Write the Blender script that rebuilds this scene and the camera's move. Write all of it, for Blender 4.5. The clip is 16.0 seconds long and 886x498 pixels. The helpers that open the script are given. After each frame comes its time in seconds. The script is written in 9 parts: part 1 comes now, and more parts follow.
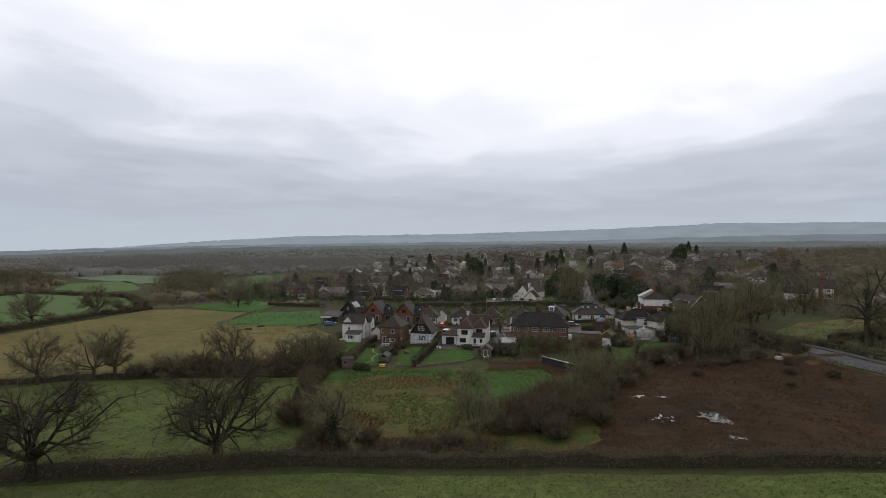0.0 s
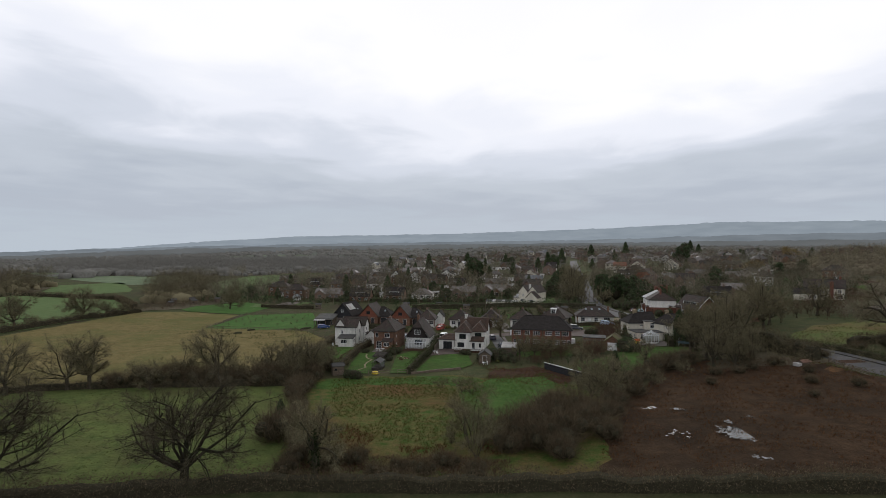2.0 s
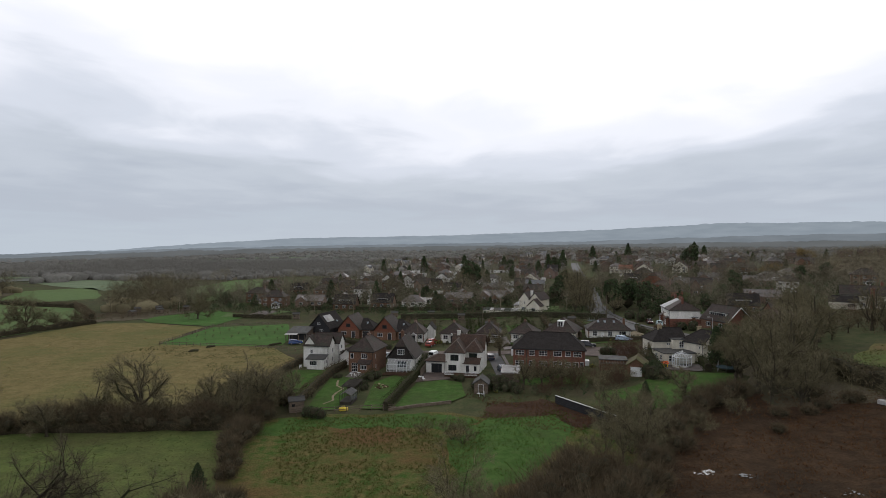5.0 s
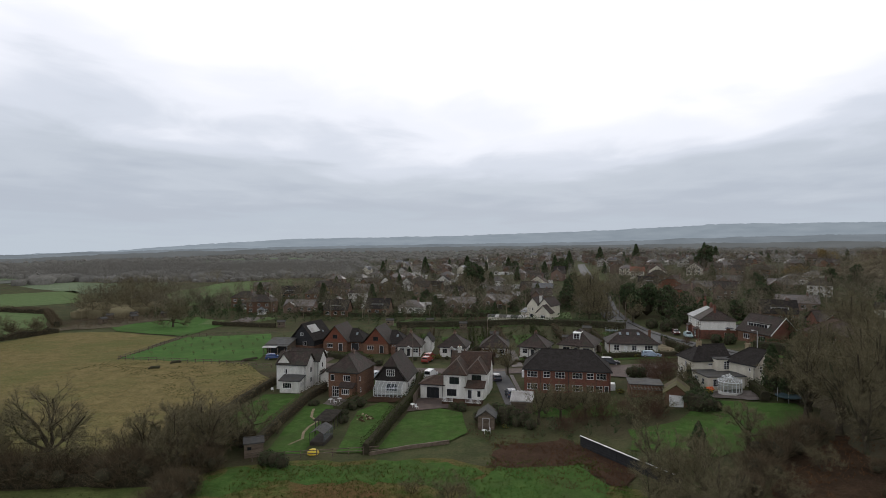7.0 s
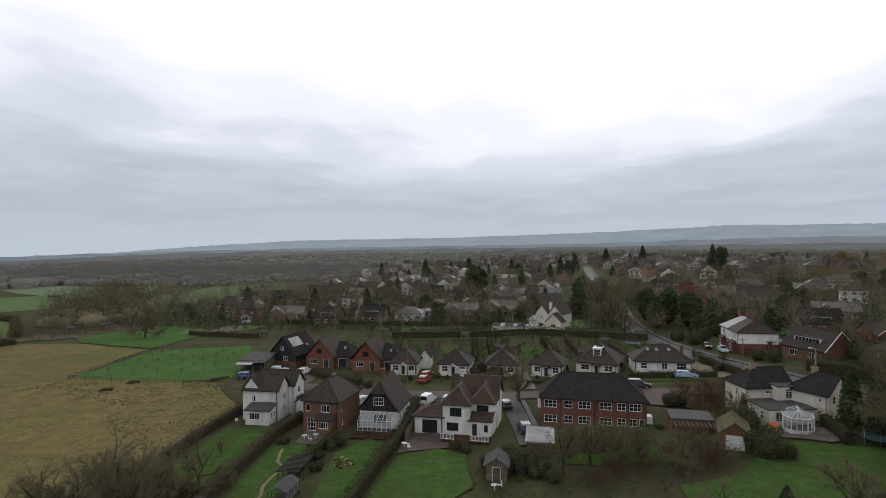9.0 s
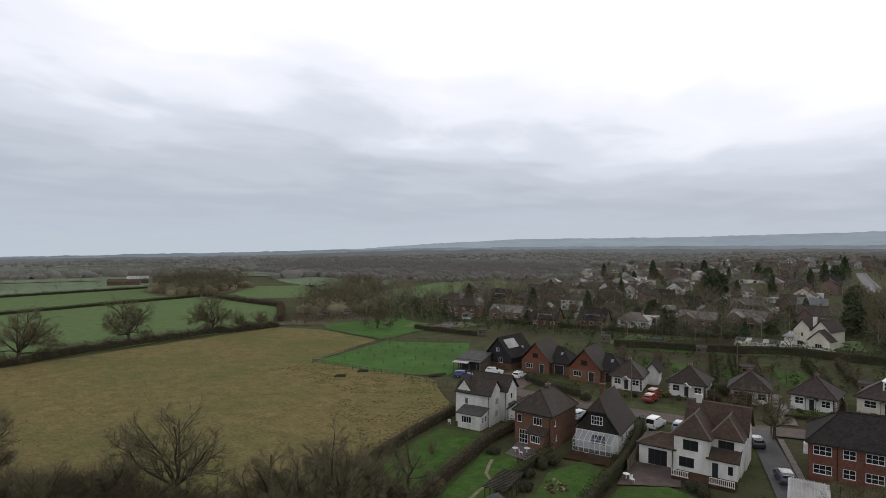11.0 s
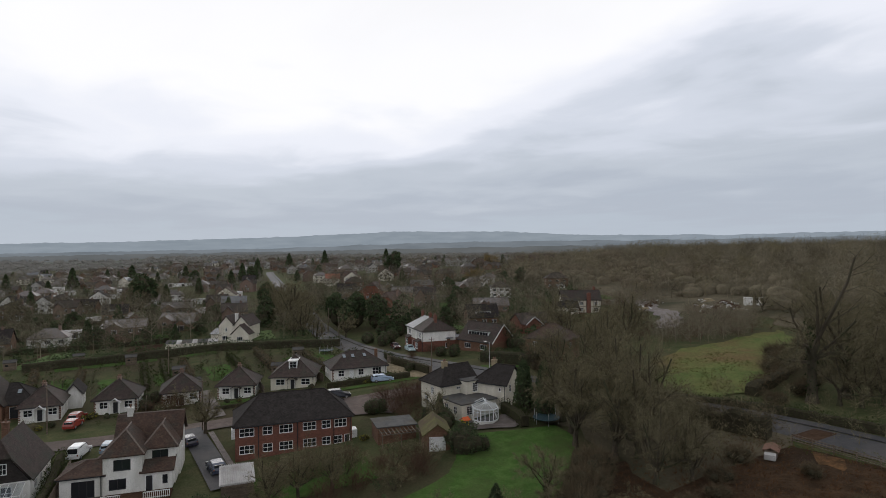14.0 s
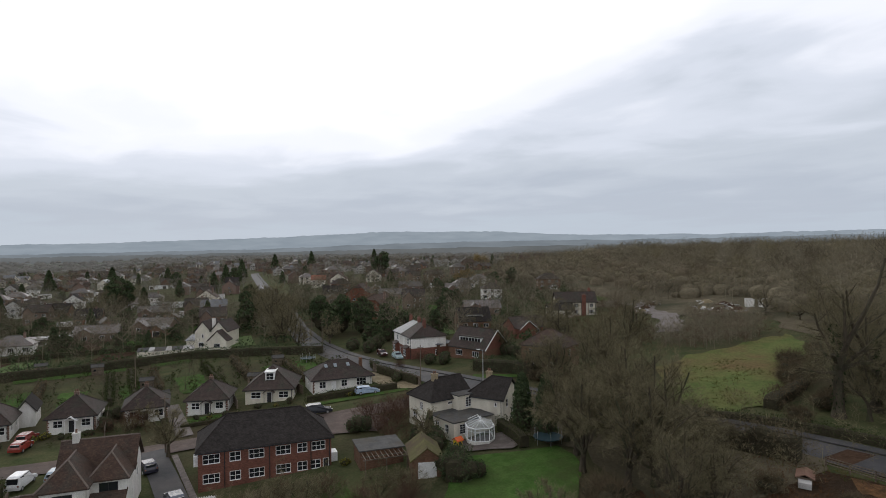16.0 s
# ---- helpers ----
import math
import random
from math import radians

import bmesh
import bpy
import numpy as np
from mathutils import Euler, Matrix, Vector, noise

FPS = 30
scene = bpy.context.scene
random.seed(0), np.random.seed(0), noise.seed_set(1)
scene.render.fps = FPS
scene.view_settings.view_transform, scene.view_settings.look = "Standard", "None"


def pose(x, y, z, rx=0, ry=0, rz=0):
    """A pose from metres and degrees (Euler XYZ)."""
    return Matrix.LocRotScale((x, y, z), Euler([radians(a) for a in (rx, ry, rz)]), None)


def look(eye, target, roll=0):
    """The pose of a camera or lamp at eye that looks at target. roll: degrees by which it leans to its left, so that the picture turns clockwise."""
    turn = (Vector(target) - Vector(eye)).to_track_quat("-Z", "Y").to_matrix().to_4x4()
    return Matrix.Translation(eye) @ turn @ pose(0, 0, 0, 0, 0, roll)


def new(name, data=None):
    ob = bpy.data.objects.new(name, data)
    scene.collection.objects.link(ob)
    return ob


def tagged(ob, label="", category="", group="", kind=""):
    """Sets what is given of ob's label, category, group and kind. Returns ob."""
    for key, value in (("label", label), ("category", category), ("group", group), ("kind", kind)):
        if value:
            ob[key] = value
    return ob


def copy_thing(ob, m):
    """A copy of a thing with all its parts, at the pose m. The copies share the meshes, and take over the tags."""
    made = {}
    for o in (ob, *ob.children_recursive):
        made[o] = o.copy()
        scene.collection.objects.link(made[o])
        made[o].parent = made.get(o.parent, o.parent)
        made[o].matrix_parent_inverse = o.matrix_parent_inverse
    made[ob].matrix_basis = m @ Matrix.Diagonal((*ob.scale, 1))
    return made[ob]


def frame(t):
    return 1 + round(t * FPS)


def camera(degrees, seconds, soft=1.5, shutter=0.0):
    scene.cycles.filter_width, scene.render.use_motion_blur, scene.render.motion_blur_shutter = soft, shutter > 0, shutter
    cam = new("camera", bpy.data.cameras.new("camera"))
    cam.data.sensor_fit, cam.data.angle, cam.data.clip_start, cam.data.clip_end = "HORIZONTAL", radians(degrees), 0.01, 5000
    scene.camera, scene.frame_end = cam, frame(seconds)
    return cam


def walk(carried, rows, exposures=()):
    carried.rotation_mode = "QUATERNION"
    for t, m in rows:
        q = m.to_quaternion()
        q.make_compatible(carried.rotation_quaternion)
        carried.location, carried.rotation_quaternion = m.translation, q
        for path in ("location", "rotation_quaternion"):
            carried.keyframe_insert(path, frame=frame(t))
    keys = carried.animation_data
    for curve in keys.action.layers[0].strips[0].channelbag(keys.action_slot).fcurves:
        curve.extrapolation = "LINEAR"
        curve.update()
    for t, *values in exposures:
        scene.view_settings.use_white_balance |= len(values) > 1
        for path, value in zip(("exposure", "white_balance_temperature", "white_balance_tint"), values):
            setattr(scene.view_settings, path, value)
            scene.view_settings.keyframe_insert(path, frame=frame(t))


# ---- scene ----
cam = camera(75.5, 16.0, soft=0.7)
METRES, EYE, TILT, LEAN, TURN = 96.2, 30.0, 0.0, 0.0, 0.7
ROWS = [
    (0.0, 0.0, 0.0, 0.0, 0.0, -0.69, -0.18),
    (0.5, 0.0061, 0.0126, -0.0023, 0.05, -0.66, -0.14),
    (1.0, 0.0056, 0.0301, -0.0018, 0.08, -0.69, -0.11),
    (1.5, 0.0063, 0.0516, -0.0014, 0.11, -0.7, -0.1),
    (2.0, 0.0094, 0.0805, -0.0003, 0.01, -0.71, -0.03),
    (2.5, 0.0128, 0.1136, -0.0001, -0.22, -0.69, -0.0),
    (3.0, 0.0177, 0.1551, 0.0005, -0.48, -0.69, 0.02),
    (3.5, 0.0225, 0.2017, 0.0018, -0.57, -0.67, 0.05),
    (4.0, 0.0263, 0.2487, 0.0018, -0.47, -0.62, 0.05),
    (6.5, 0.0434, 0.52, 0.0024, 0.08, -0.51, 0.05),
    (7.0, 0.0456, 0.5761, 0.0017, 0.11, -0.49, 0.05),
    (7.5, 0.0478, 0.6372, 0.001, 0.13, -0.47, 0.09),
    (8.0, 0.0496, 0.693, 0.0003, 0.16, -0.44, 0.11),
    (8.2, 0.0499, 0.7115, 0.0003, 0.17, -0.43, 0.11),
    (9.8, 0.0464, 0.8337, 0.0036, 0.6, -0.2, -0.12),
    (10.3, 0.0449, 0.8510, 0.0046, 3.8, -0.17, -0.22),
    (10.5, 0.0444, 0.8563, 0.0047, 7.35, -0.17, -0.27),
    (11.0, 0.0432, 0.8592, 0.0042, 22.13, -0.52, -0.51),
    (11.5, 0.0458, 0.8592, 0.0044, 25.69, -0.64, -0.45),
    (12.0, 0.0496, 0.8599, 0.0056, 20.04, -0.59, -0.36),
    (12.5, 0.0513, 0.8651, 0.0035, 0.74, -0.25, -0.14),
    (13.0, 0.0528, 0.8707, 0.0034, -20.34, -0.05, 0.21),
    (13.5, 0.0402, 0.8722, 0.0018, -29.97, 0.09, 0.31),
    (14.0, 0.0421, 0.8781, 0.0021, -30.99, 0.05, 0.36),
    (14.5, 0.0488, 0.8923, 0.0017, -31.46, 0.03, 0.45),
    (15.0, 0.0597, 0.9098, 0.0017, -31.73, 0.02, 0.54),
    (15.5, 0.0738, 0.9338, 0.0026, -31.98, -0.01, 0.57),
    (16.0, 0.0883, 0.9576, 0.0037, -32.12, 0.05, 0.57),
]
walk(cam, [(t, pose(0, 0, EYE, TILT, LEAN, TURN) @ pose(METRES * x, METRES * y, METRES * z, 90 + pitch, roll, yaw)) for t, x, y, z, yaw, pitch, roll in ROWS],
     [(0.0, -0.05), (1.0, -0.06), (2.0, -0.05), (3.0, -0.01), (3.5, 0.0), (11.5, -0.01), (12.5, -0.04), (13.0, -0.08), (13.5, -0.09), (14.0, -0.07), (14.5, -0.03), (15.0, 0.02), (16.0, 0.06)])

# ---- light ----
world = bpy.data.worlds.new("overcast_sky")
scene.world = world
world.use_nodes = True
wn, wl = world.node_tree.nodes, world.node_tree.links
wn.clear()


def wnode(kind, **kw):
    n = wn.new(kind)
    for k, v in kw.items():
        n.inputs[k].default_value = v
    return n


w_out = wn.new("ShaderNodeOutputWorld")
w_sky = wn.new("ShaderNodeTexSky")
w_sky.sky_type, w_sky.sun_disc = "NISHITA", False
w_sky.sun_elevation, w_sky.sun_rotation = radians(34), radians(4)
w_co = wn.new("ShaderNodeTexCoord")
w_sep = wn.new("ShaderNodeSeparateXYZ")
wl.new(w_co.outputs["Generated"], w_sep.inputs[0])
# a cloud deck seen in perspective: broad banks and finer billows that flatten towards the horizon
w_up = wn.new("ShaderNodeMath")
w_up.operation, w_up.inputs[1].default_value = "MAXIMUM", 0.0
wl.new(w_sep.outputs["Z"], w_up.inputs[0])
w_den = wn.new("ShaderNodeMath")
w_den.operation, w_den.inputs[1].default_value = "ADD", 0.075
wl.new(w_up.outputs[0], w_den.inputs[0])
w_inv = wn.new("ShaderNodeMath")
w_inv.operation, w_inv.inputs[0].default_value = "DIVIDE", 1.0
wl.new(w_den.outputs[0], w_inv.inputs[1])
w_deck = wn.new("ShaderNodeVectorMath")
w_deck.operation = "SCALE"
wl.new(w_co.outputs["Generated"], w_deck.inputs[0])
wl.new(w_inv.outputs[0], w_deck.inputs["Scale"])
w_map = wn.new("ShaderNodeMapping")
w_map.inputs["Scale"].default_value = (1.0, 0.8, 0.0)
w_map.inputs["Location"].default_value = (7.3, 2.1, 0.0)
wl.new(w_deck.outputs[0], w_map.inputs[0])
w_n0 = wnode("ShaderNodeTexNoise", Scale=0.42, Detail=4.0, Roughness=0.5, Distortion=0.4)
w_n2 = wnode("ShaderNodeTexNoise", Scale=1.3, Detail=5.0, Roughness=0.5, Distortion=0.4)
for w_n in (w_n0, w_n2):
    wl.new(w_map.outputs[0], w_n.inputs["Vector"])
w_n1 = wn.new("ShaderNodeMix")
w_n1.inputs["Factor"].default_value = 0.42
wl.new(w_n0.outputs[0], w_n1.inputs["A"])
wl.new(w_n2.outputs[0], w_n1.inputs["B"])
w_ramp = wn.new("ShaderNodeValToRGB")
w_ramp.color_ramp.interpolation = "EASE"
# above the view the sky is set dimmer so less light reaches the ground
SKY = ((0.0, (0.52, 0.585, 0.665)), (0.03, (0.505, 0.565, 0.65)), (0.07, (0.485, 0.535, 0.62)), (0.14, (0.565, 0.615, 0.695)),
       (0.22, (0.7, 0.745, 0.84)), (0.31, (0.91, 0.935, 1.02)), (0.42, (1.06, 1.06, 1.09)), (0.66, (1.0, 1.0, 1.03)), (0.8, (0.5, 0.52, 0.57)), (1.0, (0.4, 0.42, 0.47)))
el = w_ramp.color_ramp.elements
el[0].position, el[0].color = SKY[0][0], (*SKY[0][1], 1)
el[1].position, el[1].color = SKY[-1][0], (*SKY[-1][1], 1)
for p, c in SKY[1:-1]:
    el.new(p).color = (*c, 1)
w_off = wn.new("ShaderNodeMath")
w_off.operation = "MULTIPLY_ADD"
w_sub = wn.new("ShaderNodeMath")
w_sub.operation = "SUBTRACT"
w_sub.inputs[1].default_value = 0.5
wl.new(w_n1.outputs[0], w_sub.inputs[0])
# clouds shift the brightness up and down, more so higher up
w_amp = wn.new("ShaderNodeMath")
w_amp.operation, w_amp.inputs[1].default_value, w_amp.inputs[2].default_value = "MULTIPLY_ADD", 2.5, 0.1
w_amp.use_clamp = True
wl.new(w_sep.outputs["Z"], w_amp.inputs[0])
wl.new(w_sub.outputs[0], w_off.inputs[0])
wl.new(w_amp.outputs[0], w_off.inputs[1])
# the veiled sun lightens the cloud ahead of it
w_dot = wn.new("ShaderNodeVectorMath")
w_dot.operation = "DOT_PRODUCT"
SUN_AT = Vector((0.10, 0.86, 0.5)).normalized()
w_dot.inputs[1].default_value = SUN_AT
wl.new(w_co.outputs["Generated"], w_dot.inputs[0])
w_glow = wn.new("ShaderNodeMapRange")
w_glow.interpolation_type = "SMOOTHERSTEP"
for k, v in (("From Min", 0.70), ("From Max", 0.99), ("To Min", 0.01), ("To Max", 0.16)):
    w_glow.inputs[k].default_value = v
wl.new(w_dot.outputs["Value"], w_glow.inputs["Value"])
w_add = wn.new("ShaderNodeMath")
w_add.operation = "ADD"
wl.new(w_sep.outputs["Z"], w_off.inputs[2])
wl.new(w_off.outputs[0], w_add.inputs[0])
# glow fades out towards the horizon
w_gf = wn.new("ShaderNodeMapRange")
w_gf.inputs["From Min"].default_value, w_gf.inputs["From Max"].default_value = 0.02, 0.25
wl.new(w_sep.outputs["Z"], w_gf.inputs["Value"])
w_gm = wn.new("ShaderNodeMath")
w_gm.operation = "MULTIPLY"
wl.new(w_glow.outputs[0], w_gm.inputs[0])
wl.new(w_gf.outputs[0], w_gm.inputs[1])
wl.new(w_gm.outputs[0], w_add.inputs[1])
wl.new(w_add.outputs[0], w_ramp.inputs[0])
w_bg1 = wnode("ShaderNodeBackground", Strength=0.05)
wl.new(w_sky.outputs[0], w_bg1.inputs[0])
w_bg2 = wnode("ShaderNodeBackground", Strength=1.0)
wl.new(w_ramp.outputs[0], w_bg2.inputs[0])
w_mix = wnode("ShaderNodeMixShader", Fac=0.97)
wl.new(w_bg1.outputs[0], w_mix.inputs[1])
wl.new(w_bg2.outputs[0], w_mix.inputs[2])
wl.new(w_mix.outputs[0], w_out.inputs[0])

sun = new("sun", bpy.data.lights.new("sun", "SUN"))
sun.data.energy, sun.data.angle, sun.data.color = 0.6, radians(40), (1.0, 0.97, 0.93)
sun.matrix_world = look(SUN_AT * 100, (0, 0, 0))


# ---- materials ----
def mat(name, a, b, scale=3.0, rough=0.9, bump=0.3, fine=30.0, c=None, big=0.15, metal=0.0, spec=0.3, vary=0.0, stretch=(1, 1, 1), dist=0.05):
    """A surface of two colours mottled at one scale, with finer grain and a third colour in broad patches."""
    m = bpy.data.materials.new(name)
    m.use_nodes = True
    n, l = m.node_tree.nodes, m.node_tree.links
    bsdf = n["Principled BSDF"]
    bsdf.inputs["Roughness"].default_value, bsdf.inputs["Metallic"].default_value = rough, metal
    bsdf.inputs["Specular IOR Level"].default_value = spec
    co = n.new("ShaderNodeTexCoord")
    mp = n.new("ShaderNodeMapping")
    mp.inputs["Scale"].default_value = stretch
    l.new(co.outputs["Object"], mp.inputs[0])

    def noise_at(s, detail=4.0):
        t = n.new("ShaderNodeTexNoise")
        t.inputs["Scale"].default_value, t.inputs["Detail"].default_value = s, detail
        t.inputs["Roughness"].default_value = 0.65
        l.new(mp.outputs[0], t.inputs["Vector"])
        return t.outputs[0]

    def mix(fac, p, q, lo=0.35, hi=0.65):
        r = n.new("ShaderNodeMapRange")
        r.inputs["From Min"].default_value, r.inputs["From Max"].default_value = lo, hi
        l.new(fac, r.inputs["Value"])
        x = n.new("ShaderNodeMix")
        x.data_type = "RGBA"
        l.new(r.outputs[0], x.inputs["Factor"])
        for s, v in ((x.inputs["A"], p), (x.inputs["B"], q)):
            if isinstance(v, tuple):
                s.default_value = (*v, 1)
            else:
                l.new(v, s)
        return x.outputs["Result"]

    mid = noise_at(scale)
    col = mix(mid, a, b)
    if c:
        col = mix(noise_at(big, 3.0), col, c, 0.45, 0.7)
    grain = noise_at(fine, 2.0)
    g = n.new("ShaderNodeMapRange")
    g.inputs["To Min"].default_value, g.inputs["To Max"].default_value = 0.55, 1.48
    l.new(grain, g.inputs["Value"])
    val = g.outputs[0]
    if vary:
        info = n.new("ShaderNodeObjectInfo")
        rv = n.new("ShaderNodeMapRange")
        rv.inputs["To Min"].default_value, rv.inputs["To Max"].default_value = 1 - vary, 1 + vary
        l.new(info.outputs["Random"], rv.inputs["Value"])
        mm = n.new("ShaderNodeMath")
        mm.operation = "MULTIPLY"
        l.new(val, mm.inputs[0]), l.new(rv.outputs[0], mm.inputs[1])
        val = mm.outputs[0]
    sc = n.new("ShaderNodeVectorMath")
    sc.operation = "SCALE"
    l.new(col, sc.inputs[0]), l.new(val, sc.inputs["Scale"])
    l.new(sc.outputs[0], bsdf.inputs["Base Color"])
    if bump:
        bp = n.new("ShaderNodeBump")
        bp.inputs["Strength"].default_value, bp.inputs["Distance"].default_value = bump, dist
        ad = n.new("ShaderNodeMath")
        ad.operation = "ADD"
        l.new(mid, ad.inputs[0]), l.new(grain, ad.inputs[1])
        l.new(ad.outputs[0], bp.inputs["Height"])
        l.new(bp.outputs[0], bsdf.inputs["Normal"])
    return m


def island_mat(name, dark, light, rough=0.95, spec=0.03):
    """Twigs or leaves, each with its own shade."""
    m = bpy.data.materials.new(name)
    m.use_nodes = True
    n, l = m.node_tree.nodes, m.node_tree.links
    geo = n.new("ShaderNodeNewGeometry")
    x = n.new("ShaderNodeMix")
    x.data_type = "RGBA"
    x.inputs["A"].default_value, x.inputs["B"].default_value = (*dark, 1), (*light, 1)
    l.new(geo.outputs["Random Per Island"], x.inputs["Factor"])
    b = n["Principled BSDF"]
    b.inputs["Roughness"].default_value, b.inputs["Specular IOR Level"].default_value = rough, spec
    l.new(x.outputs["Result"], b.inputs["Base Color"])
    return m


def lined_mat(name, a, b, course, bump=0.5, rough=0.75, spec=0.3, moss=None, vary=0.0, width=0.2):
    """Courses of brick, tile or board: shallow shadow gaps at real spacing, mottled piece by piece."""
    m = mat(name, a, b, scale=1.3, rough=rough, bump=0.0, fine=14.0, c=moss, big=0.5, spec=spec, vary=vary)
    n, l = m.node_tree.nodes, m.node_tree.links
    bsdf = n["Principled BSDF"]
    co = n.new("ShaderNodeTexCoord")
    sp = n.new("ShaderNodeSeparateXYZ")
    l.new(co.outputs["Object"], sp.inputs[0])
    su = n.new("ShaderNodeMath")
    su.operation = "ADD"
    l.new(sp.outputs[0], su.inputs[0]), l.new(sp.outputs[1], su.inputs[1])
    cb = n.new("ShaderNodeCombineXYZ")
    l.new(su.outputs[0], cb.inputs[0]), l.new(sp.outputs[2], cb.inputs[1])
    br = n.new("ShaderNodeTexBrick")
    br.inputs["Scale"].default_value, br.inputs["Row Height"].default_value = 1.0, course
    br.inputs["Brick Width"].default_value, br.inputs["Mortar Size"].default_value = width, course * 0.09
    br.inputs["Color1"].default_value, br.inputs["Color2"].default_value = (0.75, 0.75, 0.75, 1), (1.2, 1.2, 1.2, 1)
    br.inputs["Mortar"].default_value = (0.8, 0.8, 0.8, 1)
    l.new(cb.outputs[0], br.inputs["Vector"])
    old = bsdf.inputs["Base Color"].links[0].from_socket
    x = n.new("ShaderNodeVectorMath")
    x.operation = "MULTIPLY"
    l.new(old, x.inputs[0]), l.new(br.outputs["Color"], x.inputs[1])
    l.new(x.outputs[0], bsdf.inputs["Base Color"])
    bp = n.new("ShaderNodeBump")
    bp.inputs["Strength"].default_value, bp.inputs["Distance"].default_value = bump, 0.02
    bp.invert = True
    l.new(br.outputs["Fac"], bp.inputs["Height"])
    l.new(bp.outputs[0], bsdf.inputs["Normal"])
    return m


def glass_mat(name, tint, rough=0.05, alpha=1.0):
    m = bpy.data.materials.new(name)
    m.use_nodes = True
    b = m.node_tree.nodes["Principled BSDF"]
    b.inputs["Base Color"].default_value = (*tint, 1)
    b.inputs["Roughness"].default_value, b.inputs["IOR"].default_value = rough, 1.5
    if alpha < 1:
        b.inputs["Alpha"].default_value = alpha
    return m


GROUND = mat("rough_ground", (0.05, 0.064, 0.027), (0.088, 0.088, 0.043), 0.25, 0.95, 0.6, 3.0, (0.065, 0.05, 0.034), 0.03, spec=0.03)
TAN = mat("winter_pasture", (0.138, 0.116, 0.048), (0.205, 0.162, 0.072), 0.35, 0.95, 1.0, 1.6, (0.11, 0.12, 0.042), 0.028, dist=0.25, spec=0.03)
GREEN = mat("pasture", (0.092, 0.14, 0.055), (0.13, 0.178, 0.072), 0.3, 0.95, 0.5, 2.5, (0.11, 0.148, 0.06), 0.02, dist=0.15, spec=0.03)
# distant grass made paler to imitate haze over the far fields
HAZEGREEN = mat("hazed_pasture", (0.13, 0.17, 0.1), (0.165, 0.205, 0.125), 0.05, 0.95, 0.2, 0.6, (0.15, 0.18, 0.115), 0.01, spec=0.03)
OLIVE = mat("olive_pasture", (0.08, 0.108, 0.034), (0.128, 0.152, 0.05), 0.4, 0.95, 0.9, 2.5, (0.092, 0.092, 0.038), 0.06, dist=0.25, spec=0.03)
ORCHARD = mat("orchard_grass", (0.058, 0.128, 0.032), (0.084, 0.155, 0.044), 0.3, 0.95, 0.5, 3.0, (0.058, 0.1, 0.03), 0.05, spec=0.03)
LAWN = mat("lawn", (0.042, 0.09, 0.02), (0.076, 0.13, 0.034), 0.6, 0.95, 0.8, 5.0, (0.06, 0.085, 0.028), 0.2, spec=0.03)
ROUGH = mat("tussock_grass", (0.05, 0.095, 0.02), (0.14, 0.115, 0.046), 0.6, 0.95, 1.0, 3.0, (0.13, 0.075, 0.035), 0.055, dist=0.3, spec=0.03)
MARSH = mat("wet_marsh", (0.04, 0.026, 0.016), (0.074, 0.046, 0.027), 0.5, 0.9, 0.9, 3.0, (0.034, 0.024, 0.016), 0.08, dist=0.3, spec=0.03)
SOIL = mat("dug_soil", (0.05, 0.03, 0.02), (0.075, 0.046, 0.03), 0.7, 0.95, 0.9, 4.0, dist=0.15, spec=0.03)
ASPHALT = mat("wet_asphalt", (0.04, 0.04, 0.043), (0.062, 0.06, 0.062), 0.6, 0.7, 0.2, 20.0, (0.09, 0.08, 0.076), 0.12, spec=0.25)
DRIVE = mat("pinkish_drive", (0.085, 0.06, 0.05), (0.135, 0.1, 0.084), 0.7, 0.8, 0.25, 15.0, (0.07, 0.055, 0.048), 0.15, spec=0.2)
GRAVEL = mat("sandy_gravel", (0.2, 0.155, 0.09), (0.27, 0.22, 0.14), 0.8, 0.9, 0.4, 25.0, (0.13, 0.11, 0.06), 0.3)
PAVING = mat("wet_paving", (0.105, 0.085, 0.076), (0.165, 0.14, 0.125), 1.2, 0.7, 0.3, 18.0, (0.08, 0.062, 0.054), 0.4, spec=0.25)
CONCRETE = mat("pale_concrete", (0.3, 0.3, 0.3), (0.42, 0.41, 0.4), 0.8, 0.6, 0.2, 12.0, (0.18, 0.17, 0.16), 0.2)
WATER = glass_mat("pond_water", (0.03, 0.03, 0.028), 0.02)
RENDER = mat("white_render", (0.62, 0.61, 0.57), (0.75, 0.735, 0.7), 0.8, 0.85, 0.2, 25.0, (0.5, 0.485, 0.44), 0.35, vary=0.05, stretch=(1, 1, 0.4))
CREAM = mat("cream_render", (0.6, 0.56, 0.46), (0.7, 0.66, 0.56), 0.5, 0.85, 0.15, 25.0, (0.52, 0.48, 0.4), 0.35, vary=0.05, stretch=(1, 1, 0.4))
BRICK = lined_mat("red_brick", (0.15, 0.06, 0.043), (0.2, 0.085, 0.058), 0.075, vary=0.12, width=0.225)
DARKBRICK = lined_mat("brown_brick", (0.135, 0.07, 0.043), (0.19, 0.104, 0.066), 0.075, vary=0.15, width=0.225)
TILEHUNG = lined_mat("hung_tile", (0.17, 0.056, 0.034), (0.22, 0.078, 0.046), 0.12, vary=0.1)
BOARD = lined_mat("black_board", (0.02, 0.02, 0.022), (0.032, 0.032, 0.035), 0.16, width=4.0)
DARKWOOD = lined_mat("dark_wet_wood", (0.04, 0.034, 0.028), (0.075, 0.062, 0.05), 0.14, width=2.5, vary=0.15)
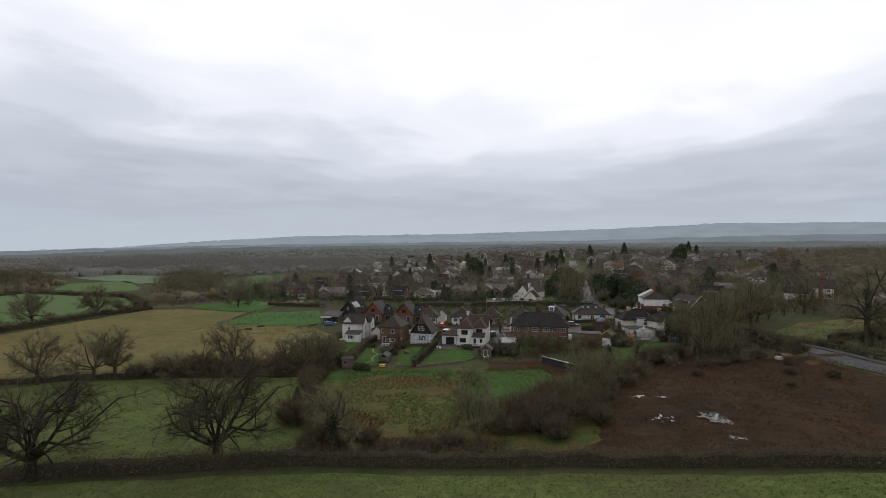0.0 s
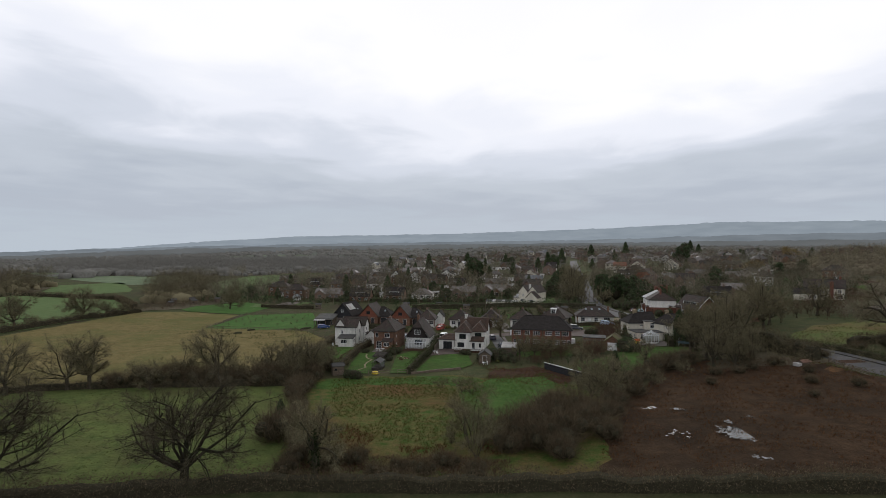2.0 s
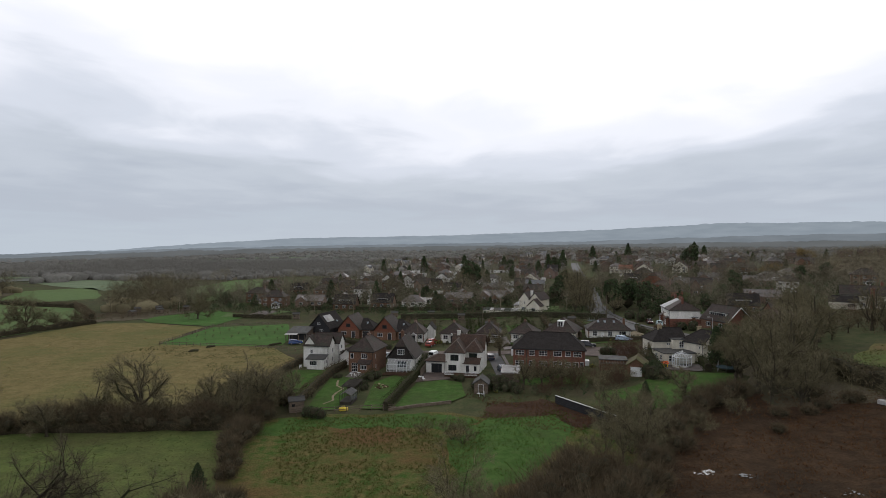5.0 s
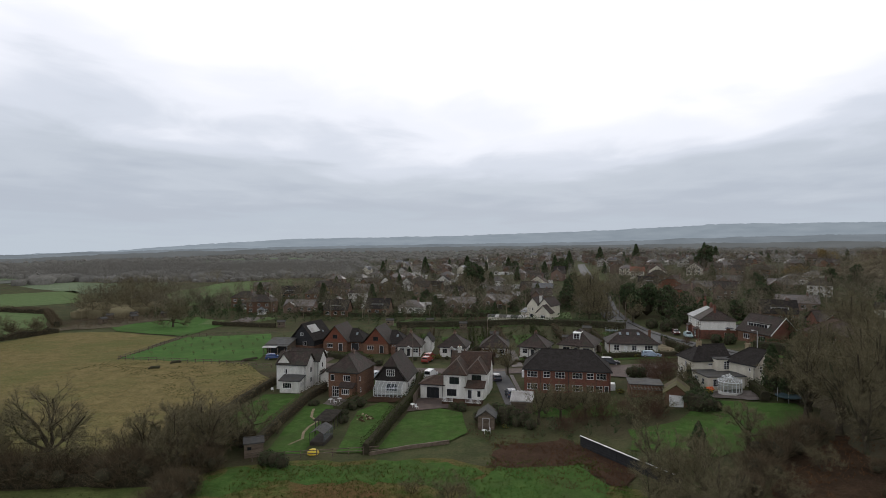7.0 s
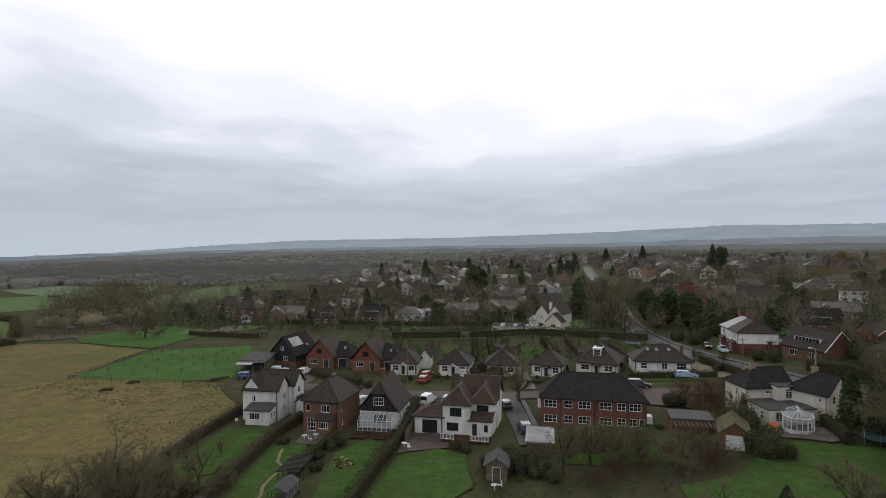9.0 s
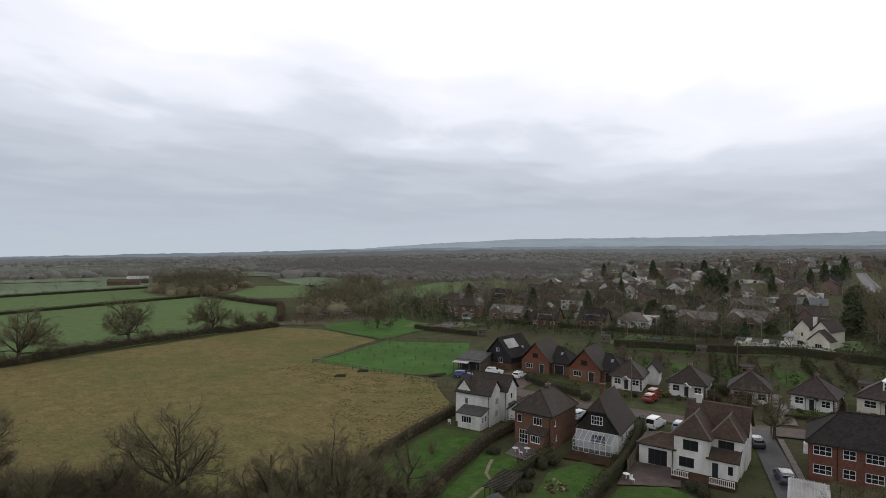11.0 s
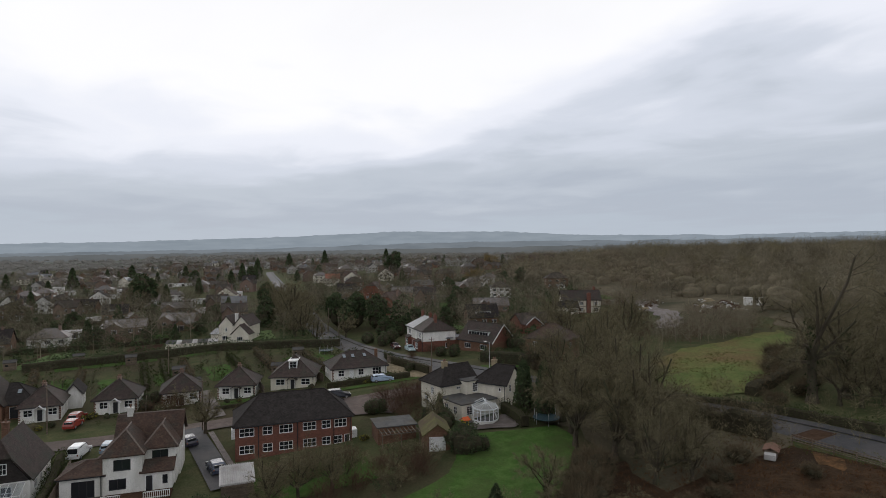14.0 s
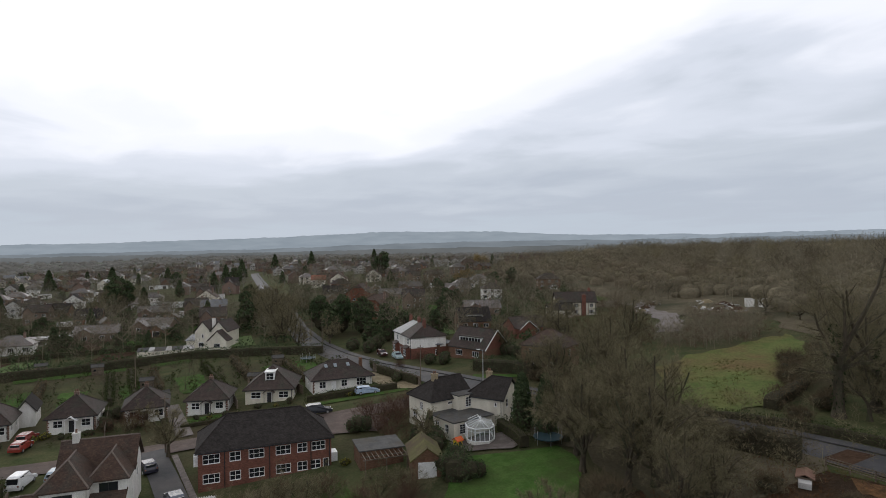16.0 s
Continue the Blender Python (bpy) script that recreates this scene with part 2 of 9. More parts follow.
WOOD = lined_mat("weathered_wood", (0.12, 0.09, 0.065), (0.18, 0.14, 0.105), 0.14, width=2.5, vary=0.15)
ROOF_BROWN = lined_mat("brown_tile", (0.05, 0.036, 0.031), (0.072, 0.053, 0.046), 0.11, 0.7, 0.75, 0.2, (0.05, 0.05, 0.038), 0.15)
ROOF_RED = lined_mat("red_brown_tile", (0.06, 0.037, 0.028), (0.088, 0.055, 0.04), 0.11, 0.7, 0.75, 0.2, (0.062, 0.052, 0.042), 0.15)
ROOF_DARK = lined_mat("charcoal_tile", (0.032, 0.028, 0.026), (0.045, 0.039, 0.036), 0.11, 0.6, 0.85, 0.08, None, 0.08)
ROOF_ORANGE = lined_mat("orange_tile", (0.2, 0.08, 0.05), (0.26, 0.108, 0.07), 0.11, 0.6, 0.7, 0.3, None, 0.1)
SLATE = lined_mat("grey_slate", (0.12, 0.125, 0.135), (0.17, 0.175, 0.185), 0.13, 0.5, 0.45, 0.5, None, 0.1)
FELT = mat("roof_felt", (0.06, 0.06, 0.06), (0.1, 0.097, 0.093), 0.9, 0.8, 0.2, 18.0, (0.075, 0.066, 0.053), 0.4, spec=0.2)
MOSSROOF = mat("mossy_tile", (0.085, 0.08, 0.03), (0.12, 0.11, 0.04), 0.9, 0.95, 0.5, 12.0, (0.08, 0.055, 0.035), 0.3)
ASBESTOS = mat("corrugated_sheet", (0.4, 0.39, 0.38), (0.5, 0.48, 0.46), 0.8, 0.7, 0.2, 12.0, (0.28, 0.26, 0.24), 0.4)
UPVC = mat("white_frame", (0.64, 0.64, 0.63), (0.74, 0.74, 0.73), 2.0, 0.4, 0.0, 9.0, spec=0.5)
PANE = glass_mat("window_pane", (0.02, 0.022, 0.025), 0.05)
GLAZE = glass_mat("clear_glazing", (0.28, 0.33, 0.36), 0.05, 0.3)
BLACK = mat("black_paint", (0.02, 0.02, 0.022), (0.03, 0.03, 0.032), 2.0, 0.6, 0.0, 9.0)
CLAY = mat("chimney_pot", (0.15, 0.085, 0.06), (0.2, 0.11, 0.075), 3.0, 0.85, 0.2, 20.0)
STOCK = mat("old_stock_brick", (0.24, 0.19, 0.12), (0.32, 0.26, 0.17), 3.0, 0.9, 0.3, 20.0)
BARK = mat("wet_bark", (0.055, 0.046, 0.034), (0.09, 0.075, 0.056), 2.0, 0.95, 0.6, 12.0, (0.06, 0.066, 0.036), 0.5, stretch=(1, 1, 0.3), spec=0.03)
TWIG = island_mat("bare_twig", (0.1, 0.087, 0.052), (0.235, 0.203, 0.122))
TWIG_DARK = island_mat("dark_twig", (0.05, 0.042, 0.028), (0.12, 0.1, 0.065))
BARK_DARK = mat("black_wet_bark", (0.022, 0.019, 0.015), (0.045, 0.038, 0.029), 2.0, 0.95, 0.6, 12.0, (0.035, 0.04, 0.02), 0.5, stretch=(1, 1, 0.3), spec=0.03)
TWIG_MID = island_mat("grey_brown_twig", (0.06, 0.053, 0.036), (0.15, 0.13, 0.088))
TWIG_RED = island_mat("reddish_twig", (0.065, 0.04, 0.029), (0.13, 0.082, 0.057))
TWIG_FAR = island_mat("woodland_twig", (0.155, 0.135, 0.095), (0.235, 0.205, 0.145))
HEDGE = island_mat("hedge_leaf", (0.024, 0.034, 0.013), (0.065, 0.075, 0.03))
HEDGE_BR = island_mat("brown_hedge", (0.072, 0.057, 0.037), (0.155, 0.12, 0.076))
EVER = island_mat("evergreen_leaf", (0.034, 0.05, 0.026), (0.085, 0.108, 0.052))
IVY = island_mat("ivy_leaf", (0.014, 0.022, 0.01), (0.04, 0.055, 0.022))
GOLDEN = island_mat("golden_leaf", (0.12, 0.12, 0.02), (0.26, 0.24, 0.05))
BLADE = island_mat("grass_blade", (0.05, 0.075, 0.018), (0.15, 0.13, 0.05))
BRACKEN = island_mat("dead_bracken", (0.07, 0.035, 0.018), (0.15, 0.08, 0.04))
# solid cores added inside foliage; the inner shade is in their dark colour
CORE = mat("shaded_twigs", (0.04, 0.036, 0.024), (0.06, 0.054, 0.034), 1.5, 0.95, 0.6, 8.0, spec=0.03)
STRAW = island_mat("straw_blade", (0.17, 0.14, 0.055), (0.27, 0.21, 0.095))
GRASSY = island_mat("green_blade", (0.045, 0.06, 0.018), (0.085, 0.095, 0.03))
WILLOW = island_mat("willow_twig", (0.15, 0.11, 0.05), (0.3, 0.22, 0.1))
LUSH = island_mat("lush_blade", (0.05, 0.1, 0.018), (0.1, 0.145, 0.035))
# far twigs: distance haze put into a paler, greyer base colour
HAZETWIG = island_mat("hazed_twig", (0.175, 0.166, 0.147), (0.22, 0.21, 0.188))
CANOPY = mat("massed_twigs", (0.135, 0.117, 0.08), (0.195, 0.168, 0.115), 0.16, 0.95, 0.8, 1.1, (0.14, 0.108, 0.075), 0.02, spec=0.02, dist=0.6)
# farthest canopies: greyed and lightened, the haze being part of the colour
HAZECANOPY = mat("hazed_massed_twigs", (0.165, 0.158, 0.14), (0.21, 0.201, 0.18), 0.05, 0.95, 0.6, 0.5, (0.185, 0.18, 0.166), 0.006, spec=0.02, dist=0.8)
RIDGE = mat("pale_ridge", (0.13, 0.1, 0.085), (0.18, 0.145, 0.125), 3.0, 0.85, 0.1, 12.0)
# far white walls, dimmed to grey in the colour as haze would
HAZED_WHITE = mat("hazed_white_wall", (0.32, 0.31, 0.285), (0.44, 0.42, 0.39), 0.5, 0.9, 0.3, 25.0, (0.34, 0.33, 0.3), 0.35, vary=0.15)
# town brick and tile greyed to suggest haze; nearer chimneys share the brick
TOWNBRICK = lined_mat("haze_paled_brick", (0.165, 0.11, 0.085), (0.225, 0.155, 0.125), 0.075, vary=0.2, width=0.225)
TOWNROOF = lined_mat("haze_paled_tile", (0.11, 0.09, 0.078), (0.165, 0.136, 0.12), 0.11, 0.5, 0.5, 0.5, (0.1, 0.1, 0.1), 0.3)
LITTER = mat("leaf_litter", (0.1, 0.084, 0.057), (0.14, 0.118, 0.08), 0.3, 0.95, 0.6, 3.0, (0.06, 0.058, 0.036), 0.03, spec=0.03)
# plain: mist painted into the base colour, no haze is rendered
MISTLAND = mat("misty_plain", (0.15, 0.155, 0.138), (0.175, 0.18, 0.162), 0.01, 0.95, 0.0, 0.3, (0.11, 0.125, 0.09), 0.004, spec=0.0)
MIXED = mat("mottled_meadow", (0.085, 0.115, 0.036), (0.13, 0.145, 0.052), 0.35, 0.95, 0.9, 2.2, (0.14, 0.1, 0.05), 0.06, spec=0.03)
# ---- building blocks ----
def smooth(a, b, v):
    t = min(1.0, max(0.0, (v - a) / (b - a)))
    return t * t * (3 - 2 * t)


def ground_z(x, y):
    """The lie of the land: flat fields, rising eastwards past the houses, falling away far in the west."""
    s = (x - 12) / 8
    run = 8 * (math.log1p(math.exp(s)) if s < 30 else s)
    z = 0.085 * 200 * math.tanh(run / 200) * (1 - 0.3 * smooth(180, 240, y))
    if x < -260:
        z -= 0.025 * (-260 - x) * smooth(0, 500, -260 - x)
    if x > 120:
        z += 12 * smooth(150, 420, x) * (1 - smooth(380, 700, y))
    return z


class Geo:
    def __init__(self):
        self.v, self.f = [], []

    def poly(self, pts):
        k = len(self.v)
        self.v += [tuple(p) for p in pts]
        self.f.append(tuple(range(k, k + len(pts))))
        return self

    def box(self, x0, y0, z0, x1, y1, z1):
        k = len(self.v)
        self.v += [(x, y, z) for z in (z0, z1) for x, y in ((x0, y0), (x1, y0), (x1, y1), (x0, y1))]
        self.f += [tuple(k + i for i in q) for q in ((3, 2, 1, 0), (4, 5, 6, 7), (0, 1, 5, 4), (1, 2, 6, 5), (2, 3, 7, 6), (3, 0, 4, 7))]
        return self

    def tube(self, p, q, r0, r1, n=5, caps=True):
        p, q = Vector(p), Vector(q)
        d = (q - p)
        a = d.orthogonal().normalized()
        b = d.cross(a).normalized()
        k = len(self.v)
        for c, r in ((p, r0), (q, r1)):
            for i in range(n):
                t = 2 * math.pi * i / n
                self.v.append(tuple(c + a * (r * math.cos(t)) + b * (r * math.sin(t))))
        self.f += [(k + i, k + (i + 1) % n, k + n + (i + 1) % n, k + n + i) for i in range(n)]
        if caps:
            self.f += [tuple(k + n - 1 - i for i in range(n)), tuple(k + n + i for i in range(n))]
        return self

    def lathe(self, x, y, prof, n=10):
        k = len(self.v)
        for r, z in prof:
            for i in range(n):
                t = 2 * math.pi * i / n
                self.v.append((x + r * math.cos(t), y + r * math.sin(t), z))
        for j in range(len(prof) - 1):
            self.f += [(k + j * n + i, k + j * n + (i + 1) % n, k + (j + 1) * n + (i + 1) % n, k + (j + 1) * n + i) for i in range(n)]
        self.f.append(tuple(k + (len(prof) - 1) * n + i for i in range(n)))
        return self

    def mesh(self, name, material):
        me = bpy.data.meshes.new(name)
        me.from_pydata(self.v, [], self.f)
        if material:
            me.materials.append(material)
        me.update()
        return me


def fast_mesh(name, verts, tris, material):
    """A triangle mesh straight from arrays."""
    me = bpy.data.meshes.new(name)
    me.vertices.add(len(verts))
    me.vertices.foreach_set("co", np.asarray(verts, np.float32).ravel())
    me.loops.add(3 * len(tris))
    me.loops.foreach_set("vertex_index", np.asarray(tris, np.int32).ravel())
    me.polygons.add(len(tris))
    me.polygons.foreach_set("loop_start", np.arange(len(tris), dtype=np.int32) * 3)
    me.materials.append(material)
    me.update(calc_edges=True)
    return me


def part(name, geo, material, parent, label="", at=None):
    me = geo if isinstance(geo, bpy.types.Mesh) else geo.mesh(name, material)
    ob = new(name, me)
    ob.parent = parent
    if at is not None:
        ob.matrix_basis = at
    if label:
        tagged(ob, label)
    return ob


def thing(name, label, category, x, y, rot=0.0, z=None, group="", kind=""):
    ob = new(name)
    ob.empty_display_size = 0.5
    ob.matrix_basis = pose(x, y, ground_z(x, y) if z is None else z, 0, 0, rot)
    return tagged(ob, label, category, group, kind)


def single(name, me, label, category, m=None, group="", kind=""):
    ob = new(name, me)
    if m is not None:
        ob.matrix_basis = m
    return tagged(ob, label, category, group, kind)


def inside(poly, x, y):
    hit = False
    for (x0, y0), (x1, y1) in zip(poly, poly[1:] + poly[:1]):
        if (y0 > y) != (y1 > y) and x < (x1 - x0) * (y - y0) / (y1 - y0) + x0:
            hit = not hit
    return hit


def scatter(poly, step, rng, jitter=0.45):
    xs, ys = [p[0] for p in poly], [p[1] for p in poly]
    out = []
    for x in np.arange(min(xs), max(xs), step):
        for y in np.arange(min(ys), max(ys), step):
            px, py = x + rng.uniform(-jitter, jitter) * step, y + rng.uniform(-jitter, jitter) * step
            if inside(poly, px, py):
                out.append((px, py))
    return out


def along(line, step):
    """Points every step metres along a bent line, with the way's angle."""
    out, left = [], 0.0
    for (x0, y0), (x1, y1) in zip(line, line[1:]):
        n = math.hypot(x1 - x0, y1 - y0)
        a = math.atan2(y1 - y0, x1 - x0)
        while left < n:
            out.append((x0 + (x1 - x0) * left / n, y0 + (y1 - y0) * left / n, a))
            left += step
        left -= n
    return out


def wavy(poly, amount, step, seed):
    """The outline with its straight sides made uneven."""
    rng = random.Random(seed)
    out = []
    for (x0, y0), (x1, y1) in zip(poly, poly[1:] + poly[:1]):
        n = max(1, int(math.hypot(x1 - x0, y1 - y0) / step))
        for i in range(n):
            out.append((x0 + (x1 - x0) * i / n + rng.uniform(-amount, amount), y0 + (y1 - y0) * i / n + rng.uniform(-amount, amount)))
    return out


def drape(name, poly, material, lift, label, category, step=8.0, kind="structure"):
    """A sheet cut to an outline and laid on the land."""
    bm = bmesh.new()
    face = bm.faces.new([bm.verts.new((x, y, 0)) for x, y in poly])
    face.normal_update()
    if face.normal.z < 0:
        face.normal_flip()
    bmesh.ops.triangulate(bm, faces=bm.faces[:])
    xs, ys = [p[0] for p in poly], [p[1] for p in poly]
    for axis, lo, hi in (((1, 0, 0), min(xs), max(xs)), ((0, 1, 0), min(ys), max(ys))):
        s = max(step, (hi - lo) / 60)
        for k in range(math.floor(lo / s) + 1, math.ceil(hi / s)):
            bmesh.ops.bisect_plane(bm, geom=bm.verts[:] + bm.edges[:] + bm.faces[:], plane_co=Vector(axis) * (k * s), plane_no=axis)
    for v in bm.verts:
        v.co.z = ground_z(v.co.x, v.co.y) + lift
    me = bpy.data.meshes.new(name)
    bm.to_mesh(me)
    bm.free()
    me.materials.append(material)
    return single(name, me, label, category, kind=kind)


def ribbon(name, line, width, material, lift, label, category, thick=0.0, kind="structure", offset=0.0):
    """A road, path or kerb along a bent line."""
    g = Geo()
    pts = along(line, 3.0) + [(*line[-1], math.atan2(line[-1][1] - line[-2][1], line[-1][0] - line[-2][0]))]
    ang = [p[2] for p in pts]
    sm = [sum(ang[max(0, i - 3):i + 4]) / len(ang[max(0, i - 3):i + 4]) for i in range(len(ang))]
    rows = []
    for (x, y, _), a in zip(pts, sm):
        nx, ny = -math.sin(a), math.cos(a)
        row = [(x + nx * (offset + s * width / 2), y + ny * (offset + s * width / 2)) for s in (-1, 1)]
        z = [ground_z(*p) + lift for p in row]
        rows.append([(*row[0], z[0] - thick), (*row[0], z[0]), (*row[1], z[1]), (*row[1], z[1] - thick)])
    for r, s in zip(rows, rows[1:]):
        g.poly([r[1], s[1], s[2], r[2]][::-1])
        if thick:
            g.poly([r[0], s[0], s[1], r[1]][::-1])
            g.poly([r[2], s[2], s[3], r[3]][::-1])
    return single(name, g.mesh(name, material), label, category, kind=kind)


# ---- plants ----
def slivers(p, d, length, width, rng):
    """Thin pointed twigs or blades from points p along d."""
    p, d = np.asarray(p, float), np.asarray(d, float)
    d /= np.linalg.norm(d, axis=1, keepdims=True) + 1e-9
    side = np.cross(d, rng.normal(size=d.shape))
    side /= np.linalg.norm(side, axis=1, keepdims=True) + 1e-9
    w = (np.asarray(width) * np.ones(len(p)))[:, None]
    n = (np.asarray(length) * np.ones(len(p)))[:, None]
    v = np.stack([p - side * w / 2, p + side * w / 2, p + d * n], 1).reshape(-1, 3)
    return v, np.arange(len(v)).reshape(-1, 3)


def leaves(p, size, rng):
    """Small two-triangle leaves or clumps at points p, turned every way."""
    n = len(p)
    a = rng.normal(size=(n, 3))
    a /= np.linalg.norm(a, axis=1, keepdims=True)
    b = np.cross(a, rng.normal(size=(n, 3)))
    b /= np.linalg.norm(b, axis=1, keepdims=True)
    s = (size * rng.uniform(0.6, 1.3, n))[:, None]
    v = np.stack([p - a * s * 0.6, p - b * s * 0.3, p + a * s * 0.6, p + b * s * 0.3], 1).reshape(-1, 3)
    k = np.arange(n)[:, None] * 4
    return v, np.concatenate([k + [0, 1, 2], k + [0, 2, 3]])


def joined(pieces):
    vs, fs, k = [], [], 0
    for v, f in pieces:
        vs.append(v), fs.append(np.asarray(f) + k)
        k += len(v)
    return np.concatenate(vs), np.concatenate(fs)


def skeleton_tree(seed, height, spread, fork, kids, stems=1, lean=0.0, curve=0.25, gnarl=1.0):
    """Trunk, limbs and branches as tapered tubes that fill a round crown; and the roots of the twigs."""
    rng = random.Random(seed)
    g, tips = Geo(), []
    R, rise = height * 0.55 * spread, height * (1 - fork)

    def reach(d):
        e = math.asin(max(-0.2, min(1.0, d.z)))
        return 1.0 / math.sqrt((math.cos(e) / R) ** 2 + (math.sin(max(0.0, e)) / rise) ** 2)

    def limb(p, d, length, r, level):
        steps = (5, 4, 2, 1)[min(level, 3)]
        n = kids[level] if level < len(kids) else 0
        due = [rng.uniform(0.25, 1.0) for _ in range(n)]
        for i in range(steps):
            bend = Vector((rng.gauss(0, 1), rng.gauss(0, 1), rng.gauss(0, 0.8))) * curve
            d = (d + bend + Vector((0, 0, 0.06))).normalized()
            q = p + d * (length / steps)
            r1 = max(0.012, r * (0.8 if level < 2 else 0.65))
            g.tube(p, q, r, r1, (6, 4, 3, 3)[min(level, 3)], caps=False)
            for t in due:
                if i <= t * steps < i + 1 or (i == steps - 1 and t >= 1):
                    a = rng.uniform(0, 2 * math.pi)
                    o = d.orthogonal().normalized()
                    side = o * math.cos(a) + d.cross(o) * math.sin(a)
                    nd = (d * rng.uniform(0.5, 1.0) + side * rng.uniform(0.6, 1.0)).normalized()
                    limb(p.lerp(q, rng.random()), nd, length * rng.uniform(0.32, 0.55) * (1.15 - 0.4 * t), r1 * rng.uniform(0.45, 0.65), level + 1)
            if level >= len(kids) - 1:
                for _ in range(3 if steps == 1 else 2):
                    tips.append((p.lerp(q, rng.random()), d.copy()))
            p, r = q, r1
        tips.append((p, d.copy()))

    for s in range(stems):
        a = 2 * math.pi * s / max(1, stems) + rng.random()
        d = Vector((math.cos(a) * lean, math.sin(a) * lean, 1)).normalized()
        if stems == 1:
            r = height * 0.034 * gnarl
            p = Vector((0, 0, height * 0.06))
            g.tube((0, 0, -0.4), p, r * 1.55, r, 8, caps=False)
            for i in range(3):
                d = (d + Vector((rng.gauss(0, 0.06), rng.gauss(0, 0.06), 0))).normalized()
                q = p + d * (height * (fork - 0.06) / 3)
                g.tube(p, q, r, r * 0.92, 7, caps=False)
                p, r = q, r * 0.92
            n = kids[0]
            for i in range(n):
                az = i * 2.4 + rng.uniform(-0.4, 0.4)
                el = radians(12 + 72 * ((i + 0.5) / n) ** 1.05 + rng.uniform(-8, 8))
                nd = Vector((math.cos(az) * math.cos(el), math.sin(az) * math.cos(el), math.sin(el)))
                limb(p - Vector((0, 0, height * fork * rng.uniform(0.0, 0.28))), nd, reach(nd) * rng.uniform(0.82, 1.02), r * rng.uniform(0.5, 0.72), 1)
        else:
            base = Vector((math.cos(a), math.sin(a), 0)) * 0.25
            limb(base, d, height * rng.uniform(0.7, 1.0), height * 0.014, 1)
    return g, tips


def bare_tree(seed, height, spread=1.0, fork=0.3, kids=(7, 5, 4), per_tip=5, twig=TWIG, tw_len=1.1, tw_w=0.035, stems=1, lean=0.0, curve=0.17,
              name="tree", label="", group="", bark=BARK, gnarl=1.0):
    """One leafless tree: Empty > trunk, crown of fine twigs."""
    g, tips = skeleton_tree(seed, height, spread, fork, kids, stems, lean, curve, gnarl)
    rng = np.random.default_rng(seed)
    p = np.repeat(np.array([t[0] for t in tips]), per_tip, 0)
    d = np.repeat(np.array([t[1] for t in tips]), per_tip, 0) + rng.normal(size=(len(tips) * per_tip, 3)) * 0.75 + [0, 0, 0.15]
    v, f = slivers(p + rng.normal(size=p.shape) * 0.12, d, rng.uniform(0.5, 1.2, len(p)) * tw_len, tw_w, rng)
    top = max(q[2] for q in g.v)
    k = height / max(top, v[:, 2].max())
    g.v = [(x * k, y * k, z * k) for x, y, z in g.v]
    ob = thing(name, label, "tree", 0, 0, group=group)
    part("trunk", g, bark, ob)
    part("crown", fast_mesh("crown", v * k, f, twig), None, ob, "bare twigs")
    return ob


def blob(rng, n, r, squash, lumps=5):
    """Points on and just inside a lumpy bush outline."""
    cen = rng.normal(size=(lumps, 3)) * [0.45, 0.45, 0.25] * r
    cen[:, 2] = np.abs(cen[:, 2]) * squash + 0.35 * r * squash
    rad = rng.uniform(0.5, 0.75, lumps) * r
    k = rng.integers(0, lumps, n)
    d = rng.normal(size=(n, 3))
    d /= np.linalg.norm(d, axis=1, keepdims=True)
    p = cen[k] + d * rad[k][:, None] * rng.uniform(0.8, 1.08, n)[:, None] * [1, 1, squash]
    return p[p[:, 2] > 0.02], cen, rad


def core_mesh(cen, rad, squash, shrink=0.8):
    g = Geo()
    for c, r in zip(cen, rad):
        prof = [(r * shrink * math.cos(a), max(0.0, c[2] + r * shrink * squash * math.sin(a))) for a in np.linspace(-1.3, 1.5, 6)]
        k = len(g.v)
        g.lathe(c[0], c[1], prof, 7)
    return g


def bush(seed, r, squash=0.9, n=900, size=0.28, leaf=HEDGE, twiggy=False, name="bush", label="", lumps=6, group="", shrink=0.8, core=True):
    rng = np.random.default_rng(seed)
    p, cen, rad = blob(rng, n, r, squash, lumps)
    ob = thing(name, label, "bush", 0, 0, group=group)
    if twiggy:
        d = p - [0, 0, 0.1 * r] + rng.normal(size=p.shape) * 0.5 * r
        v, f = slivers(p - d * 0.25, d + [0, 0, 0.5 * r], rng.uniform(0.4, 1.6, len(p)) * size * 4.2, size * 0.1, rng)
    else:
        v, f = leaves(p, size, rng)
    part("foliage", fast_mesh("foliage", v, f, leaf), None, ob)
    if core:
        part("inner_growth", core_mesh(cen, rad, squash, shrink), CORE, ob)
    return ob


